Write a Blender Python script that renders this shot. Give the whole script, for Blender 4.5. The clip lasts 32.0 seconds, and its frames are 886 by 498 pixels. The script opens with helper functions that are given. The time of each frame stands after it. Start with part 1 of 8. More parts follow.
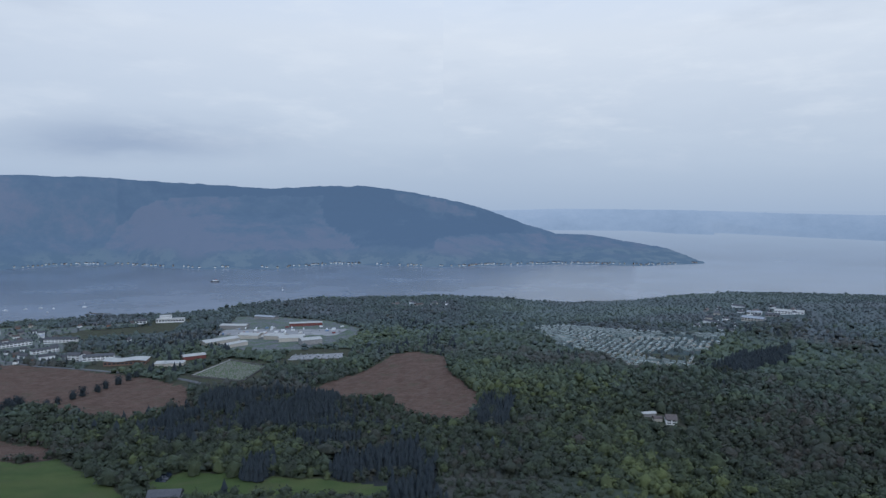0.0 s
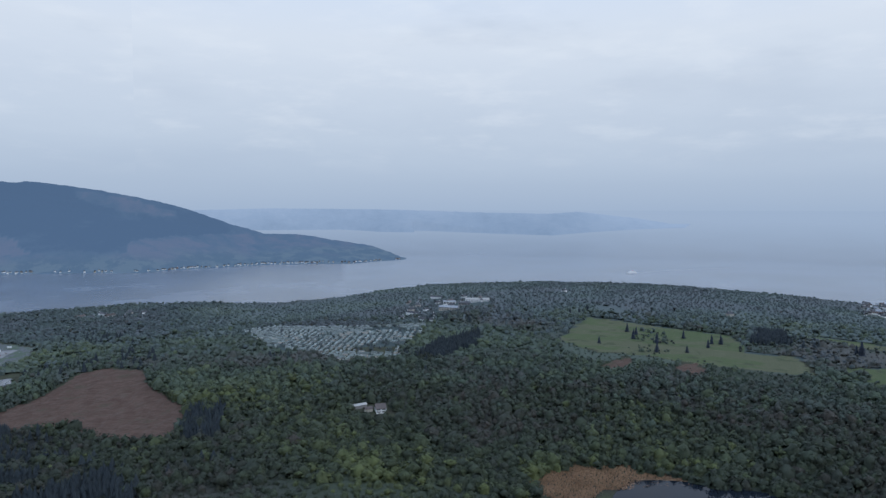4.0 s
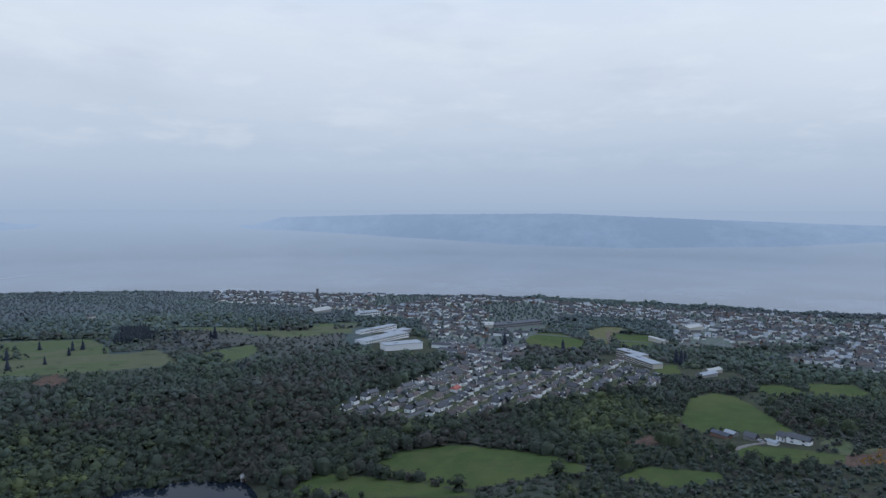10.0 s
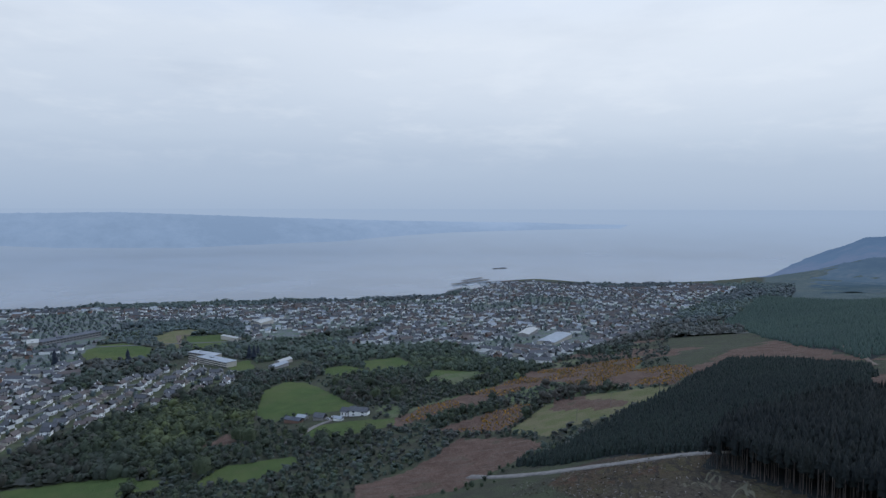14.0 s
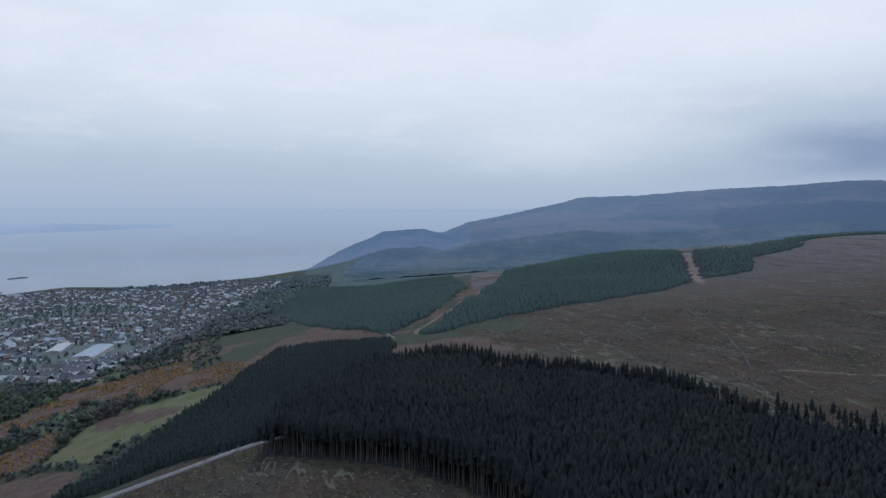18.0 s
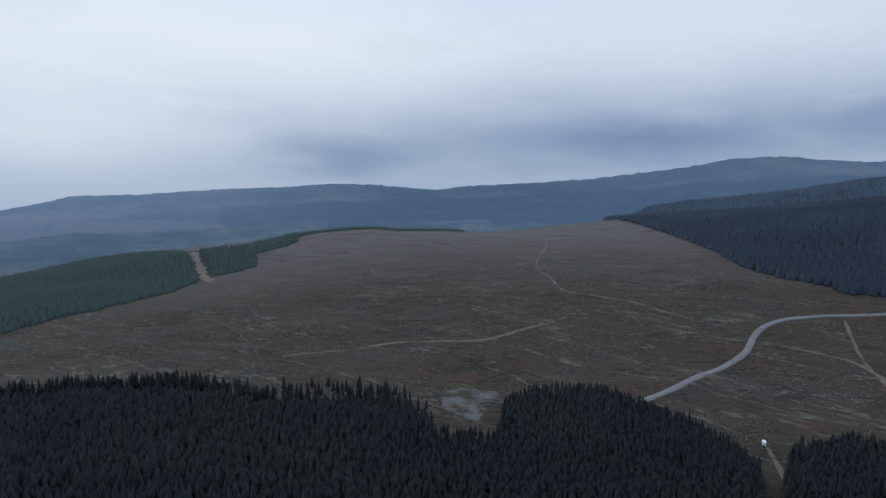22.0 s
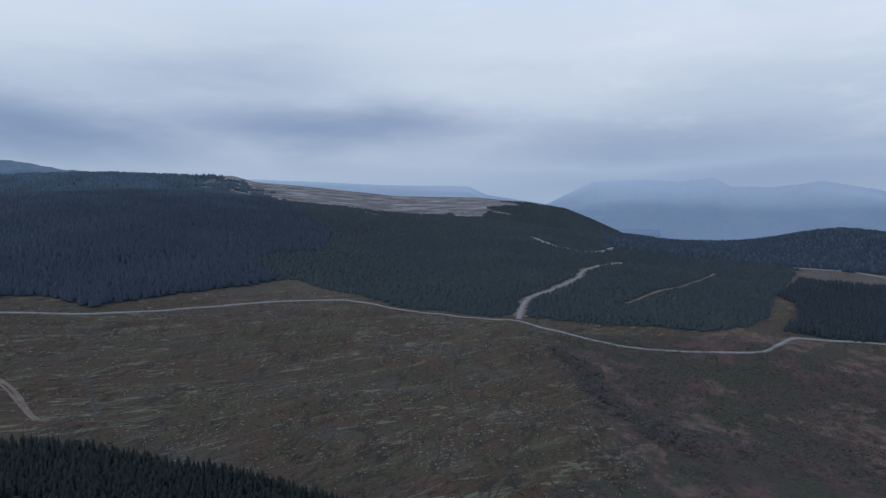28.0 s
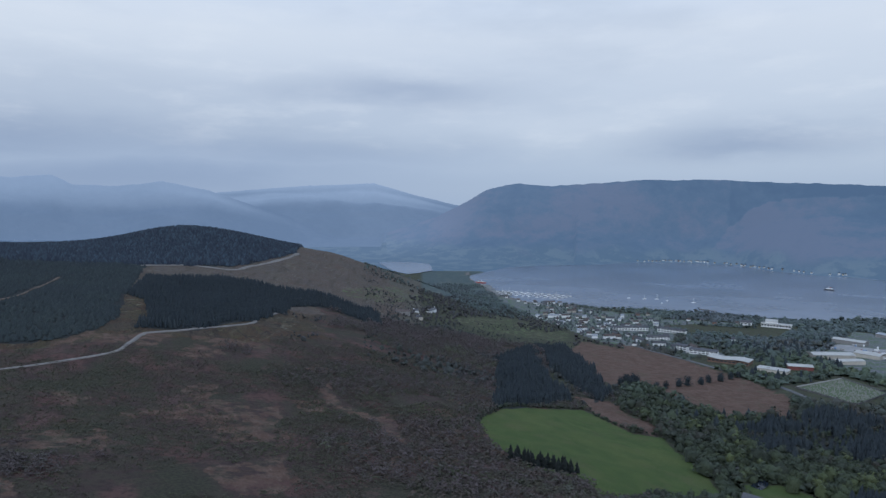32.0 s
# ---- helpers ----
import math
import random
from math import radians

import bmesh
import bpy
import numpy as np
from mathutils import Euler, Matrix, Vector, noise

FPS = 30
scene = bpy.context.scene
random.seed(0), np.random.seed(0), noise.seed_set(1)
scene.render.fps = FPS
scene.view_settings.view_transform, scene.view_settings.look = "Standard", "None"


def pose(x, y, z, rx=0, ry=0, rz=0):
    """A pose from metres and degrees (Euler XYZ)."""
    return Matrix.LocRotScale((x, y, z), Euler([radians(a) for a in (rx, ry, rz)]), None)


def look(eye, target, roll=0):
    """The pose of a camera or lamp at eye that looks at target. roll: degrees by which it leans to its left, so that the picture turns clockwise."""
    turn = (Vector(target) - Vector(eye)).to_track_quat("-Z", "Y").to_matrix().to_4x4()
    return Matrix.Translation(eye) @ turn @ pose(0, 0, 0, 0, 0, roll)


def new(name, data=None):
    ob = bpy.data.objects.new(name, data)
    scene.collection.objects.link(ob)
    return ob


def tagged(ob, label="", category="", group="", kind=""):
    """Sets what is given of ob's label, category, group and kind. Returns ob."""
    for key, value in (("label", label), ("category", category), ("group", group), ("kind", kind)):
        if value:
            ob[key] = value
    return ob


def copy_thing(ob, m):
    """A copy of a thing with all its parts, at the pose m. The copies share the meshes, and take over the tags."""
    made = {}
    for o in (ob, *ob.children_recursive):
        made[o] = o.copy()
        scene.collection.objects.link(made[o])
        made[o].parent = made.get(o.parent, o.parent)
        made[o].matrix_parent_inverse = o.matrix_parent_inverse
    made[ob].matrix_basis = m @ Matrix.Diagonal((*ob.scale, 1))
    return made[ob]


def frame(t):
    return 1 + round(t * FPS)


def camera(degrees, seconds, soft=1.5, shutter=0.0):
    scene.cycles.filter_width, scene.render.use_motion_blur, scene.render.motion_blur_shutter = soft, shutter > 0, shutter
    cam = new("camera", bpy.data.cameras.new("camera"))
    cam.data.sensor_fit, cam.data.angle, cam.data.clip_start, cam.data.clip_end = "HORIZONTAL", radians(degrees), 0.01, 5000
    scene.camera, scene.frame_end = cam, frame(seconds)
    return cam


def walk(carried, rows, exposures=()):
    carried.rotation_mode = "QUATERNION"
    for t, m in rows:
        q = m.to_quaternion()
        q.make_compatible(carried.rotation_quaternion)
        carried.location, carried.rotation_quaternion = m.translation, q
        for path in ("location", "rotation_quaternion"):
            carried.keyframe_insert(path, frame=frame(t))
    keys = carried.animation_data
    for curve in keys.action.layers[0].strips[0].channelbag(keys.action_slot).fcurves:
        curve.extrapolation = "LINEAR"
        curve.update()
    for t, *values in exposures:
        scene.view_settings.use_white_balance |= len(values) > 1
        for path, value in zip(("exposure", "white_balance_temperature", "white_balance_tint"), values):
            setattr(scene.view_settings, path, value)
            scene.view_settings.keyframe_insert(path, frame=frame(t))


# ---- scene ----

# ---------- the camera: it hovers in one place and turns to the right ----------
# seconds, yaw, pitch, roll
TURN = """0 0 -3.50 .12|1 -5.54 -3.50 .12|2 -11.34 -3.49 .1|2.5 -14.5 -3.49 .1|4.5 -28.44 -3.5 .09|5 -32.44 -3.51 .08|6 -40.65 -3.5 .1|7 -49.67 -3.51 .1|8 -58.2 -3.5 .11
|9 -67.06 -3.51 .11|10 -76.18 -3.51 .13|11 -85.04 -3.52 .17|12 -93.74 -3.54 .15|13 -102.89 -3.58 .12|14 -112.09 -3.59 .14|14.5 -116.61 -3.6 .14|16.5 -134.99 -3.62 .14
|17 -139.89 -3.6 .14|18 -149.68 -3.61 .12|19 -159.62 -3.63 .1|20 -169.7 -3.64 .09|21 -179.94 -3.6 .07|22 -190.38 -3.57 .06|23 -200.83 -3.54 .05|24 -211.69 -3.54 .05
|25 -222.79 -3.56 .07|25.5 -228.46 -3.56 .09|27.5 -251.96 -3.53 .08|28 -258.42 -3.53 .08|29 -271.24 -3.54 .09|30 -284.24 -3.55 .1|31 -297.55 -3.54 .12|32 -310.78 -3.51 .15"""
cam = camera(67.26, 32.0, soft=1.4)
rows = [tuple(float(v) for v in r.split()) for r in TURN.split("|")]
walk(cam, [(t, pose(0, 0, 250.0, 90 + pitch, 0, yaw) @ pose(0, 0, 0, 0, 0, roll)) for t, yaw, pitch, roll in rows],
     exposures=((0, 0.0, 6330, 10), (32, 0.0, 6330, 10)))


# ---------- node helpers ----------
def node(tree, kind, **values):
    n = tree.nodes.new(kind)
    for key, value in values.items():
        if key in n.inputs:
            n.inputs[key].default_value = value
    return n


def maths(tree, op, a, b=0.0, clamp=False):
    n = tree.nodes.new("ShaderNodeMath")
    n.operation, n.use_clamp = op, clamp
    for k, v in enumerate((a, b)):
        if isinstance(v, (int, float)):
            n.inputs[k].default_value = v
        else:
            tree.links.new(v, n.inputs[k])
    return n.outputs[0]


def blend(tree, fac, a, b):
    n = tree.nodes.new("ShaderNodeMix")
    n.data_type = "RGBA"
    for k, v in ((0, fac), (6, a), (7, b)):
        if isinstance(v, (int, float)):
            n.inputs[k].default_value = v
        elif isinstance(v, tuple):
            n.inputs[k].default_value = (*v, 1)
        else:
            tree.links.new(v, n.inputs[k])
    return n.outputs[2]


def step(tree, v, low, high):
    """0 below low, 1 above high, smooth between."""
    n = tree.nodes.new("ShaderNodeMapRange")
    n.interpolation_type = "SMOOTHSTEP"
    n.inputs[1].default_value, n.inputs[2].default_value = low, high
    tree.links.new(v, n.inputs[0])
    return n.outputs[0]


def grain(tree, vector, scale, detail=3.0, roughness=0.55):
    n = node(tree, "ShaderNodeTexNoise", Scale=scale, Detail=detail, Roughness=roughness)
    tree.links.new(vector, n.inputs["Vector"])
    return n.outputs["Fac"]


def stretched(tree, vector, sx, sy, sz, turn=0.0):
    """Places turned, then scaled along the turned axes; sz = 0 flattens them onto the plan."""
    n = tree.nodes.new("ShaderNodeMapping")
    n.vector_type = "TEXTURE" if sz else "POINT"
    n.inputs["Scale"].default_value = (1 / sx, 1 / sy, 1 / sz) if sz else (sx, sy, sz)
    n.inputs["Rotation"].default_value = (0, 0, radians(turn))
    tree.links.new(vector, n.inputs["Vector"])
    return n.outputs[0]


# ---------- daylight: a closed cloud cover over a hazy horizon ----------
SUN_BEARING, SUN_HEIGHT = 160.0, 48.0
world = bpy.data.worlds.new("overcast_sky")
scene.world = world
world.use_nodes = True
wt = world.node_tree
wt.nodes.clear()
sky = wt.nodes.new("ShaderNodeTexSky")
sky.sky_type, sky.sun_disc = "NISHITA", False
sky.sun_elevation, sky.sun_rotation = radians(SUN_HEIGHT), radians(SUN_BEARING)
way = wt.nodes.new("ShaderNodeTexCoord").outputs["Generated"]
split = wt.nodes.new("ShaderNodeSeparateXYZ")
wt.links.new(way, split.inputs[0])
up = maths(wt, "MAXIMUM", split.outputs[2], 0.0)
lift = maths(wt, "ADD", up, 0.10)
deck = wt.nodes.new("ShaderNodeCombineXYZ")
wt.links.new(maths(wt, "DIVIDE", split.outputs[0], lift), deck.inputs[0])
wt.links.new(maths(wt, "DIVIDE", split.outputs[1], lift), deck.inputs[1])
ramp = wt.nodes.new("ShaderNodeValToRGB")
wt.links.new(up, ramp.inputs[0])
for place, colour in ((0.0, (0.355, 0.45, 0.595)), (0.035, (0.40, 0.49, 0.625)), (0.10, (0.53, 0.61, 0.72)), (0.24, (0.665, 0.73, 0.82)), (0.42, (0.60, 0.73, 0.94)), (1.0, (0.53, 0.73, 1.12))):
    e = ramp.color_ramp.elements[0] if place == 0 else ramp.color_ramp.elements[-1] if place == 1 else ramp.color_ramp.elements.new(place)
    e.position, e.color = place, (*colour, 1)
broad, fine = grain(wt, deck.outputs[0], 0.26, 3, 0.42), grain(wt, deck.outputs[0], 0.8, 4, 0.45)
# bearing and elevation of each part of the sky, in degrees, drawn out of line by the wind
turned = maths(wt, "FLOORED_MODULO", maths(wt, "MULTIPLY", maths(wt, "ARCTAN2", split.outputs[0], split.outputs[1]), 57.29578), 360.0)
raised = maths(wt, "MULTIPLY", maths(wt, "ARCSINE", split.outputs[2]), 57.29578)
chart = wt.nodes.new("ShaderNodeCombineXYZ")
wt.links.new(maths(wt, "MULTIPLY", turned, 0.045), chart.inputs[0])
wt.links.new(maths(wt, "MULTIPLY", raised, 0.16), chart.inputs[1])
curl, shred = grain(wt, chart.outputs[0], 1.0, 5, 0.55), grain(wt, chart.outputs[0], 2.7, 6, 0.6)
raised_w = maths(wt, "ADD", raised, maths(wt, "ADD", maths(wt, "MULTIPLY", maths(wt, "SUBTRACT", curl, 0.5), 5.0), maths(wt, "MULTIPLY", maths(wt, "SUBTRACT", shred, 0.5), 1.3)))
turned_w = maths(wt, "ADD", turned, maths(wt, "MULTIPLY", maths(wt, "SUBTRACT", curl, 0.5), 18.0))


def cloud(bearing, height, wide, tall, amount):
    """A soft bank of cloud round a bearing and an elevation."""
    u = maths(wt, "DIVIDE", maths(wt, "SUBTRACT", turned_w, bearing), wide)
    v = maths(wt, "DIVIDE", maths(wt, "SUBTRACT", raised_w, height), tall)
    d = maths(wt, "ADD", maths(wt, "MULTIPLY", u, u), maths(wt, "MULTIPLY", v, v))
    return maths(wt, "MULTIPLY", maths(wt, "EXPONENT", maths(wt, "MULTIPLY", d, -1.1)), amount)


def banks(*rows):
    total = None
    for row in rows:
        c = cloud(*row)
        total = c if total is None else maths(wt, "MAXIMUM", total, c)
    return total


# thin bright cloud over the firth, a long dark bank over the hills inland, smaller ones over the loch
patch = step(wt, maths(wt, "ADD", maths(wt, "MULTIPLY", broad, 0.7), maths(wt, "MULTIPLY", shred, 0.3)), 0.36, 0.62)
low_cloud = maths(wt, "SUBTRACT", 1.0, step(wt, up, 0.30, 0.60))
base_band = maths(wt, "MULTIPLY", step(wt, up, 0.02, 0.075), maths(wt, "SUBTRACT", 1.0, step(wt, up, 0.11, 0.24)))
inland = maths(wt, "ADD", maths(wt, "MULTIPLY", split.outputs[0], -0.75), maths(wt, "MULTIPLY", split.outputs[1], -0.62))
heavy = step(wt, inland, 0.0, 0.95)
dull = maths(wt, "ADD", maths(wt, "MULTIPLY", patch, 0.10), maths(wt, "MULTIPLY", heavy, maths(wt, "ADD", maths(wt, "MULTIPLY", patch, 0.22), 0.10)))
cover = blend(wt, maths(wt, "MULTIPLY", base_band, dull), ramp.outputs[0], (0.115, 0.195, 0.365))
cover = blend(wt, maths(wt, "MULTIPLY", step(wt, shred, 0.46, 0.70), maths(wt, "MULTIPLY", step(wt, up, 0.03, 0.12), maths(wt, "MULTIPLY", low_cloud, 0.30))), cover, (0.77, 0.82, 0.88))
cover = blend(wt, maths(wt, "MULTIPLY", step(wt, curl, 0.5, 0.68), maths(wt, "MULTIPLY", step(wt, up, 0.05, 0.2), maths(wt, "MULTIPLY", low_cloud, 0.34))), cover, (0.45, 0.525, 0.64))
cover = blend(wt, banks((161, 5.6, 9, 2.6, 0.42), (183, 12.5, 13, 3.2, 0.36), (214, 13.5, 16, 3.0, 0.30), (266, 9.5, 12, 2.4, 0.20), (300, 13.5, 16, 3.0, 0.22), (322, 7.0, 10, 1.6, 0.22)), cover, (0.80, 0.85, 0.91))
cover = blend(wt, banks((236, 13, 46, 8, 0.24), (312, 12, 34, 9, 0.26), (292, 3.0, 34, 2.6, 0.5)), cover, (0.36, 0.46, 0.63))
cover = blend(wt, banks((202, 5.6, 27, 3.6, 0.66), (184, 4.9, 11, 2.3, 0.72), (206, 5.4, 17, 2.8, 0.82), (227, 6.0, 15, 2.8, 0.70), (248, 6.6, 14, 2.4, 0.66), (243, 11.0, 9, 2.6, 0.30), (200, 9.0, 9, 1.8, 0.30), (282, 1.9, 24, 2.0, 0.40), (276, 5.4, 16, 2.0, 0.40), (308, 10.0, 9, 1.3, 0.34), (296, 4.6, 18, 1.8, 0.28),
                        (335, 5.2, 9, 1.5, 0.42)), cover, (0.122, 0.200, 0.372))
# the cloud is thinnest below the sun
sunward = maths(wt, "ADD", maths(wt, "MULTIPLY", split.outputs[0], 0.57), maths(wt, "MULTIPLY", split.outputs[1], -0.82))
cover = blend(wt, maths(wt, "MULTIPLY", maths(wt, "MULTIPLY", step(wt, sunward, 0.55, 1.0), step(wt, up, 0.06, 0.2)), 0.42), cover, (0.84, 0.89, 0.95))
clear = wt.nodes.new("ShaderNodeMix")
clear.data_type = "RGBA"
clear.blend_type = "ADD"
clear.inputs[0].default_value = 0.004
wt.links.new(cover, clear.inputs[6])
wt.links.new(sky.outputs[0], clear.inputs[7])
bg = node(wt, "ShaderNodeBackground", Strength=1.0)
wt.links.new(clear.outputs[2], bg.inputs[0])
wt.links.new(bg.outputs[0], wt.nodes.new("ShaderNodeOutputWorld").inputs[0])

sun = new("sun", bpy.data.lights.new("sun", "SUN"))
sun.data.energy, sun.data.angle, sun.data.color = 0.75, radians(16), (0.89, 0.93, 1.0)
sun_way = Vector((math.sin(radians(SUN_BEARING)) * math.cos(radians(SUN_HEIGHT)), math.cos(radians(SUN_BEARING)) * math.cos(radians(SUN_HEIGHT)), math.sin(radians(SUN_HEIGHT))))
sun.matrix_world = look(sun_way * 1000 + Vector((0, 0, 250)), (0, 0, 250))

# ---------- materials ----------


def surface(name, rough=0.85, metal=0.0, spec=0.3):
    m = bpy.data.materials.new(name)
    m.use_nodes = True
    t = m.node_tree
    t.nodes.clear()
    b = node(t, "ShaderNodeBsdfPrincipled", Roughness=rough, Metallic=metal)
    b.inputs["Specular IOR Level"].default_value = spec
    t.links.new(b.outputs[0], t.nodes.new("ShaderNodeOutputMaterial").inputs[0])
    place = t.nodes.new("ShaderNodeNewGeometry").outputs["Position"]
    return m, t, b, place


def relief(t, b, height, strength, distance):
    n = node(t, "ShaderNodeBump", Strength=strength, Distance=distance)
    t.links.new(height, n.inputs["Height"])
    t.links.new(n.outputs[0], b.inputs["Normal"])


def plain(name, a, c, scale=0.3, rough=0.8, metal=0.0, spec=0.3, shade=0.0, bump=0.0):
    """Two tones in patches with finer grain; shade: how far single objects differ in tone."""
    m, t, b, place = surface(name, rough, metal, spec)
    f = maths(t, "ADD", maths(t, "MULTIPLY", grain(t, place, scale), 0.6), maths(t, "MULTIPLY", grain(t, place, scale * 7), 0.4))
    col = blend(t, step(t, f, 0.35, 0.65), a, c)
    if shade:
        r = t.nodes.new("ShaderNodeObjectInfo").outputs["Random"]
        col = blend(t, maths(t, "MULTIPLY", r, shade), col, tuple(v * 0.35 for v in a))
    t.links.new(col, b.inputs["Base Color"])
    if bump:
        relief(t, b, f, 0.5, bump)
    return m


def leaves(name, colours, rough=0.7, shadow=(0.035, 0.040, 0.030), glint=(0.11, 0.125, 0.06)):
    """Foliage: each plant takes its own tone from the attribute tint."""
    m, t, b, place = surface(name, rough, 0.0, 0.15)
    a = t.nodes.new("ShaderNodeAttribute")
    a.attribute_name = "tint"
    r = t.nodes.new("ShaderNodeValToRGB")
    for k, c in enumerate(colours):
        e = r.color_ramp.elements[0] if k == 0 else r.color_ramp.elements[-1] if k == len(colours) - 1 else r.color_ramp.elements.new(k / (len(colours) - 1))
        e.position, e.color = k / (len(colours) - 1), (*c, 1)
    t.links.new(a.outputs["Fac"], r.inputs[0])
    island = t.nodes.new("ShaderNodeNewGeometry").outputs["Random Per Island"]
    col = blend(t, maths(t, "MULTIPLY", island, 0.42), r.outputs[0], shadow)
    col = blend(t, maths(t, "MULTIPLY", step(t, grain(t, place, 1.1, 2), 0.45, 0.7), 0.25), col, glint)
    t.links.new(col, b.inputs["Base Color"])
    relief(t, b, grain(t, place, 1.6, 4, 0.7), 0.6, 0.7)
    return m


LEAF = leaves("broadleaf_foliage", ((0.072, 0.060, 0.052), (0.049, 0.048, 0.039), (0.040, 0.048, 0.035), (0.043, 0.056, 0.036), (0.052, 0.066, 0.039), (0.072, 0.090, 0.043), (0.112, 0.131, 0.050)), shadow=(0.040, 0.049, 0.042), glint=(0.095, 0.112, 0.066))
# LEAF for the middle distance, paled in the colour in place of haze
MID_LEAF = leaves("hazed_mid_foliage", ((0.076, 0.072, 0.064), (0.060, 0.073, 0.058), (0.062, 0.084, 0.060), (0.076, 0.101, 0.062), (0.110, 0.134, 0.070)), shadow=(0.058, 0.073, 0.068), glint=(0.11, 0.135, 0.105))
SLOPE_LEAF = leaves("birch_slope_foliage", ((0.067, 0.061, 0.064), (0.056, 0.058, 0.055), (0.053, 0.062, 0.055), (0.062, 0.075, 0.059)), shadow=(0.048, 0.050, 0.052), glint=(0.078, 0.080, 0.076))
# foliage of the far woods, greyed and blued: haze put into its colour
HAZED_LEAF = leaves("hazed_shoreward_foliage", ((0.090, 0.100, 0.106), (0.078, 0.098, 0.098), (0.082, 0.108, 0.101), (0.094, 0.121, 0.103), (0.120, 0.147, 0.108)), shadow=(0.074, 0.094, 0.098), glint=(0.112, 0.136, 0.117))
SCRUB = leaves("scrub_foliage", ((0.104, 0.070, 0.056), (0.088, 0.071, 0.062), (0.076, 0.067, 0.051), (0.062, 0.063, 0.040), (0.064, 0.071, 0.040), (0.090, 0.092, 0.045)), shadow=(0.052, 0.046, 0.038), glint=(0.100, 0.094, 0.066))
TWIG = leaves("bare_twigs", ((0.108, 0.085, 0.083), (0.092, 0.074, 0.072), (0.084, 0.077, 0.066), (0.078, 0.085, 0.060), (0.110, 0.121, 0.068)), shadow=(0.075, 0.066, 0.067), glint=(0.135, 0.121, 0.113))
NEEDLE = leaves("spruce_needles", ((0.011, 0.014, 0.014), (0.014, 0.018, 0.017), (0.017, 0.021, 0.018), (0.023, 0.025, 0.020)), shadow=(0.009, 0.011, 0.011), glint=(0.021, 0.025, 0.021))
YOUNG = leaves("young_spruce_needles", ((0.016, 0.024, 0.022), (0.020, 0.031, 0.025), (0.024, 0.036, 0.027)), shadow=(0.012, 0.014, 0.013), glint=(0.027, 0.035, 0.027))
GORSE = leaves("gorse_bloom", ((0.091, 0.076, 0.024), (0.159, 0.103, 0.022), (0.333, 0.172, 0.022), (0.500, 0.248, 0.026)))
# bluish needles, ramped up to pale blue: haze held in the tones
HAZED_NEEDLE = leaves("hazed_spruce_needles", ((0.023, 0.029, 0.042), (0.026, 0.036, 0.049), (0.044, 0.062, 0.077), (0.071, 0.105, 0.133)), shadow=(0.025, 0.033, 0.046), glint=(0.041, 0.054, 0.066))
# dark needles with a little bluish haze mixed into the colour
STAND_NEEDLE = leaves("stand_spruce_needles", ((0.023, 0.031, 0.037), (0.028, 0.037, 0.042), (0.035, 0.045, 0.046)), shadow=(0.023, 0.029, 0.035), glint=(0.036, 0.045, 0.047))
# green young needles, lightened in the colour for the haze before them
HAZED_YOUNG = leaves("hazed_young_needles", ((0.045, 0.069, 0.061), (0.053, 0.083, 0.067), (0.066, 0.099, 0.075)), shadow=(0.040, 0.062, 0.053), glint=(0.070, 0.101, 0.075))
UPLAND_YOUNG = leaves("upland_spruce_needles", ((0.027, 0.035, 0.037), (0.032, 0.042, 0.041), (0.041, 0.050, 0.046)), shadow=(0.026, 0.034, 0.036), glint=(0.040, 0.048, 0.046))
REED = leaves("dead_reed", ((0.240, 0.144, 0.083), (0.312, 0.190, 0.110), (0.360, 0.230, 0.138)), shadow=(0.180, 0.109, 0.066), glint=(0.396, 0.265, 0.165))
BARK = plain("bark", (0.075, 0.060, 0.052), (0.12, 0.10, 0.088), 1.5, 0.9)
GRAVEL = plain("gravel_track", (0.140, 0.127, 0.116), (0.215, 0.196, 0.178), 0.25, 0.95, bump=0.1)
TARMAC = plain("tarmac", (0.085, 0.085, 0.09), (0.13, 0.13, 0.135), 0.08, 0.9)
CONCRETE = plain("concrete_yard", (0.20, 0.20, 0.20), (0.30, 0.295, 0.285), 0.05, 0.9)


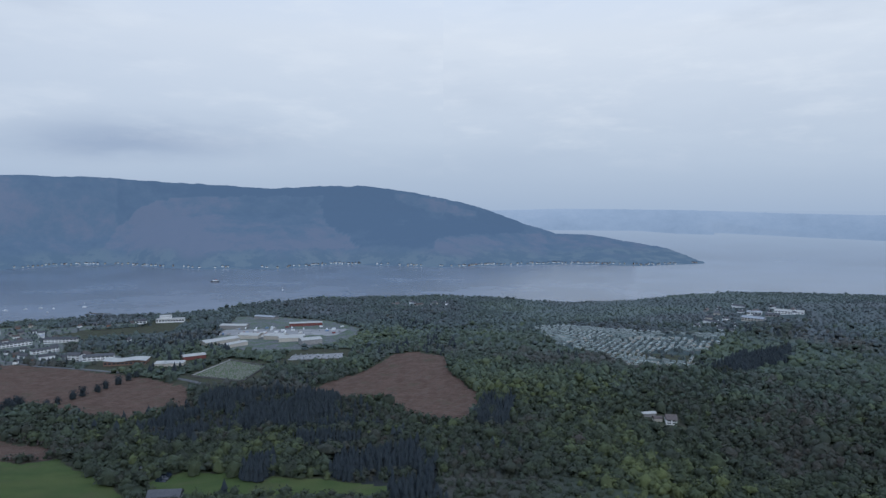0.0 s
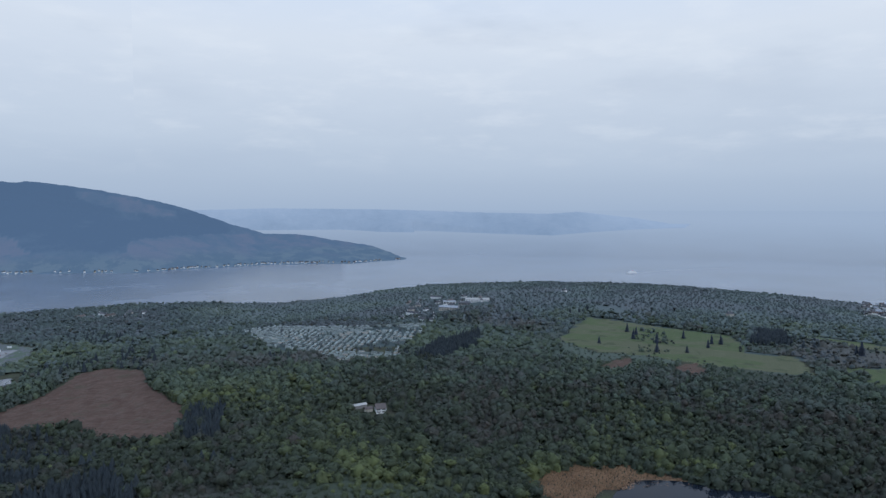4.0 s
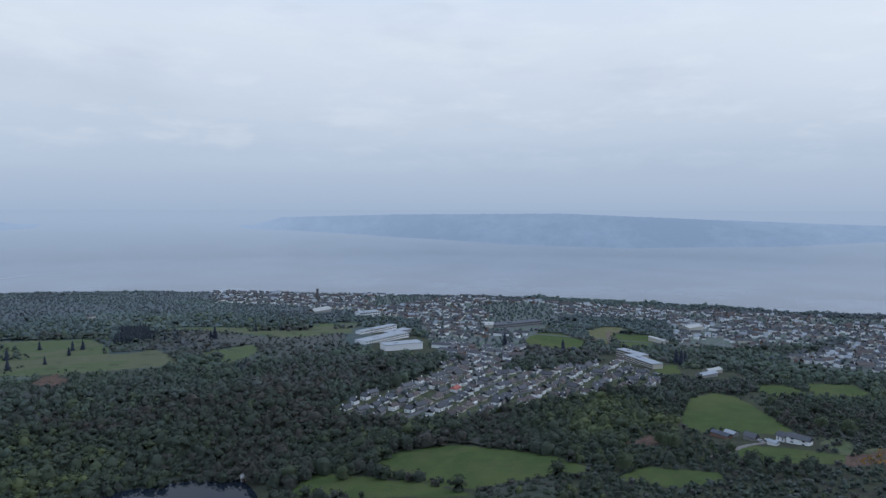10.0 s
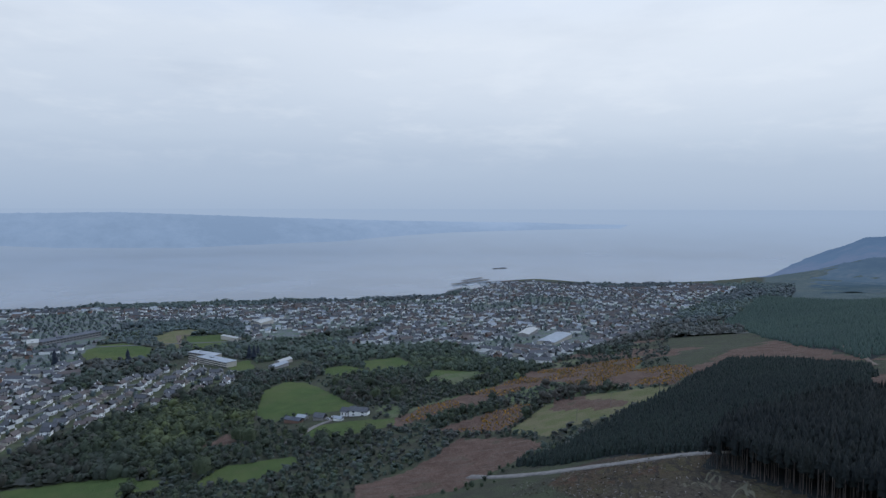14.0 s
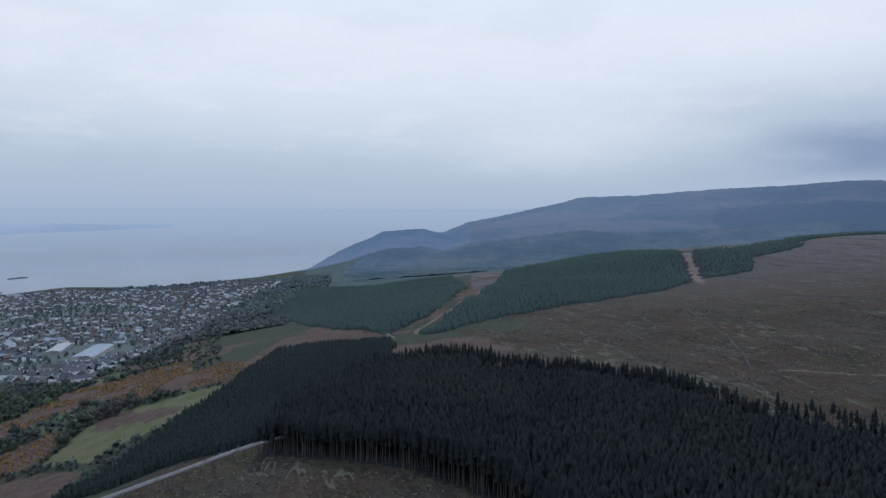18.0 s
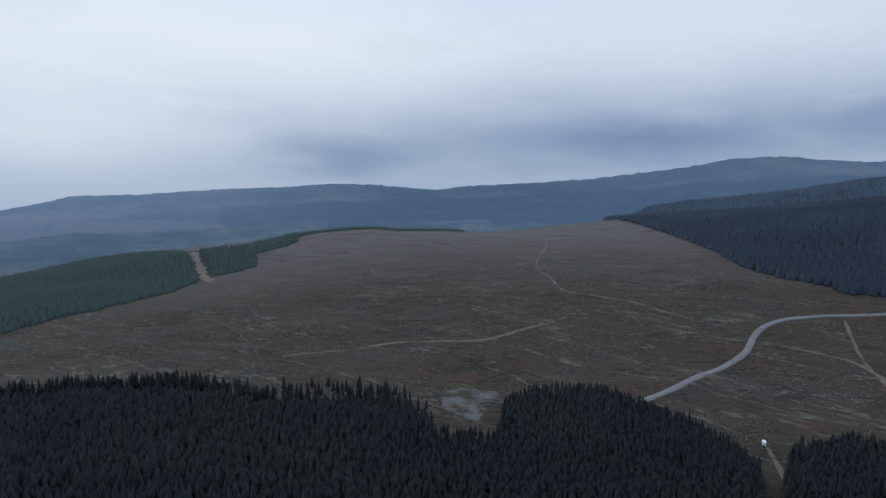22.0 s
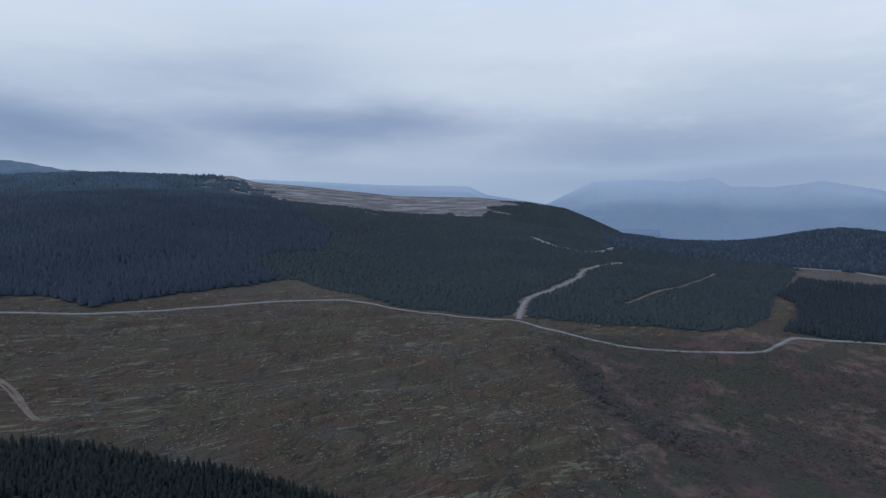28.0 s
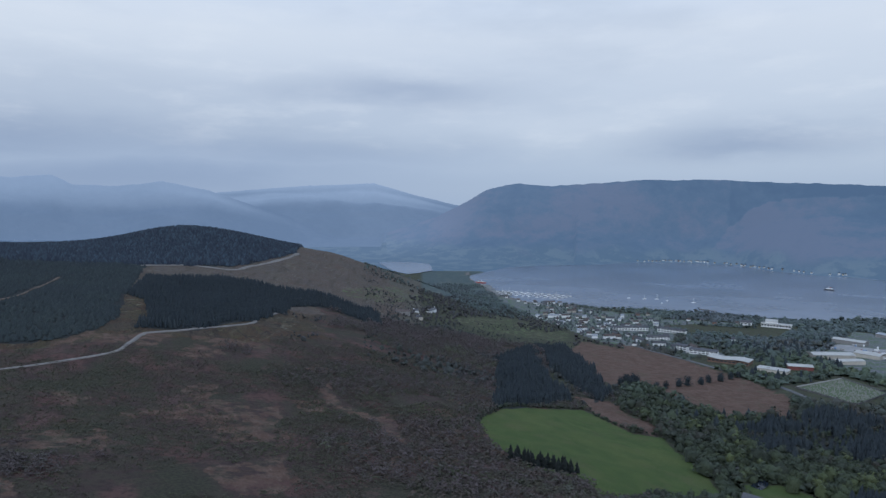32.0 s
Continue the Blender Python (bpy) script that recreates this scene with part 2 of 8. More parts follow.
def ground_cover():
    m, t, b, place = surface("ground_cover", 0.95, 0.0, 0.1)
    flat = stretched(t, place, 1, 1, 0)

    def amount(name):
        a = t.nodes.new("ShaderNodeAttribute")
        a.attribute_name = name
        n = maths(t, "MULTIPLY", maths(t, "SUBTRACT", grain(t, flat, 0.09, 5, 0.65), 0.5), 1.7)
        return step(t, maths(t, "ADD", a.outputs["Fac"], n), 0.35, 0.65)

    big, mid, small = grain(t, flat, 0.012, 4), grain(t, flat, 0.07, 4), grain(t, flat, 0.6, 5, 0.7)
    spots = step(t, small, 0.42, 0.62)
    col = blend(t, step(t, mid, 0.35, 0.65), (0.056, 0.054, 0.040), (0.066, 0.074, 0.044))
    # felled moor: brush lines across the slope, olive moss, grey brash and bleached stumps
    lines = grain(t, stretched(t, flat, 0.26, 0.5, 1, -30), 1.0, 5, 0.75)
    bands = grain(t, stretched(t, flat, 0.014, 0.08, 1, -38), 1.0, 5, 0.65)
    moor = blend(t, step(t, big, 0.40, 0.60), (0.077, 0.048, 0.032), (0.070, 0.056, 0.034))
    moor = blend(t, maths(t, "MULTIPLY", step(t, mid, 0.47, 0.62), 0.75), moor, (0.075, 0.067, 0.031))
    moor = blend(t, maths(t, "MULTIPLY", step(t, grain(t, flat, 0.045, 5, 0.6), 0.50, 0.64), 0.75), moor, (0.092, 0.049, 0.032))
    moor = blend(t, maths(t, "MULTIPLY", step(t, grain(t, flat, 0.02, 5, 0.65), 0.50, 0.62), 0.6), moor, (0.073, 0.063, 0.053))
    moor = blend(t, maths(t, "MULTIPLY", step(t, bands, 0.55, 0.64), 0.65), moor, (0.109, 0.093, 0.062))
    moor = blend(t, maths(t, "MULTIPLY", step(t, lines, 0.54, 0.63), 0.5), moor, (0.105, 0.091, 0.076))
    moor = blend(t, maths(t, "MULTIPLY", step(t, grain(t, stretched(t, flat, 0.34, 0.5, 1, -20), 1.0, 5, 0.8), 0.52, 0.61), 0.75), moor, (0.029, 0.022, 0.017))
    moor = blend(t, maths(t, "MULTIPLY", spots, 0.4), moor, (0.040, 0.033, 0.023))
    moor = blend(t, maths(t, "MULTIPLY", step(t, grain(t, stretched(t, flat, 1.3, 0.45, 1, 25), 1.0, 4, 0.75), 0.60, 0.69), 0.55), moor, (0.186, 0.163, 0.142))
    for turn, across_scale, seam, tone in ((-32, 0.035, 0.012, (0.032, 0.027, 0.024)), (-50, 0.022, 0.010, (0.150, 0.140, 0.098)), (-5, 0.018, 0.010, (0.032, 0.028, 0.024)), (12, 0.030, 0.010, (0.030, 0.026, 0.022)), (-24, 0.055, 0.014, (0.036, 0.031, 0.025))):
        off = maths(t, "ABSOLUTE", maths(t, "SUBTRACT", grain(t, stretched(t, flat, across_scale * 0.22, across_scale, 1, turn), 1.0, 4, 0.6), 0.5))
        moor = blend(t, maths(t, "MULTIPLY", maths(t, "SUBTRACT", 1.0, step(t, off, seam * 0.4, seam)), maths(t, "MULTIPLY", step(t, mid, 0.38, 0.55), 0.75)), moor, tone)
    col = blend(t, amount("moor"), col, moor)
    # heath; where it pales the moor with range it stands in for haze
    heath = blend(t, step(t, lines, 0.40, 0.62), (0.097, 0.080, 0.074), (0.195, 0.172, 0.160))
    heath = blend(t, maths(t, "MULTIPLY", step(t, grain(t, flat, 0.03, 5, 0.65), 0.45, 0.62), 0.7), heath, (0.138, 0.110, 0.093))
    heath = blend(t, maths(t, "MULTIPLY", step(t, bands, 0.53, 0.62), 0.8), heath, (0.066, 0.054, 0.051))
    a = t.nodes.new("ShaderNodeAttribute")
    a.attribute_name = "heath"
    col = blend(t, maths(t, "MULTIPLY", a.outputs["Fac"], maths(t, "ADD", maths(t, "MULTIPLY", mid, 0.5), 0.6), True), col, heath)
    crest = blend(t, step(t, grain(t, stretched(t, flat, 0.010, 0.06, 1, -68), 1.0, 5, 0.7), 0.45, 0.60), (0.100, 0.086, 0.084), (0.260, 0.234, 0.222))
    col = blend(t, amount("crest"), col, crest)
    # scrubby slope: dark birch and willow twigs, olive grass, rusty dead bracken
    thicket = blend(t, step(t, mid, 0.38, 0.62), (0.060, 0.042, 0.038), (0.062, 0.053, 0.039))
    thicket = blend(t, maths(t, "MULTIPLY", step(t, grain(t, flat, 0.03, 5, 0.65), 0.50, 0.62), 0.85), thicket, (0.108, 0.060, 0.053))
    thicket = blend(t, maths(t, "MULTIPLY", step(t, grain(t, flat, 0.25, 4, 0.7), 0.48, 0.62), 0.6), thicket, (0.034, 0.027, 0.023))
    thicket = blend(t, maths(t, "MULTIPLY", step(t, grain(t, flat, 0.4, 4, 0.7), 0.58, 0.70), 0.6), thicket, (0.099, 0.078, 0.063))
    thicket = blend(t, maths(t, "MULTIPLY", step(t, grain(t, flat, 0.017, 5, 0.6), 0.47, 0.60), 0.8), thicket, blend(t, step(t, small, 0.40, 0.60), (0.030, 0.032, 0.023), (0.060, 0.060, 0.039)))
    thicket = blend(t, maths(t, "MULTIPLY", step(t, grain(t, flat, 0.024, 5, 0.65), 0.56, 0.66), 0.8), thicket, blend(t, step(t, small, 0.40, 0.60), (0.066, 0.043, 0.039), (0.125, 0.078, 0.069)))
    col = blend(t, amount("thicket"), col, thicket)
    green = blend(t, step(t, mid, 0.35, 0.7), (0.060, 0.090, 0.030), (0.078, 0.108, 0.036))
    green = blend(t, maths(t, "MULTIPLY", step(t, big, 0.45, 0.62), 0.6), green, (0.104, 0.119, 0.043))
    green = blend(t, maths(t, "MULTIPLY", step(t, grain(t, flat, 0.03, 5, 0.7), 0.50, 0.66), 0.55), green, (0.100, 0.098, 0.050))
    green = blend(t, maths(t, "MULTIPLY", spots, 0.3), green, (0.060, 0.078, 0.030))
    a = t.nodes.new("ShaderNodeAttribute")
    a.attribute_name = "grass"
    col = blend(t, step(t, maths(t, "ADD", a.outputs["Fac"], maths(t, "MULTIPLY", maths(t, "SUBTRACT", grain(t, flat, 0.2, 3), 0.5), 0.5)), 0.4, 0.6), col, green)
    links = blend(t, step(t, grain(t, stretched(t, flat, 0.022, 0.007, 1, 35), 1.0, 3), 0.47, 0.53), (0.120, 0.124, 0.074), (0.096, 0.122, 0.058))
    links = blend(t, maths(t, "MULTIPLY", step(t, mid, 0.50, 0.66), 0.6), links, (0.145, 0.142, 0.090))
    links = blend(t, maths(t, "MULTIPLY", step(t, grain(t, flat, 0.035, 4), 0.57, 0.64), 0.8), links, (0.070, 0.085, 0.048))
    col = blend(t, amount("golf"), col, blend(t, maths(t, "MULTIPLY", spots, 0.25), links, (0.07, 0.085, 0.04)))
    tan = blend(t, step(t, mid, 0.36, 0.64), (0.12, 0.125, 0.055), (0.165, 0.145, 0.082))
    col = blend(t, amount("pale"), col, blend(t, maths(t, "MULTIPLY", spots, 0.3), tan, (0.085, 0.09, 0.045)))
    rust = blend(t, step(t, mid, 0.35, 0.65), (0.098, 0.060, 0.046), (0.146, 0.094, 0.073))
    rust = blend(t, maths(t, "MULTIPLY", spots, 0.5), rust, (0.073, 0.045, 0.032))
    rust = blend(t, maths(t, "MULTIPLY", step(t, grain(t, stretched(t, flat, 0.05, 0.16, 1, 60), 1.0, 4, 0.65), 0.50, 0.62), 0.55), rust, (0.128, 0.098, 0.078))
    rust = blend(t, maths(t, "MULTIPLY", step(t, grain(t, flat, 0.035, 5, 0.7), 0.55, 0.66), 0.7), rust, (0.070, 0.066, 0.042))
    rust = blend(t, maths(t, "MULTIPLY", step(t, grain(t, stretched(t, flat, 0.10, 0.28, 1, -15), 1.0, 5, 0.8), 0.52, 0.60), 0.6), rust, (0.158, 0.112, 0.086))
    rust = blend(t, maths(t, "MULTIPLY", step(t, grain(t, flat, 0.19, 5, 0.8), 0.55, 0.63), 0.6), rust, (0.060, 0.040, 0.030))
    col = blend(t, amount("bracken"), col, rust)
    gardens = blend(t, step(t, grain(t, flat, 0.05, 3), 0.42, 0.6), (0.129, 0.136, 0.138), (0.098, 0.132, 0.088))
    gardens = blend(t, step(t, grain(t, flat, 0.22, 3), 0.55, 0.66), gardens, (0.216, 0.216, 0.226))
    col = blend(t, amount("town"), col, gardens)
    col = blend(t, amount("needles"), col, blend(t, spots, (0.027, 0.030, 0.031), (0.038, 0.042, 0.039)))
    # ground of the distant woods; its blue-grey paleness is painted haze
    a = t.nodes.new("ShaderNodeAttribute")
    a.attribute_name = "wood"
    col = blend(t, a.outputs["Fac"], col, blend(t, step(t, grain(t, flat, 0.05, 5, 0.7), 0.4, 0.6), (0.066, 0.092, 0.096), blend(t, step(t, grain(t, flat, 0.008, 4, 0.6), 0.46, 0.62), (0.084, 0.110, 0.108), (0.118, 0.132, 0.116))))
    col = blend(t, amount("mud"), col, blend(t, spots, (0.13, 0.125, 0.115), (0.19, 0.18, 0.165)))
    t.links.new(col, b.inputs["Base Color"])
    relief(t, b, maths(t, "ADD", maths(t, "MULTIPLY", lines, 0.5), small), 1.0, 1.1)
    return m


GROUND = ground_cover()


def water_surface(name, deep, scale, strength, rough, spec=0.5):
    m, t, b, place = surface(name, rough, 0.0, spec)
    b.inputs["IOR"].default_value = 1.333
    flat = stretched(t, place, 1, 1, 0)
    t.links.new(blend(t, step(t, grain(t, flat, 0.004, 4), 0.35, 0.65), deep, tuple(v * 1.35 for v in deep)), b.inputs["Base Color"])
    ripple = t.nodes.new("ShaderNodeTexNoise")
    ripple.inputs["Scale"].default_value, ripple.inputs["Detail"].default_value = scale, 4
    t.links.new(stretched(t, flat, 1, 0.45, 1, 30), ripple.inputs["Vector"])
    tilt = t.nodes.new("ShaderNodeVectorMath")
    tilt.operation = "MULTIPLY_ADD"
    t.links.new(ripple.outputs["Color"], tilt.inputs[0])
    tilt.inputs[1].default_value, tilt.inputs[2].default_value = (strength, strength, 0), (-strength / 2, -strength / 2, 1)
    unit = t.nodes.new("ShaderNodeVectorMath")
    unit.operation = "NORMALIZE"
    t.links.new(tilt.outputs[0], unit.inputs[0])
    t.links.new(unit.outputs[0], b.inputs["Normal"])
    return m


TARN_WATER = water_surface("still_dark_water", (0.010, 0.014, 0.020), 0.5, 0.02, 0.03, 0.22)


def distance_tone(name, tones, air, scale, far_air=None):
    """Far slopes and coasts of the backdrop, with a bluish glow added in place of haze. tones: forest, rough grass,
    open moor; far_air: the glow at its far end.
    """
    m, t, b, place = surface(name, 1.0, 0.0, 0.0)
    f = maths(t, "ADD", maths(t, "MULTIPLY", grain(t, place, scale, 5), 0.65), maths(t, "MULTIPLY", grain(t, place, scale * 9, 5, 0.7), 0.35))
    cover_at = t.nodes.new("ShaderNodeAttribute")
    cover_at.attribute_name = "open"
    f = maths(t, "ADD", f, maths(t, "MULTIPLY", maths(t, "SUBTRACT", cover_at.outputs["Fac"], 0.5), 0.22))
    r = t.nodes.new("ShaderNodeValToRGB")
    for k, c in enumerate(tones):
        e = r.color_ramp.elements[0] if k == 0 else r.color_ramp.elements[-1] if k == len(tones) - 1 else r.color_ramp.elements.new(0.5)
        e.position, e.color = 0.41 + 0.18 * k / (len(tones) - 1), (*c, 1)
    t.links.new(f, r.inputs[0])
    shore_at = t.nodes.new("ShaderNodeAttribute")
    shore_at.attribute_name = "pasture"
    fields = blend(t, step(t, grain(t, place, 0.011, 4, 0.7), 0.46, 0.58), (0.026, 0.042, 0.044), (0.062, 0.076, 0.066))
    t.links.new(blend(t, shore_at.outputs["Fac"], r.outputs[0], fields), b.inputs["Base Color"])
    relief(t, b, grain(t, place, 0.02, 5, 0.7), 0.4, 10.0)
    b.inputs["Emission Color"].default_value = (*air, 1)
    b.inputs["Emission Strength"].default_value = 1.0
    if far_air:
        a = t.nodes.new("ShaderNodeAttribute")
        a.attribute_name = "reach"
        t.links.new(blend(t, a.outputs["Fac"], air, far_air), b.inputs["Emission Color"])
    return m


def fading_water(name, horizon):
    """The firth, mixed by range into a glowing horizon colour that stands in for haze."""
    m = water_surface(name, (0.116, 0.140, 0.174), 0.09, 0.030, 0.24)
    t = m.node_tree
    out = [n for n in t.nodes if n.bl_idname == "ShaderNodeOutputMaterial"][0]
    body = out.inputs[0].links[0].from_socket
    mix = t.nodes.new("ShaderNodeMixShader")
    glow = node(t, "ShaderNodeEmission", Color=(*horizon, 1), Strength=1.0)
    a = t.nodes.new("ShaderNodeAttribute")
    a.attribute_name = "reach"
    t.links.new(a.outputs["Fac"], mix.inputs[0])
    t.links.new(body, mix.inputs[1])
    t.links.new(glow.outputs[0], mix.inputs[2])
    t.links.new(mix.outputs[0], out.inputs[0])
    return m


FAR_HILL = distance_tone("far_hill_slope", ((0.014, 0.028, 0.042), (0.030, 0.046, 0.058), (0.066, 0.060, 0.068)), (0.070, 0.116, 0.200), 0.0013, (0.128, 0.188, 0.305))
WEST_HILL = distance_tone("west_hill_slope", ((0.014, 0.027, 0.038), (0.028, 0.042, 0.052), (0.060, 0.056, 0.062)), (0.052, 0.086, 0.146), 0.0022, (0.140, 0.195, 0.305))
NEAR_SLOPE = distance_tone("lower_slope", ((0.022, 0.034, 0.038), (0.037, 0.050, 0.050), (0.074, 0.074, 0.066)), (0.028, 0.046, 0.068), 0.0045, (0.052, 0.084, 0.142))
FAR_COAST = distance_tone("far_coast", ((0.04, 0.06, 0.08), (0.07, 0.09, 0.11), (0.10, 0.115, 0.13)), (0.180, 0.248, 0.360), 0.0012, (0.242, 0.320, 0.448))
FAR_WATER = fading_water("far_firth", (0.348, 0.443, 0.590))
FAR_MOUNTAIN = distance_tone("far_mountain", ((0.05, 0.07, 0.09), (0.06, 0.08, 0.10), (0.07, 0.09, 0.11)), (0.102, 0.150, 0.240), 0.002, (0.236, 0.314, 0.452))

# ---------- shape of the land ----------
# Plan in polar form round the camera: bearing clockwise in degrees from the first view, range in metres, height above the sea.
EYE = 250.0
TARN_LEVEL = 29.5  # surface of the small loch at the foot of the hill
SPOTS_EAST = ((0, 200, 108), (0, 430, 62), (0, 620, 45), (0, 880, 44), (0, 1140, 32), (0, 1500, 14), (330, 430, 72), (330, 650, 46),
              (330, 900, 34), (330, 1300, 16), (345, 1150, 28), (20, 480, 50), (20, 850, 42), (20, 1150, 40), (20, 1500, 24), (29, 1550, 52),
              (38, 1620, 55), (48, 1620, 48), (38, 520, 31), (48, 540, 30), (58, 540, 30), (48, 430, 31))
SPOTS_TOWN = ((30, 620, 38), (45, 750, 44), (45, 1000, 51), (45, 1250, 48), (60, 1000, 47), (60, 1300, 42), (60, 1700, 22), (75, 700, 49),
              (75, 900, 44), (75, 1200, 33), (75, 1600, 18), (68, 500, 42), (95, 450, 72), (95, 700, 55), (95, 1000, 38), (95, 1500, 14),
              (105, 580, 72), (105, 800, 50), (105, 1200, 28), (120, 400, 104), (118, 700, 74), (118, 1000, 48), (118, 1500, 22),
              (118, 2100, 10), (130, 1300, 50), (130, 1900, 24), (60, 250, 95), (95, 250, 112))
SPOTS_MOOR = ((134, 288, 147), (124, 300, 124), (140, 450, 140), (140, 800, 110), (143, 1300, 95), (137, 1600, 72), (150, 350, 152),
              (150, 700, 148), (150, 1300, 114), (145, 2000, 55), (165, 1300, 166), (155, 650, 145), (172, 900, 164), (160, 350, 153),
              (180, 350, 156), (183, 1150, 214), (196, 1200, 206), (203, 1250, 224), (190, 600, 174), (205, 800, 192), (210, 1000, 209),
              (217, 700, 184), (220, 600, 181), (225, 605, 171), (216, 500, 162), (190, 1900, 120), (176, 1700, 120), (170, 1900, 80), (163, 1700, 100), (158, 1500, 112), (0, 10, 130))
SPOTS_WEST = ((215, 280, 141), (235, 300, 138), (250, 500, 150), (265, 595, 150), (285, 611, 140), (246, 750, 174), (235, 900, 213),
              (235, 1400, 280), (220, 1000, 232), (262, 1000, 186), (262, 1500, 224), (280, 1600, 160), (290, 1600, 205), (298, 1600, 160),
              (302, 1600, 136), (307, 1600, 88), (287, 780, 145), (287, 1050, 150), (300, 700, 112), (300, 1000, 106), (300, 450, 106),
              (315, 450, 92), (315, 700, 60), (315, 1100, 38), (315, 1500, 18), (309, 2000, 6), (285, 400, 126), (270, 300, 136), (300, 240, 122))
SHORE_NEAR = ((0, 1880), (10.5, 1779), (15.8, 1827), (23.2, 2060), (31.5, 2060), (45.6, 2020), (60, 1960), (70, 1900), (86, 1850),
              (104, 1790), (111.8, 1860), (113.2, 1950), (114.8, 2080), (116.5, 2240), (120, 2350), (124, 2268), (127, 2200), (134, 2407), (138, 2700), (146, 4200),
              (303, 4200), (312.4, 3300), (313, 2390), (314, 2160), (315.5, 1923), (318, 1790), (321.2, 1767), (324.1, 1715), (331, 1690), (338, 1676), (341, 1710),
              (346.4, 1832), (360, 1880))
SHORE_FAR = ((0, 2810), (10.4, 3034), (17, 3034), (21.5, 3264), (22.2, 7500), (29, 6659), (34, 6279), (41, 8374), (44.6, 9360), (46, 16000),
             (58, 16000), (59.5, 8325), (72, 5749), (82, 4616), (91, 4323), (103.5, 4918), (113, 6659), (127, 8277), (130, 16000), (146, 16000),
             (303, 2400), (313, 2468), (315, 2654), (316.4, 2842), (319.3, 2950), (323.5, 3059), (326.7, 3208), (330.7, 3289), (334.5, 3215), (337.3, 2994), (340.4, 2875),
             (343, 2869), (346, 2790), (351, 2980), (360, 2810))
# skylines of the far ridges: bearing and elevation in degrees
KILMUN_SKY = ((306, -2.2), (310.2, -0.79), (312.6, 0.43), (314.6, 1.63), (317, 2.11), (319.8, 1.87), (323.5, 2.08), (327, 2.36), (333, 2.3),
              (337.5, 2.02), (343, 1.75), (345.6, 1.61), (349.3, 1.83), (353.5, 1.86), (357.9, 1.25), (360.8, 0.68), (363.7, -0.14),
              (367.1, -1.38), (369.7, -2.18), (372.7, -2.29), (375, -2.74), (378.6, -3.23), (380.6, -4.0), (381.8, -4.45))
SOUTH_SKY = ((134, -6.2), (138.2, -4.85), (141.6, -3.6), (144.5, -2.19), (147.9, -1.89), (150, -2.4), (153, -3.2))
WEST_SKY = ((148, -2.6), (149.9, -2.2), (151.8, -1.34), (156, -0.5), (161.5, 0.82), (165.8, 0.95), (170.3, 1.36), (178.2, 1.76), (181, 2.0),
            (185, 1.89), (189.8, 1.49), (192, 1.8), (198.3, 2.1), (203, 2.4), (210.5, 3.28), (213.9, 3.86), (217.3, 3.94), (219.2, 3.64),
            (222.9, 3.32), (225.7, 3.34), (228.9, 2.78), (232, 2.65), (236, 2.0), (242, 0.5))
MOOR_SKY = ((202, -2.6), (204.7, -1.5), (207.6, 0.0), (211, 0.5), (217, 1.1), (222, 1.9), (227, 2.4), (232, 2.6), (237.9, 2.51), (240.9, 2.61), (242.7, 2.13), (247.7, 1.71), (254.3, 1.02), (261.6, 0.89), (265, 0.55),
            (268.8, -0.07), (271.1, -1.01), (273.4, -2.1), (276, -3.4))
GLEN_SKY = ((265, -0.8), (267.4, 0.41), (271, 2.2), (274.7, 2.35), (277.8, 2.14), (280.4, 2.4), (281.8, 1.7), (284.8, 1.62), (288, 2.05),
            (291.5, 1.36), (295, 0.14), (297.8, -0.8), (302, -2.5))
HEAD_SKY = ((240, 2.2), (242.7, 2.31), (247.7, 2.18), (253.4, 1.93), (260.6, 1.85), (262.1, 1.13), (268, 0.2), (285, 0.4), (292.8, 1.29),
            (298.7, 1.81), (304.9, 2.09), (308.3, 1.14), (311.7, 0.3), (316, -0.5))
NORTH_COAST_SKY = ((0, -0.3), (10.4, -0.03), (19.4, -0.1), (27.5, -0.35), (33.6, -0.46), (36.1, -0.28), (40.8, -0.8), (44.6, -1.5))
SOUTH_COAST_SKY = ((59.5, -1.68), (62.6, -0.8), (72, -0.56), (86, -0.45), (98, -0.9), (108, -1.2), (120, -1.4), (129, -1.7))


def smooth(a, b, v):
    k = np.clip((v - a) / (b - a), 0, 1)
    return k * k * (3 - 2 * k)


def lattice(ix, iy, seed):
    h = np.sin(ix * 127.1 + iy * 311.7 + seed * 74.7) * 43758.5453
    return h - np.floor(h)


def wobble(x, y, size, seed=0):
    """Smooth value noise from -1 to 1 with lumps of that size."""
    x, y = np.asarray(x, float) / size, np.asarray(y, float) / size
    ix, iy = np.floor(x), np.floor(y)
    u, v = x - ix, y - iy
    u, v = u * u * (3 - 2 * u), v * v * (3 - 2 * v)
    a, b = lattice(ix, iy, seed), lattice(ix + 1, iy, seed)
    c, d = lattice(ix, iy + 1, seed), lattice(ix + 1, iy + 1, seed)
    return 2 * ((a * (1 - u) + b * u) * (1 - v) + (c * (1 - u) + d * u) * v) - 1


def rough(x, y, size, seed=0, octaves=3):
    return sum(wobble(x, y, size / 2 ** k, seed + k) / 2 ** k for k in range(octaves))


def plan(bearing, far):
    a = np.radians(bearing)
    return np.sin(a) * far, np.cos(a) * far


def column(rows, k):
    return np.array([r[k] for r in rows], float)


SPOTS = SPOTS_EAST + SPOTS_TOWN + SPOTS_MOOR + SPOTS_WEST
SX, SY = plan(column(SPOTS, 0), column(SPOTS, 1))
KERNEL = np.sqrt((SX[:, None] - SX) ** 2 + (SY[:, None] - SY) ** 2 + 90.0 ** 2)
WEIGHTS = np.linalg.solve(KERNEL - 6.0 * np.eye(len(SX)), column(SPOTS, 2) - 60.0)


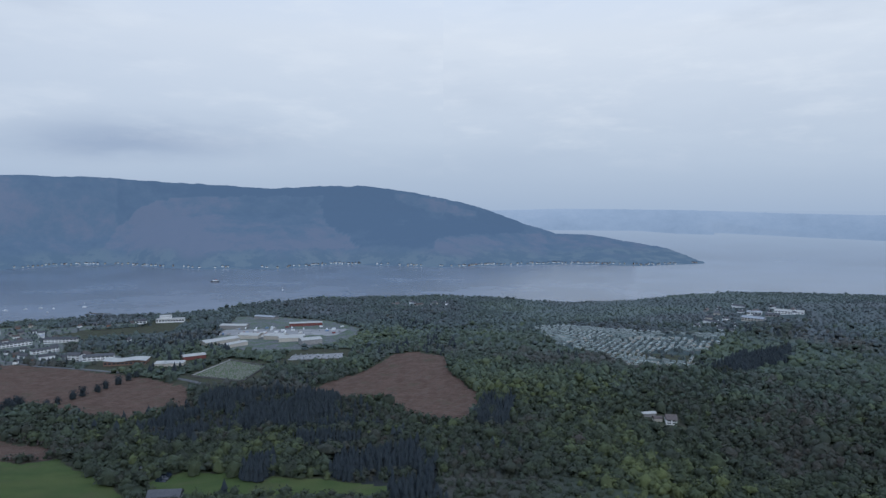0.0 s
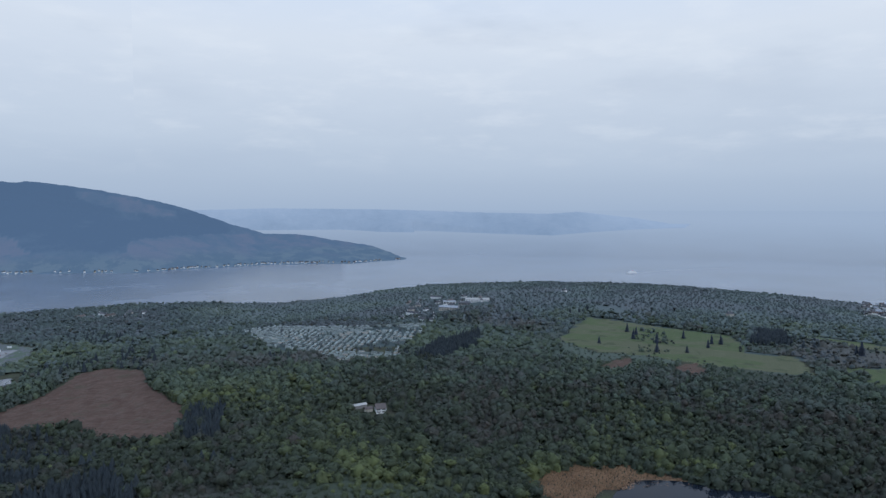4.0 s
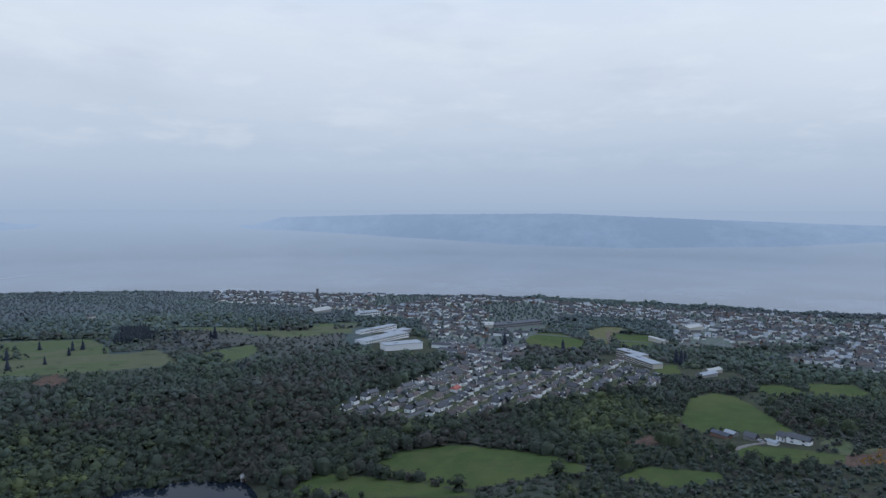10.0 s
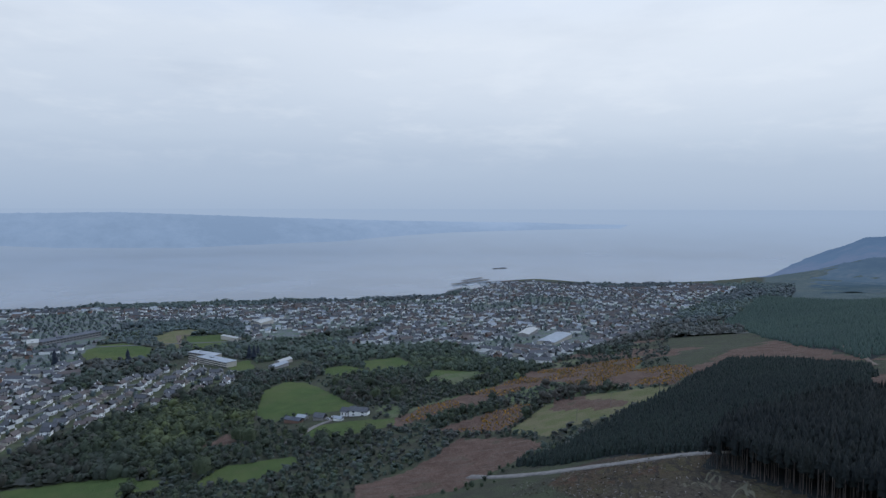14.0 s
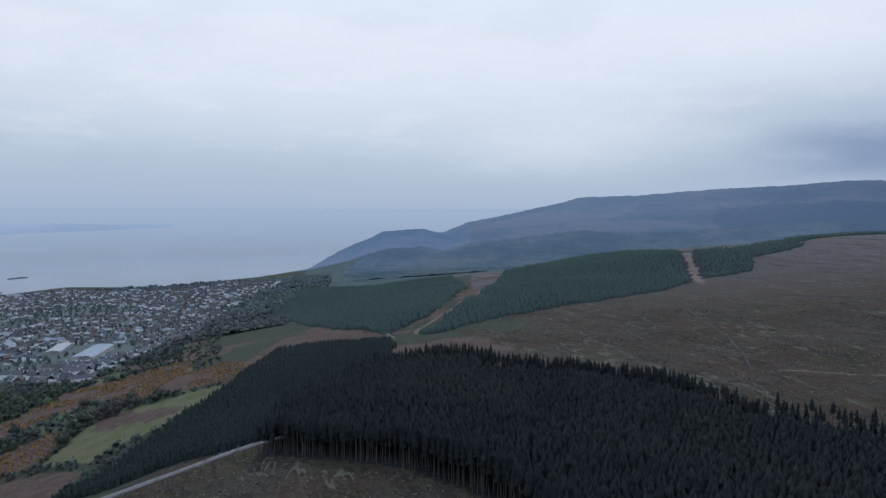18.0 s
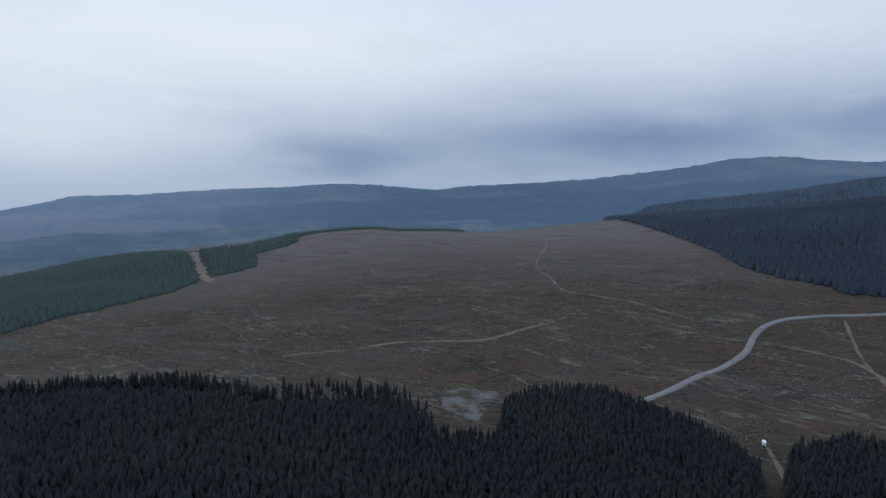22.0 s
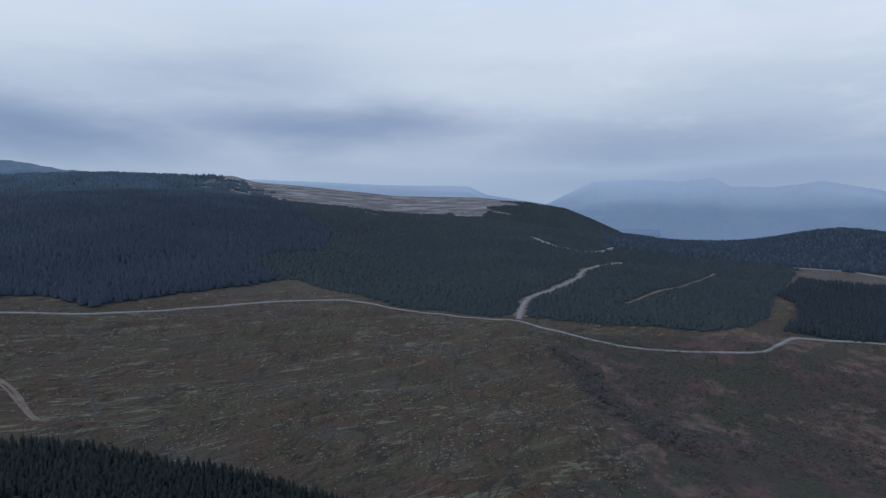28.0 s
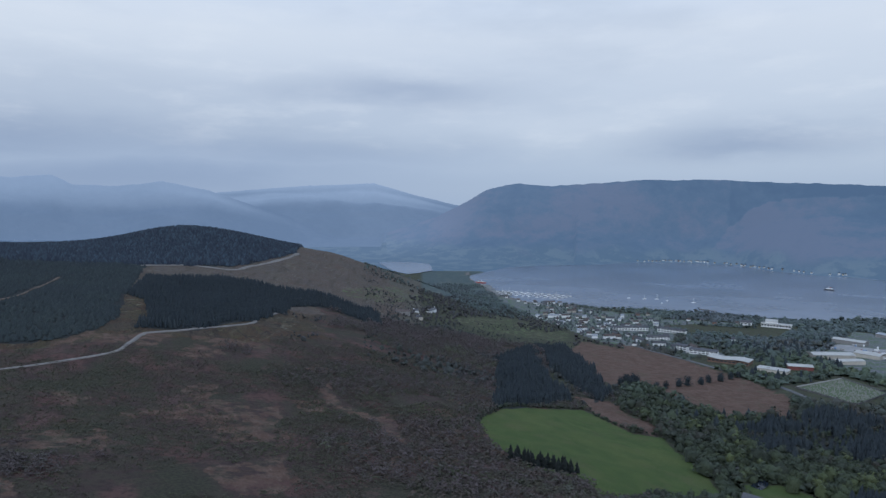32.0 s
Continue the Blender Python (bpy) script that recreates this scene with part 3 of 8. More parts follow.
def shore_range(bearing, rows):
    return np.interp(bearing % 360, column(rows, 0), column(rows, 1))


def ridge(bearing, far, sky, crest, toe, base):
    """Height of a far ridge whose skyline has the given elevations, crest range and foot range."""
    b = np.where(bearing < sky[0][0] - 1, bearing + 360, bearing)
    el = np.interp(b, column(sky, 0), column(sky, 1))
    inside = smooth(sky[0][0] - 0.5, sky[0][0] + 0.5, b) * (1 - smooth(sky[-1][0] - 0.5, sky[-1][0] + 0.5, b))
    top = EYE + crest * np.tan(np.radians(el))
    x, y = plan(bearing, far)
    up = np.clip((far - toe) / (crest - toe), 0, 1)
    up = up ** 0.8 * (0.9 + 0.1 * up) + 0.07 * rough(x, y, 500, 5) * up * (1 - up) * 3
    down = 1 - smooth(crest, crest * 1.35, far)
    return np.where((inside > 0.02) & (far > toe), base + (top - base) * up * down, -50.0)


def land(bearing, far):
    """Height of the land (or sea bed) at a bearing and range."""
    bearing, far = np.asarray(bearing, float) % 360, np.asarray(far, float)
    x, y = plan(bearing, far)
    z = np.full(x.shape, 60.0)
    for sx, sy, w in zip(SX, SY, WEIGHTS):
        z += w * np.sqrt((x - sx) ** 2 + (y - sy) ** 2 + 8100.0)
    z = np.minimum(np.maximum(z, 4.0), 330.0)
    z = z + rough(x, y, 70, 2) * np.clip(z / 120, 0.15, 1.1) * 1.6 + rough(x, y, 260, 9, 2) * np.clip(z / 120, 0.05, 1) * 2.5
    z = 4 + (z - 4) * (1 - smooth(1900, 2700, far) * np.where((bearing > 296) | (bearing < 140), 1, 0.3))
    near, shore = shore_range(bearing, SHORE_NEAR), shore_range(bearing, SHORE_FAR)
    b = np.where(bearing < 100, bearing + 360, bearing)
    z = np.maximum(z, ridge(bearing, far, SOUTH_SKY, 3000.0, 2250.0, 20.0))
    z = np.maximum(z, ridge(bearing, far, WEST_SKY, 3700.0, 2000.0, 60.0))
    z = np.maximum(z, ridge(bearing, far, MOOR_SKY, 2150.0, 1200.0, 120.0))
    z = np.maximum(z, ridge(bearing, far, GLEN_SKY, 6000.0, 4300.0, 4.0))
    z = np.maximum(z, ridge(bearing, far, HEAD_SKY, 8500.0, 5500.0, 4.0))
    crest = np.interp(b, (306, 312, 320, 376, 382), (5200, 4800, 4300, 3600, 3290))
    z = np.maximum(z, ridge(bearing, far, KILMUN_SKY, crest, np.minimum(np.where((bearing > 300) & (bearing < 322), np.maximum(shore, 3150), shore) + 60, crest - 20), 3.0))
    coast = np.interp(bearing, (0, 10, 16, 19.4, 27.6, 33.7, 37, 40.8, 44.6), (8200, 7782, 7900, 7088, 6690, 6279, 7231, 8374, 9360))
    z = np.maximum(z, ridge(bearing, far, NORTH_COAST_SKY, coast + 1800, coast + 10, 3.0))
    z = np.maximum(z, ridge(bearing, far, SOUTH_COAST_SKY, shore + 1500, shore + 10, 3.0))
    inland = np.where((bearing > 145) & (bearing < 303), 4000.0, np.maximum(near - far, far - shore))
    # the hill's point has open water behind it again
    behind = np.interp(bearing, (0, 4, 10, 20, 21.8, 22.2), (6800, 5600, 4300, 3520, 3330, 3290))
    inland = np.where(bearing < 22.2, np.maximum(np.maximum(near - far, np.minimum(far - shore, behind - far)), far - coast), inland)
    inland = inland + wobble(x, y, 90, 4) * 14
    basin = 1 - smooth(0.92, 1.18, np.hypot((x - 388) * 0.72 + (y - 325) * 0.69, ((y - 325) * 0.72 - (x - 388) * 0.69) * 1.25) / 112)
    z = z + (TARN_LEVEL - 1.5 - z) * basin
    return np.where(inland > 0, np.minimum(z, 0.6 + inland * 0.09 + np.maximum(inland - 60, 0)), -4.0 + 4 * smooth(-30, 0, inland))




def ground(x, y):
    """Height of the ground at a place of the plan."""
    x, y = np.asarray(x, float), np.asarray(y, float)
    return land(np.degrees(np.arctan2(x, y)), np.hypot(x, y))


# ---------- land use: outlines in the plan (x, y in metres) ----------
ZONES = {}


def zone(use, *corners):
    ZONES.setdefault(use, []).append(corners)


zone("grass", (-367, 351), (-410, 428), (-411, 491), (-399, 528), (-362, 522), (-320, 494), (-302, 513), (-242, 454), (-200, 411), (-219, 312), (-244, 324), (-268, 300), (-308, 310))
zone("grass", (-205, 443), (-189, 480), (-132, 471), (-56, 449), (-33, 457), (-34, 414), (-175, 417))
zone("grass", (450, 231), (485, 224), (471, 175), (442, 110), (413, 76), (438, 220))
zone("grass", (484, 185), (525, 170), (539, 124), (527, 74), (499, 28), (473, 6), (461, 14), (437, 62), (429, 79), (466, 151))
zone("grass", (449, 0), (477, -31), (466, -78), (448, -75), (434, -43))
zone("grass", (610, -68), (705, -82), (761, -115), (737, -137), (636, -146), (590, -152), (575, -137), (580, -107), (574, -77))
zone("grass", (506, -89), (537, -104), (530, -136), (511, -170), (486, -161), (485, -116))
zone("grass", (815, -151), (837, -200), (782, -230), (766, -183))
zone("grass", (853, -219), (864, -287), (766, -276), (782, -230))
zone("grass", (675, -250), (731, -285), (661, -318), (616, -303), (598, -258))
zone("grass", (514, -176), (540, -206), (520, -240), (490, -241), (499, -205))
zone("grass", (1168, 144), (1173, 76), (1094, 30), (989, 35), (1018, 119))
zone("grass", (1214, -15), (1207, -82), (1057, -72), (1049, -21))
zone("grass", (1163, -117), (1219, -185), (1145, -223), (1106, -167))
zone("grass", (907, -61), (935, -94), (832, -90), (841, -63))
zone("golf", (587, 851), (755, 1003), (791, 918), (826, 809), (852, 753), (770, 658), (814, 615), (740, 530), (654, 641), (635, 690), (587, 755))
zone("golf", (958, 737), (987, 682), (1030, 591), (1099, 517), (1159, 448), (1038, 410), (949, 484), (951, 546))
zone("golf", (816, 543), (889, 510), (840, 472), (777, 480), (771, 523))
zone("pale", (409, -219), (442, -266), (429, -302), (389, -335), (365, -310), (358, -269), (369, -238), (358, -215))
zone("pale", (1230, 33), (1298, 4), (1297, -57), (1200, -14), (1072, -4), (1120, 22))
zone("golf", (-1025, 637), (-1108, 825), (-1061, 894), (-940, 688), (-966, 611))
zone("golf", (-881, 768), (-967, 984), (-799, 997), (-700, 904), (-775, 816))
zone("bracken", (542, 685), (602, 711), (585, 669), (550, 650))
zone("bracken", (611, 632), (661, 645), (633, 602), (593, 589))
zone("bracken", (-159, 760), (-103, 837), (-75, 939), (-36, 968), (-3, 927), (12, 827), (36, 740), (40, 695), (25, 631), (-13, 632), (-56, 695), (-116, 733))
zone("bracken", (-642, 954), (-542, 922), (-447, 875), (-327, 803), (-295, 773), (-273, 697), (-308, 645), (-371, 658), (-415, 704), (-458, 677))
zone("bracken", (-587, 724), (-700, 921), (-610, 904), (-464, 847), (-422, 815), (-439, 676), (-473, 668), (-524, 692))
zone("bracken", (-442, 565), (-418, 592), (-319, 537), (-310, 503), (-355, 511))
zone("bracken", (364, -94), (392, -153), (421, -181), (394, -211), (346, -208), (331, -178), (322, -152), (308, -133), (321, -107), (337, -87))
zone("bracken", (541, -18), (565, -37), (535, -53), (522, -34))
zone("bracken", (-492, 2), (-474, 20), (-437, 31), (-412, 40), (-395, 50), (-408, 58), (-412, 78), (-384, 80), (-370, 68), (-374, 46), (-386, 33), (-421, 25), (-463, 9))
zone("bracken", (-380, 28), (-355, 19), (-312, 22), (-277, 33), (-276, 52), (-323, 41), (-338, 36))
zone("bracken", (-320, 129), (-326, 170), (-280, 146), (-281, 119))
zone("bracken", (-421, 180), (-419, 211), (-388, 195), (-347, 170), (-385, 163))
zone("bracken", (-478, 283), (-416, 263), (-369, 272), (-325, 253), (-320, 240), (-372, 255), (-425, 248))
zone("gorse", (426, -192), (451, -241), (434, -249), (412, -221))
zone("gorse", (614, -328), (608, -384), (509, -387), (459, -412), (426, -399), (391, -342), (431, -318), (486, -313), (560, -336))
zone("gorse", (454, -183), (462, -218), (469, -253), (446, -262), (425, -225), (433, -190))
zone("gorse", (520, -165), (539, -219), (580, -307), (592, -403), (563, -449), (498, -398), (522, -355), (514, -272), (490, -199), (477, -152))
zone("estate", (638, 275), (693, 237), (780, 209), (855, 198), (863, 161), (823, 117), (815, 47), (693, 33), (634, 90), (608, 124), (592, 169), (601, 206), (609, 256))
zone("town", (1391, 723), (1359, 878), (1696, 1094), (1710, 717), (1753, 405), (1701, 100), (1685, -170), (1625, -405), (1618, -582), (1305, -417), (1161, -291), (1099, -195), (1111, -114), (1432, -123), (1442, 84), (1088, 127), (842, 120), (870, 201), (1032, 276), (1224, 350), (1316, 526))
zone("town", (1020, -244), (1283, -426), (1581, -378), (1595, -653), (1911, -936), (1904, -1115), (1576, -1192), (1514, -1468), (1121, -1163), (971, -855), (820, -672), (686, -480), (654, -384), (742, -365), (912, -392))
zone("estate", (700, 128), (804, 112), (861, 49), (929, -23), (905, -20), (842, -60), (759, -67), (741, -19), (690, 33))
zone("caravans", (165, 1229), (232, 1251), (318, 1175), (396, 1109), (475, 1095), (420, 1007), (358, 934), (324, 865), (252, 871), (219, 956), (180, 1015))
zone("tarn", (298, 406), (327, 408), (363, 409), (396, 395), (432, 356), (460, 317), (467, 287), (464, 259), (456, 235), (440, 224), (384, 317))
zone("reed", (267, 429), (290, 446), (333, 445), (371, 433), (401, 401), (399, 392), (361, 407), (326, 406), (297, 404))
zone("yard", (-396, 1144), (-467, 1501), (-357, 1469), (-241, 1380), (-152, 1235), (-154, 1096), (-197, 1027), (-257, 987), (-333, 1012))
zone("village", (-1312, 1318), (-1139, 1354), (-947, 1332), (-826, 1378), (-622, 1096), (-579, 968), (-660, 930), (-741, 976), (-922, 1078))
zone("village", (-840, 1240), (-823, 1300), (-764, 1362), (-704, 1392), (-638, 1418), (-628, 1385), (-712, 1336), (-750, 1270))
zone("village", (-600, 1040), (-520, 1020), (-470, 985), (-500, 950), (-575, 955))
zone("village", (-590, 1160), (-530, 1160), (-520, 1120), (-580, 1120))
zone("clearing", (-743, 1259), (-714, 1318), (-632, 1360), (-548, 1411), (-507, 1255), (-570, 1225), (-640, 1179))
zone("young_spruce", (322, -174), (321, -211), (350, -266), (361, -304), (406, -390), (430, -442), (364, -444), (307, -440), (249, -363), (239, -291), (244, -250), (224, -215), (267, -197), (292, -182))
zone("mid_spruce", (748, -744), (985, -1083), (789, -1049), (614, -1079), (456, -852), (337, -549), (332, -474), (427, -520), (641, -682))
zone("mid_spruce", (283, -479), (272, -590), (243, -662), (203, -723), (166, -787), (129, -877), (92, -920), (94, -1002), (35, -1061), (36, -1088), (112, -1108), (233, -1139), (351, -1243), (431, -1170), (486, -1049), (344, -643), (297, -475))
zone("mid_spruce", (95, -1062), (30, -1128), (-25, -1150), (-90, -1165), (-180, -1168), (-250, -1170), (-255, -1235), (-170, -1240), (-60, -1235), (40, -1215), (112, -1110))
zone("dark_spruce", (-987, 298), (-849, 234), (-725, 222), (-626, 180), (-615, 234), (-698, 333), (-838, 443), (-856, 513), (-780, 530), (-760, 545), (-874, 615), (-960, 560), (-961, 499), (-1010, 450))
zone("fell", (-735, 185), (-820, 225), (-800, 243), (-705, 205))
zone("dark_spruce", (-633, 650), (-692, 780), (-528, 622), (-430, 547), (-402, 410), (-440, 450), (-548, 558))
zone("dark_spruce", (-692, 790), (-679, 847), (-440, 630), (-417, 575), (-530, 645))
zone("dark_spruce", (-287, 615), (-269, 681), (-250, 756), (-181, 742), (-114, 722), (-63, 676), (-54, 608), (-128, 603), (-169, 610), (-207, 587), (-237, 538))
zone("dark_spruce", (-128, 573), (-78, 572), (-75, 526), (-112, 515))
zone("dark_spruce", (-157, 506), (-132, 505), (-122, 457), (-139, 457))
zone("dark_spruce", (-91, 505), (-55, 522), (-19, 549), (-13, 448), (-46, 442), (-84, 466))
zone("dark_spruce", (-36, 467), (-3, 493), (-1, 405), (-29, 397))
zone("dark_spruce", (44, 712), (77, 726), (68, 605), (31, 614))

zone("dark_spruce", (335, 850), (396, 905), (520, 985), (468, 885), (400, 845), (345, 795))
zone("dark_spruce", (815, 690), (925, 770), (965, 755), (870, 665))
zone("clearing", (190, 668), (235, 668), (240, 615), (205, 615))
zone("clearing", (-345, 790), (-330, 850), (-310, 955), (-228, 905), (-235, 780))
zone("clearing", (-225, 1010), (-130, 1000), (-135, 895), (-225, 890))
zone("quarry", (-56, -306), (-64, -346), (-80, -352), (-93, -344), (-84, -320), (-70, -300))
# middles and radii of the ground kept free round large buildings
CLEARINGS = [(1062, 380, 62), (990, 333, 66), (927, 285, 50), (1244, 158, 60), (897, -46, 52), (950, -30, 40), (1135, -81, 28), (1315, -168, 32), (871, -132, 40), (1555, 709, 18), (1272, 570, 30),
             (1247, 484, 24), (-446, 924, 48), (-728, 1125, 40), (-665, 1150, 42), (-628, 1044, 28), (-539, 962, 18), (-505, 965, 28), (-585, 1414, 42), (-640, 1398, 16), (-380, 912, 28), (-356, 956, 22),
             (648, 1286, 52), (575, 1230, 26), (545, -140, 22), (552, -108, 24), (-406, 1280, 36), (-390, 1440, 32), (920, -530, 45), (815, -510, 52), (-176, 414, 14), (1785, -825, 30), (-225, 474, 8), (-197, 459, 7)]

# ---------- building helpers ----------


def inside(corners, x, y):
    """Which of the places lie inside an outline."""
    hit = np.zeros(np.shape(x), bool)
    n = len(corners)
    for k in range(n):
        (xa, ya), (xb, yb) = corners[k], corners[(k + 1) % n]
        if ya == yb:
            continue
        hit ^= ((ya > y) != (yb > y)) & (x < (xb - xa) * (y - ya) / (yb - ya) + xa)
    return hit


def in_zone(use, x, y, fray=0.0):
    x, y = np.asarray(x, float), np.asarray(y, float)
    if fray:
        x, y = x + wobble(x, y, 22, 31) * fray, y + wobble(x, y, 22, 57) * fray
    hit = np.zeros(x.shape, bool)
    for corners in ZONES.get(use, ()):
        hit |= inside(corners, x, y)
    return hit


def big_mesh(name, co, tris, material, attributes=None, quads=False, smooth_faces=False):
    """A mesh from arrays of places and triangles (or quads)."""
    me = bpy.data.meshes.new(name)
    k = 4 if quads else 3
    me.vertices.add(len(co))
    me.vertices.foreach_set("co", np.ascontiguousarray(co, np.float32).ravel())
    me.loops.add(len(tris) * k)
    me.loops.foreach_set("vertex_index", np.ascontiguousarray(tris, np.int32).ravel())
    me.polygons.add(len(tris))
    me.polygons.foreach_set("loop_start", np.arange(0, len(tris) * k, k, dtype=np.int32))
    if smooth_faces:
        me.polygons.foreach_set("use_smooth", np.ones(len(tris), bool))
    for key, values in (attributes or {}).items():
        a = me.attributes.new(key, "FLOAT", "POINT")
        a.data.foreach_set("value", np.ascontiguousarray(values, np.float32))
    me.update(calc_edges=True)
    me.materials.append(material)
    return me


def part(name, data, material, parent, label=""):
    """A bmesh or a mesh as one object under a thing or a part."""
    if isinstance(data, bmesh.types.BMesh):
        me = bpy.data.meshes.new(name)
        data.to_mesh(me)
        data.free()
        me.materials.append(material)
        data = me
    ob = new(name, data)
    ob.parent = parent
    return tagged(ob, label)


def thing(name, label, category, group="", kind=""):
    return tagged(new(name), label, category, group, kind)


def sheet(bearings, ranges):
    """Grid of bearings and ranges as flat arrays, with its quads."""
    b, r = np.meshgrid(bearings, ranges, indexing="ij")
    n, m = b.shape
    i = np.arange((n - 1) * (m - 1))
    i = i // (m - 1) * m + i % (m - 1)
    return b.ravel(), r.ravel(), np.stack([i, i + 1, i + m + 1, i + m], 1)


def drawn_in(x, y, z, far):
    """The far distance drawn in towards the eye, so that all of it lies within 4.9 km."""
    near = np.where(far > 3500, (3500 + 1300 * (1 - np.exp(-(far - 3500) / 3800))) / far, 1.0)
    return x * near, y * near, EYE + (z - EYE) * near


# ---------- ground: one sheet of land out to the far side of the loch ----------
# far edge of the tall spruce block below the camera: bearing, range
BLOCK_EDGE = ((131, 240), (134, 290), (136, 335), (140.6, 376), (145, 417), (152.4, 392), (155.3, 365), (162, 358), (168.8, 347), (171.5, 335), (174.5, 314), (179, 316),
              (187.5, 316), (189.5, 290), (190, 272), (195, 278), (195.8, 318), (198, 338), (203, 350), (207.6, 338), (212, 326), (215, 304), (216.3, 290), (217.2, 225),
              (218, 235), (218.4, 318), (222.3, 346), (226, 345), (231.5, 320), (236, 298), (242.3, 271), (250, 240), (262, 215), (268, 170), (271, 120))
BLOCK_NEAR = ((131, 262), (134, 286), (140.6, 263), (146.6, 245), (153, 225), (160, 190), (170, 150), (185, 120), (271, 100))
# lower edge of the forest on the western hill
HILL_FOREST = ((204, 1300), (206, 1180), (210.5, 939), (214, 780), (217.3, 685), (222, 632), (226.8, 655), (230.4, 615), (238, 675), (245.5, 745), (250, 690), (254.3, 636), (263, 606), (264, 620),
               (268, 606), (272, 600), (276, 604), (280, 608), (281.5, 616), (283.2, 640), (284.6, 690), (285.6, 930), (286.8, 1165), (290.6, 1195), (293, 1215), (296.4, 1345), (298.3, 1455), (299.5, 1900))


def across(rows, bearing):
    return np.interp(bearing, column(rows, 0), column(rows, 1))


def SCRUB_EDGE(far):
    """Bearing at which the felled moor gives way to scrub along the gully."""
    return np.interp(far, (268, 286, 339, 379, 417, 514, 560, 620, 700), (268, 274.1, 274.5, 273.5, 270.6, 267.6, 270, 287, 300))


def open_ridge(bearing, far, x, y):
    """Bare heather along the crest of the western ridge, in streaks that thin out at both ends."""
    low = np.interp(bearing, (236, 239, 241.3, 244.1, 248.1, 252.4, 257.2, 261.1, 264.3, 266), (2300, 2060, 1980, 1880, 1560, 1400, 1520, 1850, 2010, 2300))
    return (far > low + 150 * wobble(x, y, 70, 5) + 90 * wobble(x, y, 24, 6)) & (bearing > 236) & (bearing < 266) & (far < 2500)


def masks(bearing, far, x, y):
    """How much of each kind of ground cover lies at the places."""
    out = {}
    fray = 5.0
    for use in ("grass", "pale", "bracken", "golf"):
        out[use] = in_zone(use, x, y, fray if use != "grass" else 2.5)
    soft_grass = sum(in_zone("grass", x + 2.2 * dx, y + 2.2 * dy, 2.5).astype(float) for dx, dy in ((0, 0), (1, 0.3), (-0.3, 1), (-1, -0.3), (0.3, -1))) / 5
    swing = bearing + 5 * wobble(x, y, 60, 7) + 2 * wobble(x, y, 17, 8)
    moor = ((swing > 152) | (swing > 122) & (far < 330)) & (bearing < SCRUB_EDGE(far) + 1.5 * wobble(x, y, 25, 4)) & (far < 1500)
    moor |= (bearing > 264) & (bearing < 307 + 2 * wobble(x, y, 60, 3)) & (far > 590) & (far < 2100)
    out["moor"] = moor
    brown = (bearing > 280) & (bearing < 326) & (far < 640) & (rough(x, y, 42, 12, 3) > 0.35)
    ridge_heath = open_ridge(bearing, far, x, y)
    out["crest"] = ridge_heath
    out["thicket"] = (bearing > SCRUB_EDGE(far) + 1.5 * wobble(x, y, 25, 4)) & (bearing < 329) & (far < np.where((bearing > 296) & (bearing < 320), 1040, 640) + 60 * wobble(x, y, 50, 4))
    out["bracken"] |= (bearing > 118) & (bearing < 156) & (far > 430) & (far < 1100) & (rough(x, y, 70, 19, 3) > 0.2)
    out["bracken"] |= in_zone("gorse", x, y, 6)
    # first term lightens the ground colour with range, as haze would
    out["heath"] = smooth(560, 1150, far) * ((bearing > 152) & (bearing < 282)) * (1 - smooth(276, 300, bearing) * 0.5)+ 0.5 * ((bearing > 282) & (bearing < 309) & (far > 900) & (far < 2100))
    # distant ground that gets the haze-coloured wood tone
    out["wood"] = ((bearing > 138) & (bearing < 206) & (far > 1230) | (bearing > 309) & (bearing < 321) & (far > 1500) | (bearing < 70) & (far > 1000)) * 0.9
    out["wood"] = out["wood"] * ~(out["pale"] | out["golf"] | out["grass"] | out["bracken"])
    meadow = (bearing > 96) & (bearing < 129) & (far > 440) & (far < 980) & (rough(x, y, 90, 81, 2) > 0.0)
    out["golf"] = np.where((bearing > 280) & (bearing < 330), 0.42, 1.0) * out["golf"]
    out["golf"] = np.maximum(out["golf"], 0.62 * meadow)
    out["golf"] = np.maximum(out["golf"], 0.45 * in_zone("estate", x, y, 3))
    out["town"] = in_zone("town", x, y, 4) | in_zone("village", x, y, 5) | in_zone("yard", x, y, 3)
    hill = (bearing > 204) & (bearing < 299) & (far > across(HILL_FOREST, bearing)) & ~ridge_heath
    block = (bearing > 131) & (bearing < 271) & (far < across(BLOCK_EDGE, bearing)) & (far > across(BLOCK_NEAR, bearing))
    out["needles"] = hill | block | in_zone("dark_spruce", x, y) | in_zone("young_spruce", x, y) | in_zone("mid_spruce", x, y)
    shore = shore_range(bearing, SHORE_NEAR) - far
    out["mud"] = (shore > -40) & (shore < np.where((bearing > 300) & (bearing < 322), 60, 22)) & ((bearing < 146) | (bearing > 302))
    out["mud"] = np.maximum(out["mud"], 0.46 * in_zone("quarry", x, y, 4))
    out["pale"] &= ~out["grass"]
    out["grass"] = soft_grass * ~out["needles"]
    upper = inside(((-425, 440), (-425, 540), (-355, 530), (-290, 505), (-262, 470), (-330, 425)), x, y)
    out["grass"] = np.where(upper, 0.62 * out["grass"], out["grass"])
    patchy = (brown & (out["grass"] < 0.5)) * 0.52
    out["bracken"] = np.maximum(np.where((bearing > 262) & (bearing < 312) & (far < 620), 0.47, 0.85) * out["bracken"], patchy)
    out["wood"] = out["wood"] * (1 - out["town"]) * (1 - out["mud"])
    return {k: v.astype(np.float32) for k, v in out.items()}


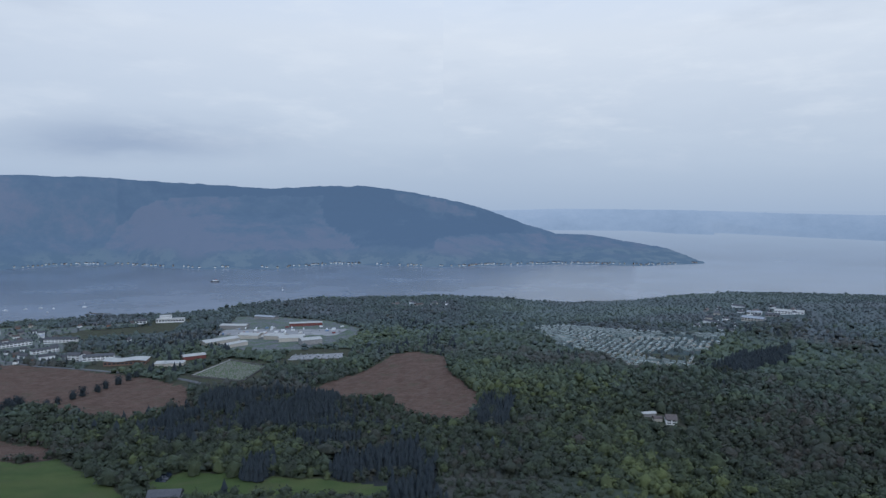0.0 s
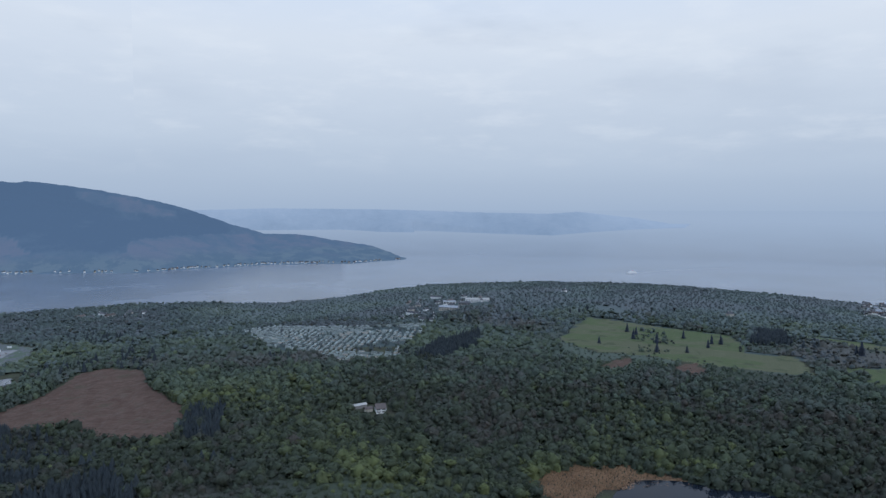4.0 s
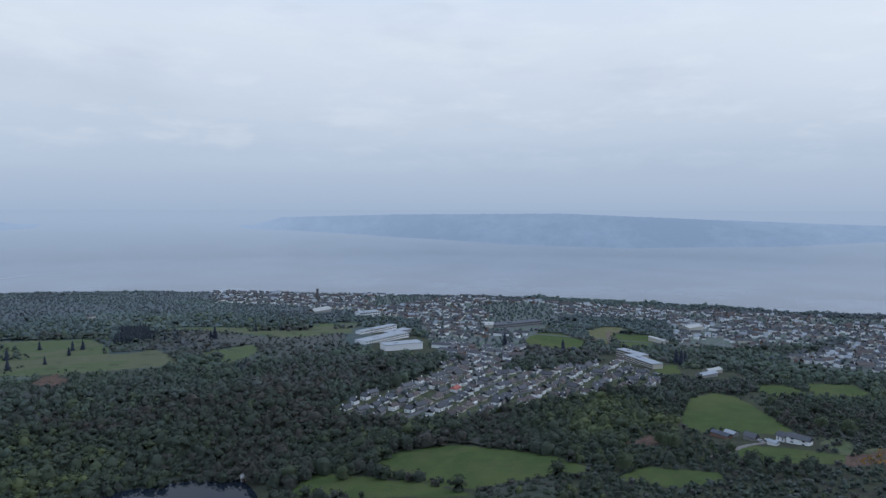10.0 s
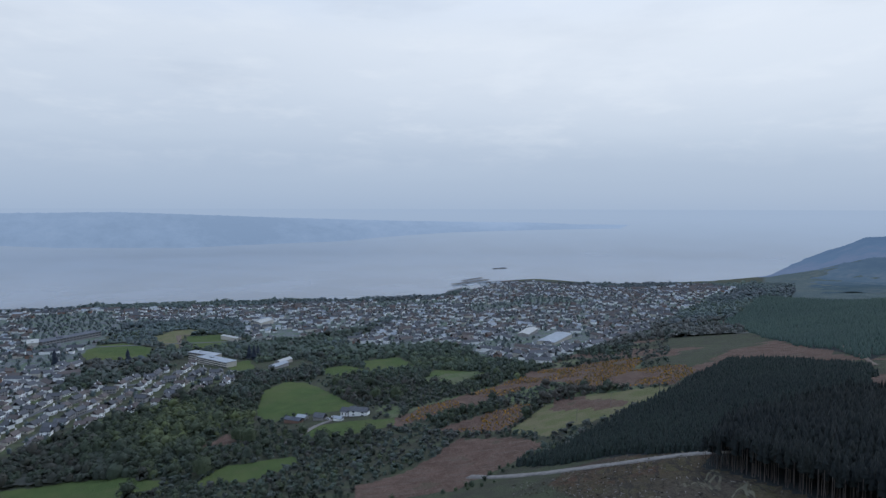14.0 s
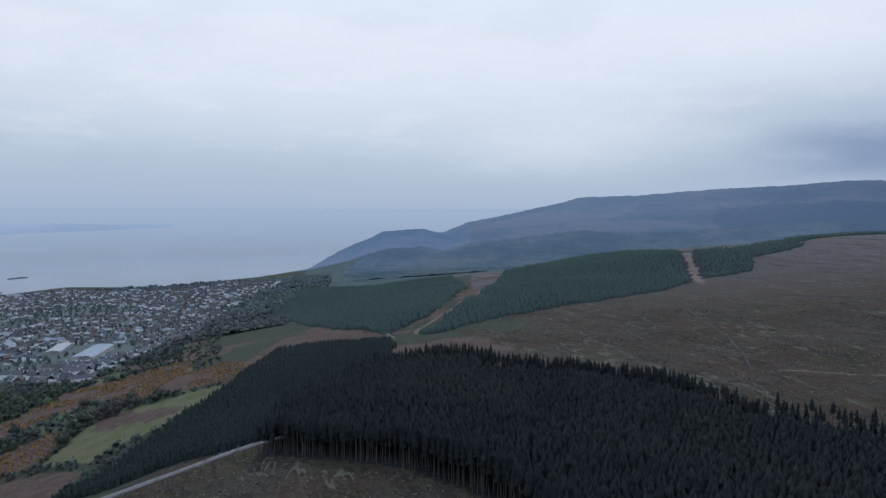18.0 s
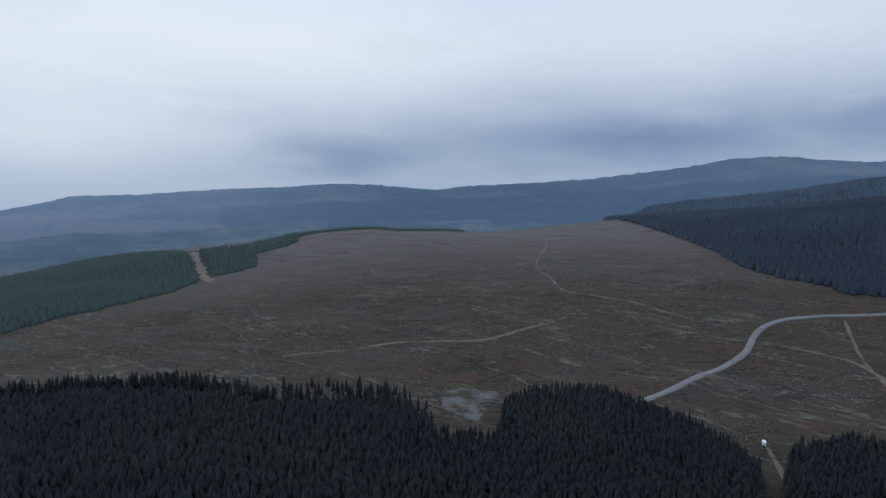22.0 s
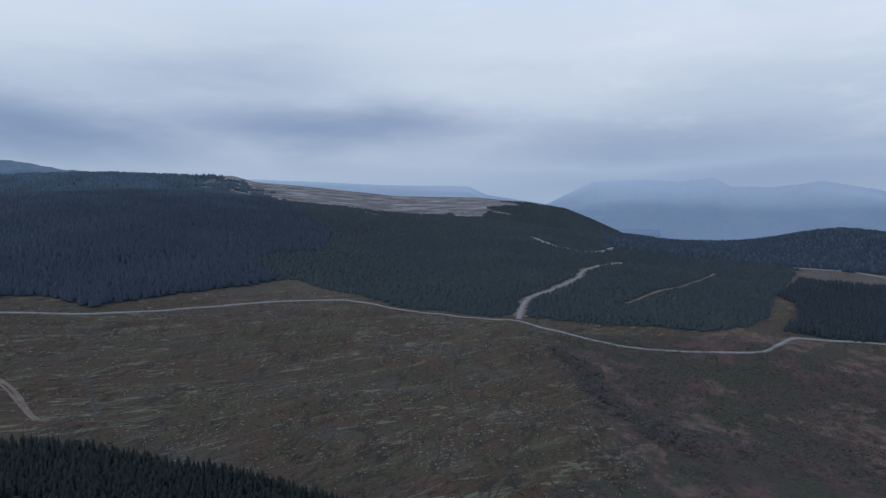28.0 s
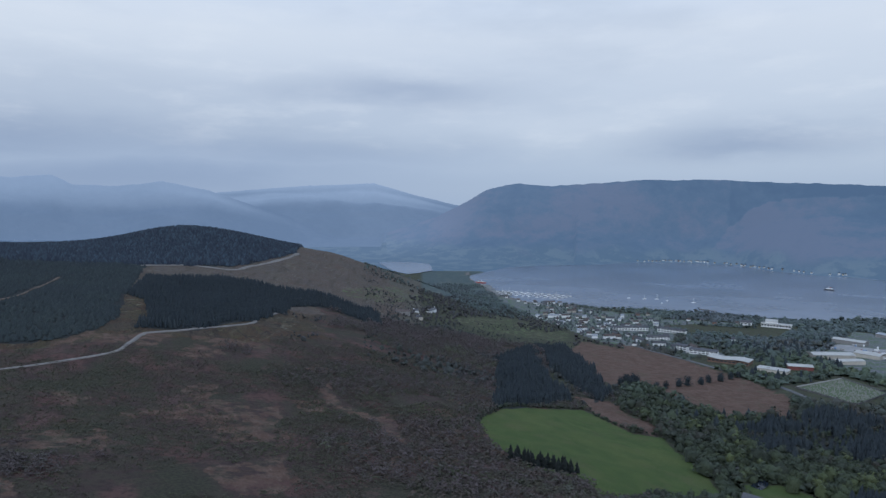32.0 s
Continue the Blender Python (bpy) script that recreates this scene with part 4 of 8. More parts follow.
def steps(a, b, rate, low, high):
    out = [a]
    while out[-1] < b:
        out.append(out[-1] + min(max(out[-1] * rate, low), high))
    return np.array(out[:-1] + [b])


B, FAR, QUADS = sheet(np.linspace(0, 360, 1041), np.concatenate([[0.5, 15, 35, 60, 80, 100], steps(120.0, 2610.0, 0.0115, 2.8, 20.0)]))
GX, GY = plan(B, FAR)
GZ = land(B, FAR)
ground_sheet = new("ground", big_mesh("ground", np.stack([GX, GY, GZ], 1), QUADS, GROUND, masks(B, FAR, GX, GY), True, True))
tagged(ground_sheet, "hillside and lowland of moor, pasture, bracken and woodland floor", "ground", kind="structure")


# ---------- backdrop: hills beyond the loch and the firth ----------
def elevation(z, far):
    return np.degrees(np.arctan2(z - EYE, far))


def patched(rows):
    """How open the slope is: outlines in bearing and elevation with their amounts, 0.5 elsewhere."""
    def amount(b, far, z):
        out = np.full(b.shape, 0.5)
        turn = np.where(b > 180, b - 360, b) if rows and rows[0][1][0][0] < 100 else b
        u, v = turn + 0.5 * wobble(b * 40, far, 90, 14), elevation(z, far) + 0.12 * wobble(b * 40, far, 60, 15)
        for value, outline in rows:
            out = np.where(inside(outline, u, v), value, out)
        return out
    return amount


KILMUN_COVER = patched(((0.12, ((-26, 2.6), (-26, -3.0), (-2, -3.4), (4, -3.4), (7, -1.8), (2, 1.9), (-20, 2.6))),
                        (0.86, ((-27.4, -3.3), (-26.0, -1.5), (-23.6, 0.5), (-20.8, 0.8), (-13.9, 1.0), (-10.5, 1.0), (-9.6, -1.5), (-8.3, -2.7), (-6.6, -3.3), (-10, -3.5), (-19, -3.5))),
                        (0.8, ((-0.6, -2.5), (5.6, -2.1), (8.5, -2.2), (9, -4.3), (4, -4.4), (-0.5, -4.2))),
                        (0.55, ((-4.5, 1.3), (-1.5, 1.0), (3.0, -0.4), (2, -0.9), (-3, 0.2))),
                        (0.7, ((-50, 1.7), (-46, 1.0), (-40, 0.6), (-36, -0.6), (-40, -2.4), (-48, -2.6), (-52, -1.0)))))
WEST_COVER = patched(((0.0, ((172, 0.2), (186, 0.6), (200, 1.2), (226, 2.6), (236, 2.0), (236, -3), (172, -3))), (0.9, ((152, -0.9), (158, -0.4), (166, 0.4), (166, -0.4), (158, -1.4), (152, -1.9))),
                      (0.9, ((160, -1.2), (170, -1.0), (171, -1.7), (161, -1.9))), (0.75, ((186, -1.3), (194, -1.0), (194, -1.6), (187, -1.9)))))


def no_cover(b, far, z):
    return np.full(b.shape, 0.5)


def backdrop(name, label, material, first, last, ranges, mist=lambda b, far, z, reach: reach, cover_of=no_cover, fields=0.0, over=-7.0):
    b, far, quads = sheet(np.linspace(first, last, int((last - first) / 0.2) + 1), ranges)
    z = land(b, far)
    x, y = plan(b, far)
    co = np.stack(drawn_in(x, y, z + (3.0 * rough(x, y, 45, 40, 2) + 3.5 * np.maximum(wobble(x, y, 16, 43), 0)) * (z > 8) + (-7 + (over + 7) * smooth(first, first + 7, b)) * (far < 2601), far), 1)
    ob = new(name, big_mesh(name, co, quads, material, {"reach": mist(b, far, z, smooth(ranges[0], ranges[-1] * 0.9, far)), "open": cover_of(b % 360, far, z),
                                                        "pasture": fields * smooth(75, 25, z + 20 * wobble(x, y, 120, 16))}, True, True))
    return tagged(ob, label, "backdrop", kind="structure")


def cloud_glow(b, far, z, reach):
    """Paler glow towards the distance and over the tops, painted in place of damp air and cloud."""
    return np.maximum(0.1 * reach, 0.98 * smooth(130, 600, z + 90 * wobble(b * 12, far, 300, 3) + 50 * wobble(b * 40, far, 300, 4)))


# mist: how far each sheet's glow shifts to its paler haze tone
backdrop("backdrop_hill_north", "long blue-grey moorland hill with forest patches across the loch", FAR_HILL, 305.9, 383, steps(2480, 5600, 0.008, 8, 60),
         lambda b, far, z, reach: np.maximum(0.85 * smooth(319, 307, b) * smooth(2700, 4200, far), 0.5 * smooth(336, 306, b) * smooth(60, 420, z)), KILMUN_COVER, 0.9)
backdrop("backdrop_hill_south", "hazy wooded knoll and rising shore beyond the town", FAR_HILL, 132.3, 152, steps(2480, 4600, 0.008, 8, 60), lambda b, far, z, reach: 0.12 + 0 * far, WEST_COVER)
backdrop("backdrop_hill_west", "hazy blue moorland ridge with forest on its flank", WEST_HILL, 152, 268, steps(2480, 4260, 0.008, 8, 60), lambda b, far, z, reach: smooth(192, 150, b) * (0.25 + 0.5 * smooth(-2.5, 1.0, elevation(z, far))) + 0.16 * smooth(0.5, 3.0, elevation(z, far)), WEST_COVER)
# extra sheet laid over the ground here, so its glow gives the haze
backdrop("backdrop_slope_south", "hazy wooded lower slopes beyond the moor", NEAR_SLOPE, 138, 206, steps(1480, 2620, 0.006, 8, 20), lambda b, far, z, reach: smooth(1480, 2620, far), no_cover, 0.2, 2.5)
backdrop("backdrop_mountains", "misty mountains at the head of the loch, tops in cloud", FAR_MOUNTAIN, 226, 305.9, steps(4250, 11500, 0.012, 8, 120), cloud_glow)
backdrop("backdrop_mountains_east", "misty slopes behind the loch, tops in cloud", FAR_MOUNTAIN, 305.9, 318, steps(5590, 11500, 0.012, 8, 120), cloud_glow)
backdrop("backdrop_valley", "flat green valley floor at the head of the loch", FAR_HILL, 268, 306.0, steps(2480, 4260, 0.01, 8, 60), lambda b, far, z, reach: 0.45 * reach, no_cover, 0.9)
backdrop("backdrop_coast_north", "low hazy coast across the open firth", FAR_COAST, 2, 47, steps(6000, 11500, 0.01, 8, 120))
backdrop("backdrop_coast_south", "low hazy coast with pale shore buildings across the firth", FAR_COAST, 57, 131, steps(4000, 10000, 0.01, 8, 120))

# ---------- water: the loch and the firth out to the horizon ----------
b, far, quads = sheet(np.arange(296, 520.1, 0.6), steps(2250, 90000, 0.04, 8, 12000))
x, y = plan(b, far)
# reach: share of the haze glow in the water, rising with range
co = np.stack(drawn_in(x, y, np.full(x.shape, -0.3), far), 1)
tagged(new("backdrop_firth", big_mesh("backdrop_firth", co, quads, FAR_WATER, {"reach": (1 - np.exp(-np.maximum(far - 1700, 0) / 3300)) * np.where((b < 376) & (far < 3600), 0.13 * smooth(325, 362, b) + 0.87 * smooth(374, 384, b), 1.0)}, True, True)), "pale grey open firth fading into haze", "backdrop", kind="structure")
b, far, quads = sheet(np.arange(296, 506.1, 0.8), steps(1500, 2300, 0.03, 8, 150))
x, y = plan(b, far)
# the nearer water carries some of the same haze glow
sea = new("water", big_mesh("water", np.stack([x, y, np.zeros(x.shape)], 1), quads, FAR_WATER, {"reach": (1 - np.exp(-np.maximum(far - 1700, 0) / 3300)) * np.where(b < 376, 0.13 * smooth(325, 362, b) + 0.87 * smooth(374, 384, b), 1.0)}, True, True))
tagged(sea, "calm grey-blue sea loch under cloud", "water", kind="structure")

# tidal flats at the head of the loch: mud and weed cut by creeks
MUD_FLAT = plain("tidal_mud", (0.105, 0.110, 0.105), (0.155, 0.155, 0.145), 0.02, 0.7)
b, far, quads = sheet(np.arange(303, 318, 0.25), steps(1900, 3420, 0.004, 8, 12))
x, y = plan(b, far)
rise = rough(x, y, 150, 91, 3) + 0.9 * smooth(2500, 3300, far) - 0.9 * smooth(308, 316, b) + 0.8 * smooth(200, 0, far - shore_range(b, SHORE_NEAR))
quads = quads[(rise[quads].mean(1) > 0.42) & (far[quads].mean(1) > shore_range(b[quads].mean(1), SHORE_NEAR) - 30)]
flats = new("tidal_flats", big_mesh("tidal_flats", np.stack([x, y, 0.35 + 0.2 * np.clip(rise, 0, 1)], 1), quads, MUD_FLAT, None, True, True))
b, far = np.array((305.2, 305.8, 306.7, 308.2, 309.6, 309.8, 309.9, 308.8, 307.7, 306.8, 306.2)), np.array((2968, 3000, 3025, 2990, 2903, 2750, 2594, 2500, 2450, 2540, 2644))
x, y = plan(b, far)
lagoon = new("lagoon", big_mesh("lagoon", np.stack([np.append(x, x.mean()), np.append(y, y.mean()), np.full(12, 7.0)], 1), np.array([(k, (k + 1) % 11, 11) for k in range(11)]), FAR_WATER, {"reach": np.full(12, 0.04)}))
tagged(lagoon, "pale tidal lagoon beside the river mouth", "water", kind="structure")
tagged(flats, "grey-green tidal flats cut by creeks at the head of the loch", "mudflat", kind="structure")

# ---------- woods ----------
def ring(n, radius, z, rng, jag=0.25):
    a = np.arange(n) * 2 * np.pi / n + rng.uniform(0, 6.28)
    r = radius * (1 + rng.uniform(-jag, jag, n))
    return np.stack([np.cos(a) * r, np.sin(a) * r, z + rng.uniform(-0.02, 0.02, n)], 1)


def cone_tree(rng, tiers, sides, clear=0.06, width=0.135, trunk=True):
    """Spruce of height 1: drooping ragged tiers on a thin stem. Returns places, triangles and the first leaf triangle."""
    co, tri = [], []
    n = 0
    if trunk:
        base, top = ring(4, 0.014, 0, rng, 0), ring(4, 0.008, max(clear, 0.3), rng, 0)
        base[:, 2] -= 0.06
        co += [base, top]
        tri += [(i, (i + 1) % 4, 4 + (i + 1) % 4) for i in range(4)] + [(i, 4 + (i + 1) % 4, 4 + i) for i in range(4)]
        n = 8
    stems = len(tri)
    for k in range(tiers):
        low = clear + (1 - clear) * k / tiers * 0.93
        high = min(1.0, low + (1 - clear) / tiers * 1.75)
        r = width * (1 - k / tiers) ** 0.8 + 0.02
        rim = ring(sides, r, low, rng, 0.35)
        rim[::2, 2] -= 0.03
        co += [rim, np.array([[0, 0, high]])]
        tri += [(n + i, n + (i + 1) % sides, n + sides) for i in range(sides)]
        n += sides + 1
    return np.concatenate(co), np.array(tri), stems


def broad_tree(rng, lobes, leaves_per_lobe, wide=0.36, clear=0.16, stem=True, sides=7, leaf=0.06):
    """Broadleaf tree of height 1: stem with two limbs, an uneven inner crown and lobes of loose leaf sprays round it."""
    co, tri = [], []
    n = 0
    if stem:
        co += [ring(4, 0.035, -0.08, rng, 0), ring(4, 0.015, 0.6, rng, 0)]
        tri += [(i, (i + 1) % 4, 4 + (i + 1) % 4) for i in range(4)] + [(i, 4 + (i + 1) % 4, 4 + i) for i in range(4)]
        n = 8
    for side in (-1, 1) if stem else ():
        a = rng.uniform(0, 6.28)
        tip = np.array([np.cos(a) * 0.25, np.sin(a) * 0.25, 0.6])
        co.append(np.array([[0.012, 0, 0.28], [-0.012, 0.01, 0.28], tip]))
        tri.append((n, n + 1, n + 2))
        n += 3
    stems = len(tri)
    lean = np.append(rng.uniform(-0.06, 0.06, 2), 0)
    if sides:
        low, high = ring(sides, wide * 0.86, clear + 0.04, rng, 0.25), ring(sides, wide * 0.80, clear + (1 - clear) * 0.52, rng, 0.25)
        low[:, 2] += rng.uniform(-0.05, 0.08, sides)
        high[:, 2] += rng.uniform(-0.10, 0.12, sides)
        co += [low, high + lean * 0.6, np.array([[0, 0, rng.uniform(0.80, 0.90)]]) + lean]
        for i in range(sides):
            j = (i + 1) % sides
            tri += [(n + i, n + j, n + sides + j), (n + i, n + sides + j, n + sides + i), (n + sides + i, n + sides + j, n + 2 * sides)]
        n += 2 * sides + 1
    for k in range(lobes):
        a, h = k * 2.4 + rng.uniform(-0.5, 0.5), 0.18 + 0.80 * (k + rng.uniform(0.2, 0.8)) / lobes
        reach = wide * np.sqrt(max(0.02, 1 - (h * 1.3 - 0.4) ** 2)) * rng.uniform(0.7, 0.95)
        mid = np.array([np.cos(a) * reach, np.sin(a) * reach, clear + (0.90 - clear) * h]) + lean * h
        size = rng.uniform(0.12, 0.19)
        for q in range(leaves_per_lobe):
            out = rng.normal(size=3)
            out[2] = abs(out[2]) * 0.9 - 0.15
            out /= np.linalg.norm(out)
            p = mid + out * size * rng.uniform(0.75, 1.1) * np.array([1.15, 1.15, 0.8])
            face = out + np.array([0, 0, 0.35]) + rng.normal(size=3) * 0.36
            u = np.cross(face, rng.normal(size=3))
            u /= np.linalg.norm(u)
            v = np.cross(face / np.linalg.norm(face), u)
            spray = leaf * rng.uniform(0.75, 1.45)
            co.append(np.stack([p + spray * u, p + spray * (-0.55 * u + 0.85 * v), p + spray * (-0.55 * u - 0.85 * v)]))
            tri.append((n, n + 1, n + 2))
            n += 3
    return np.concatenate(co), np.array(tri), stems


def plant(name, label, category, places, heights, makers, leaf, tints, squash=(0.85, 1.2), sink=0.0, soft=True):
    """Many plants as one mass: stems and leaves in one mesh with two materials."""
    if not len(places):
        return None
    rng = np.random.default_rng(len(places))
    which = rng.integers(0, len(makers), len(places))
    co, tri, tint, stem = [], [], [], []
    n = 0
    z = ground(places[:, 0], places[:, 1])
    for k, (tco, ttri, stems) in enumerate(makers):
        pick = np.nonzero(which == k)[0]
        if not len(pick):
            continue
        a = rng.uniform(0, 6.28, len(pick))
        h = heights[pick]
        w = h * rng.uniform(*squash, len(pick))
        c, s = np.cos(a), np.sin(a)
        x = (tco[None, :, 0] * c[:, None] - tco[None, :, 1] * s[:, None]) * w[:, None] + places[pick, 0][:, None]
        y = (tco[None, :, 0] * s[:, None] + tco[None, :, 1] * c[:, None]) * w[:, None] + places[pick, 1][:, None]
        zz = tco[None, :, 2] * h[:, None] + z[pick][:, None] - sink
        co.append(np.stack([x, y, zz], 2).reshape(-1, 3))
        off = n + np.arange(len(pick)) * len(tco)
        tri.append((ttri[None] + off[:, None, None]).reshape(-1, 3))
        mark = np.zeros(len(ttri), np.int32)
        mark[:stems] = 1
        stem.append(np.tile(mark, len(pick)))
        tint.append(np.repeat(tints[pick], len(tco)))
        n += len(tco) * len(pick)
    me = big_mesh(name, np.concatenate(co), np.concatenate(tri), leaf, {"tint": np.concatenate(tint)}, False, soft)
    me.materials.append(BARK)
    me.polygons.foreach_set("material_index", np.concatenate(stem))
    return tagged(new(name, me), label, category, kind="stuff")


def scatter(first, last, near, far, gap, seed, jitter=0.45):
    """Uneven grid of places in a sector of bearings (clockwise from first to last) and ranges."""
    rng = np.random.default_rng(seed)
    g = np.arange(-far, far, gap)
    x, y = np.meshgrid(g, g)
    x = x + rng.uniform(-jitter, jitter, x.shape) * gap
    y = y + rng.uniform(-jitter, jitter, y.shape) * gap
    r, b = np.hypot(x, y), np.degrees(np.arctan2(x, y)) % 360
    span = (last - first) % 360
    keep = (r > near) & (r < far) & ((b - first) % 360 < span)
    return x[keep], y[keep], b[keep], r[keep], rng


RNG = np.random.default_rng(11)
TALL_SPRUCE = [cone_tree(RNG, 4, 5, clear=c, width=0.075) for c in (0.42, 0.5, 0.58, 0.66, 0.72, 0.5)]
SMALL_SPRUCE = [cone_tree(RNG, 2, 5, trunk=False, width=0.3) for k in range(5)]
NEAR_BROAD = [broad_tree(RNG, 8, 7, clear=0.05, sides=7, leaf=0.062) for k in range(12)]
MID_BROAD = [broad_tree(RNG, 5, 5, clear=0.03, stem=False, sides=6, leaf=0.085) for k in range(12)]
FAR_BROAD = [broad_tree(RNG, 2, 3, clear=0.0, stem=False, sides=4, leaf=0.13) for k in range(12)]
BUSH = [broad_tree(RNG, 3, 7, wide=0.46, clear=0.0, stem=False, sides=5, leaf=0.13) for k in range(8)]
AIRY = [broad_tree(RNG, 7, 9, wide=0.42, clear=0.0, stem=False, sides=0, leaf=0.085) for k in range(10)]
LOW_AIRY = [broad_tree(RNG, 4, 7, wide=0.44, clear=0.0, stem=False, sides=0, leaf=0.125) for k in range(10)]
INNER_SPRUCE = [cone_tree(RNG, 3, 5, clear=0.42, width=w, trunk=False) for w in (0.12, 0.13, 0.14, 0.15, 0.16, 0.13, 0.15, 0.12)]
STAND_SPRUCE = [cone_tree(RNG, 2, 5, trunk=False, width=0.2, clear=0.1) for k in range(8)]
TINY_SPRUCE = [cone_tree(RNG, 1, 5, trunk=False, width=0.3) for k in range(6)]


def open_ground(x, y):
    """Places kept clear of woodland: fields, yards, streets, water, spruce."""
    hit = np.zeros(np.shape(x), bool)
    for use in ("grass", "golf", "pale", "bracken", "town", "estate", "caravans", "tarn", "reed", "yard", "village", "dark_spruce", "young_spruce", "mid_spruce", "gorse", "clearing", "quarry"):
        hit |= in_zone(use, x, y, 3.0)
    for cx, cy, cr in CLEARINGS:
        hit |= np.hypot(x - cx, y - cy) < cr
    return hit


RIDES = (((-602, -53), (-640, -54), (-680, -51), (-746, -24), (-818, -2), (-877, 5), (-930, 32), (-984, 60)), ((-953, 180), (-880, 150), (-808, 118), (-731, 70), (-692, 47)),
         ((-1200, -85), (-1106, -45), (-1061, 19), (-1120, 45), (-1200, 70), (-1322, 92)), ((-1100, 320), (-1119, 405), (-1096, 463), (-1135, 520), (-1171, 576), (-1225, 640), (-1275, 691)))


def near_ride(x, y, reach):
    hit = np.zeros(np.shape(x), bool)
    for ride in RIDES:
        for (ax, ay), (cx, cy) in zip(ride[:-1], ride[1:]):
            s = np.clip(((x - ax) * (cx - ax) + (y - ay) * (cy - ay)) / ((cx - ax) ** 2 + (cy - ay) ** 2), 0, 1)
            hit |= np.hypot(x - ax - s * (cx - ax), y - ay - s * (cy - ay)) < reach
    return hit


def on_land(b, r, margin=14):
    return (r < shore_range(b, SHORE_NEAR) - margin) | ((b > 146) & (b < 303))


# undergrowth and lower branches that close the woods between the crowns
def understorey(name, label, first, last, ranges, wide, test, height, leaf, tone):
    b, far, quads = sheet(np.arange(first, last, wide), ranges)
    x, y = plan(b, far)
    keep = test(x, y, b % 360, far)
    h = height(x, y, b % 360, far) * (0.9 + 0.55 * wobble(x, y, 6.5, 101) + 0.4 * wobble(x, y, 2.7, 102))
    quads = quads[keep[quads].all(1)]
    used, back = np.unique(quads, return_inverse=True)
    co = np.stack([x, y, ground(x, y) + np.maximum(h, 0.3)], 1)[used]
    me = big_mesh(name, co, back.reshape(-1, 4), leaf, {"tint": tone(x, y, b % 360, far)[used]}, True, True)
    return tagged(new(name, me), label, "undergrowth", kind="stuff")


# tall spruce block on the slope below
x, y, b, r, rng = scatter(131, 271, 150, 430, 2.25, 1)
keep = (r < across(BLOCK_EDGE, b)) & (r > across(BLOCK_NEAR, b)) & (wobble(x, y, 40, 8) > -0.93)
x, y, b, r = x[keep], y[keep], b[keep], r[keep]
edge = ((r > across(BLOCK_EDGE, b) - 8) | (r < across(BLOCK_NEAR, b) + 9)) & (b < 215)
h = rng.uniform(10.6, 13.4, len(x)) + 1.2 * wobble(x, y, 45, 2) + 0.9 * wobble(x, y, 14, 3) + 1.6 * (rng.uniform(0, 1, len(x)) < 0.05)
h = h * np.interp(b, (131, 170, 215, 271), (1.15, 1.0, 0.85, 0.62))
tint = np.clip(0.5 + 0.4 * wobble(x, y, 35, 6) + rng.normal(0, 0.15, len(x)), 0, 1)
at = np.stack([x, y], 1)
plant("spruce_plantation", "dense dark spruce plantation with spiky tops on the slope", "forest", at[~edge], h[~edge], INNER_SPRUCE, NEEDLE, tint[~edge], (0.85, 1.15))
edge &= ~((b > 176) & (b < 191) & (rng.uniform(0, 1, len(x)) < 0.55))
plant("spruce_edge", "spruce trees with bare stems at the felled edge", "forest", at[edge], h[edge] * np.interp(b[edge], (131, 146, 150, 186, 195), (1.05, 1.1, 1.32, 1.3, 1.0)), TALL_SPRUCE, NEEDLE, tint[edge], (0.8, 1.05))

understorey("spruce_crowns", "closed dark crowns of the spruce plantation", 131, 271, steps(120, 430, 0.009, 1.9, 3.0), 0.4,
            lambda x, y, b, r: (r < across(BLOCK_EDGE, b) - 5) & (r > across(BLOCK_NEAR, b) + 9), lambda x, y, b, r: (5.6 + 1.0 * wobble(x, y, 45, 2)) * np.interp(b, (131, 170, 215, 271), (1.15, 1.0, 0.85, 0.62)), NEEDLE,
            lambda x, y, b, r: np.clip(0.3 + 0.3 * wobble(x, y, 35, 6), 0, 1))
# younger spruce, planted close
x, y, b, r, rng = scatter(110, 150, 240, 640, 2.3, 2)
keep = in_zone("young_spruce", x, y, 3)
x, y = x[keep], y[keep]
plant("young_spruce_plantation", "even young spruce plantation beside the forest track", "forest", np.stack([x, y], 1), rng.uniform(4.0, 6.0, len(x)), SMALL_SPRUCE, YOUNG, np.clip(0.35 + 0.3 * wobble(x, y, 50, 6) + rng.normal(0, 0.15, len(x)), 0, 1), (0.8, 1.1))
x, y, b, r, rng = scatter(125, 194, 470, 1450, 4.4, 3)
keep = in_zone("mid_spruce", x, y, 6) & ~near_ride(x, y, 6.5 + 2.5 * wobble(x, y, 12, 3)) & (np.abs(x - 128 - (-818 - y) * 0.25) > 12 + 3 * wobble(x, y, 14, 3))
x, y = x[keep], y[keep]
plant("green_spruce_plantation", "green mid-age spruce plantation below the moor", "forest", np.stack([x, y], 1), rng.uniform(4.2, 6.4, len(x)), TINY_SPRUCE, HAZED_YOUNG, np.clip(0.6 + 0.3 * wobble(x, y, 80, 6) + rng.normal(0, 0.15, len(x)), 0, 1), (0.8, 1.1))

# forest on the western hill: dark old trees towards the south, younger towards the north
x, y, b, r, rng = scatter(204, 299, 590, 2250, 4.6, 4)
keep = (r > across(HILL_FOREST, b)) & ~open_ridge(b, r, x, y) & ~((b > 276) & (r > 1150 + 25 * wobble(x, y, 40, 3)))& ~in_zone("fell", x, y, 8) & ~near_ride(x, y, 6.5 + 2.5 * wobble(x, y, 12, 3)) & (rng.uniform(0, 1, len(x)) < np.interp(r, (600, 1200, 2200), (0.95, 0.7, 0.4)))
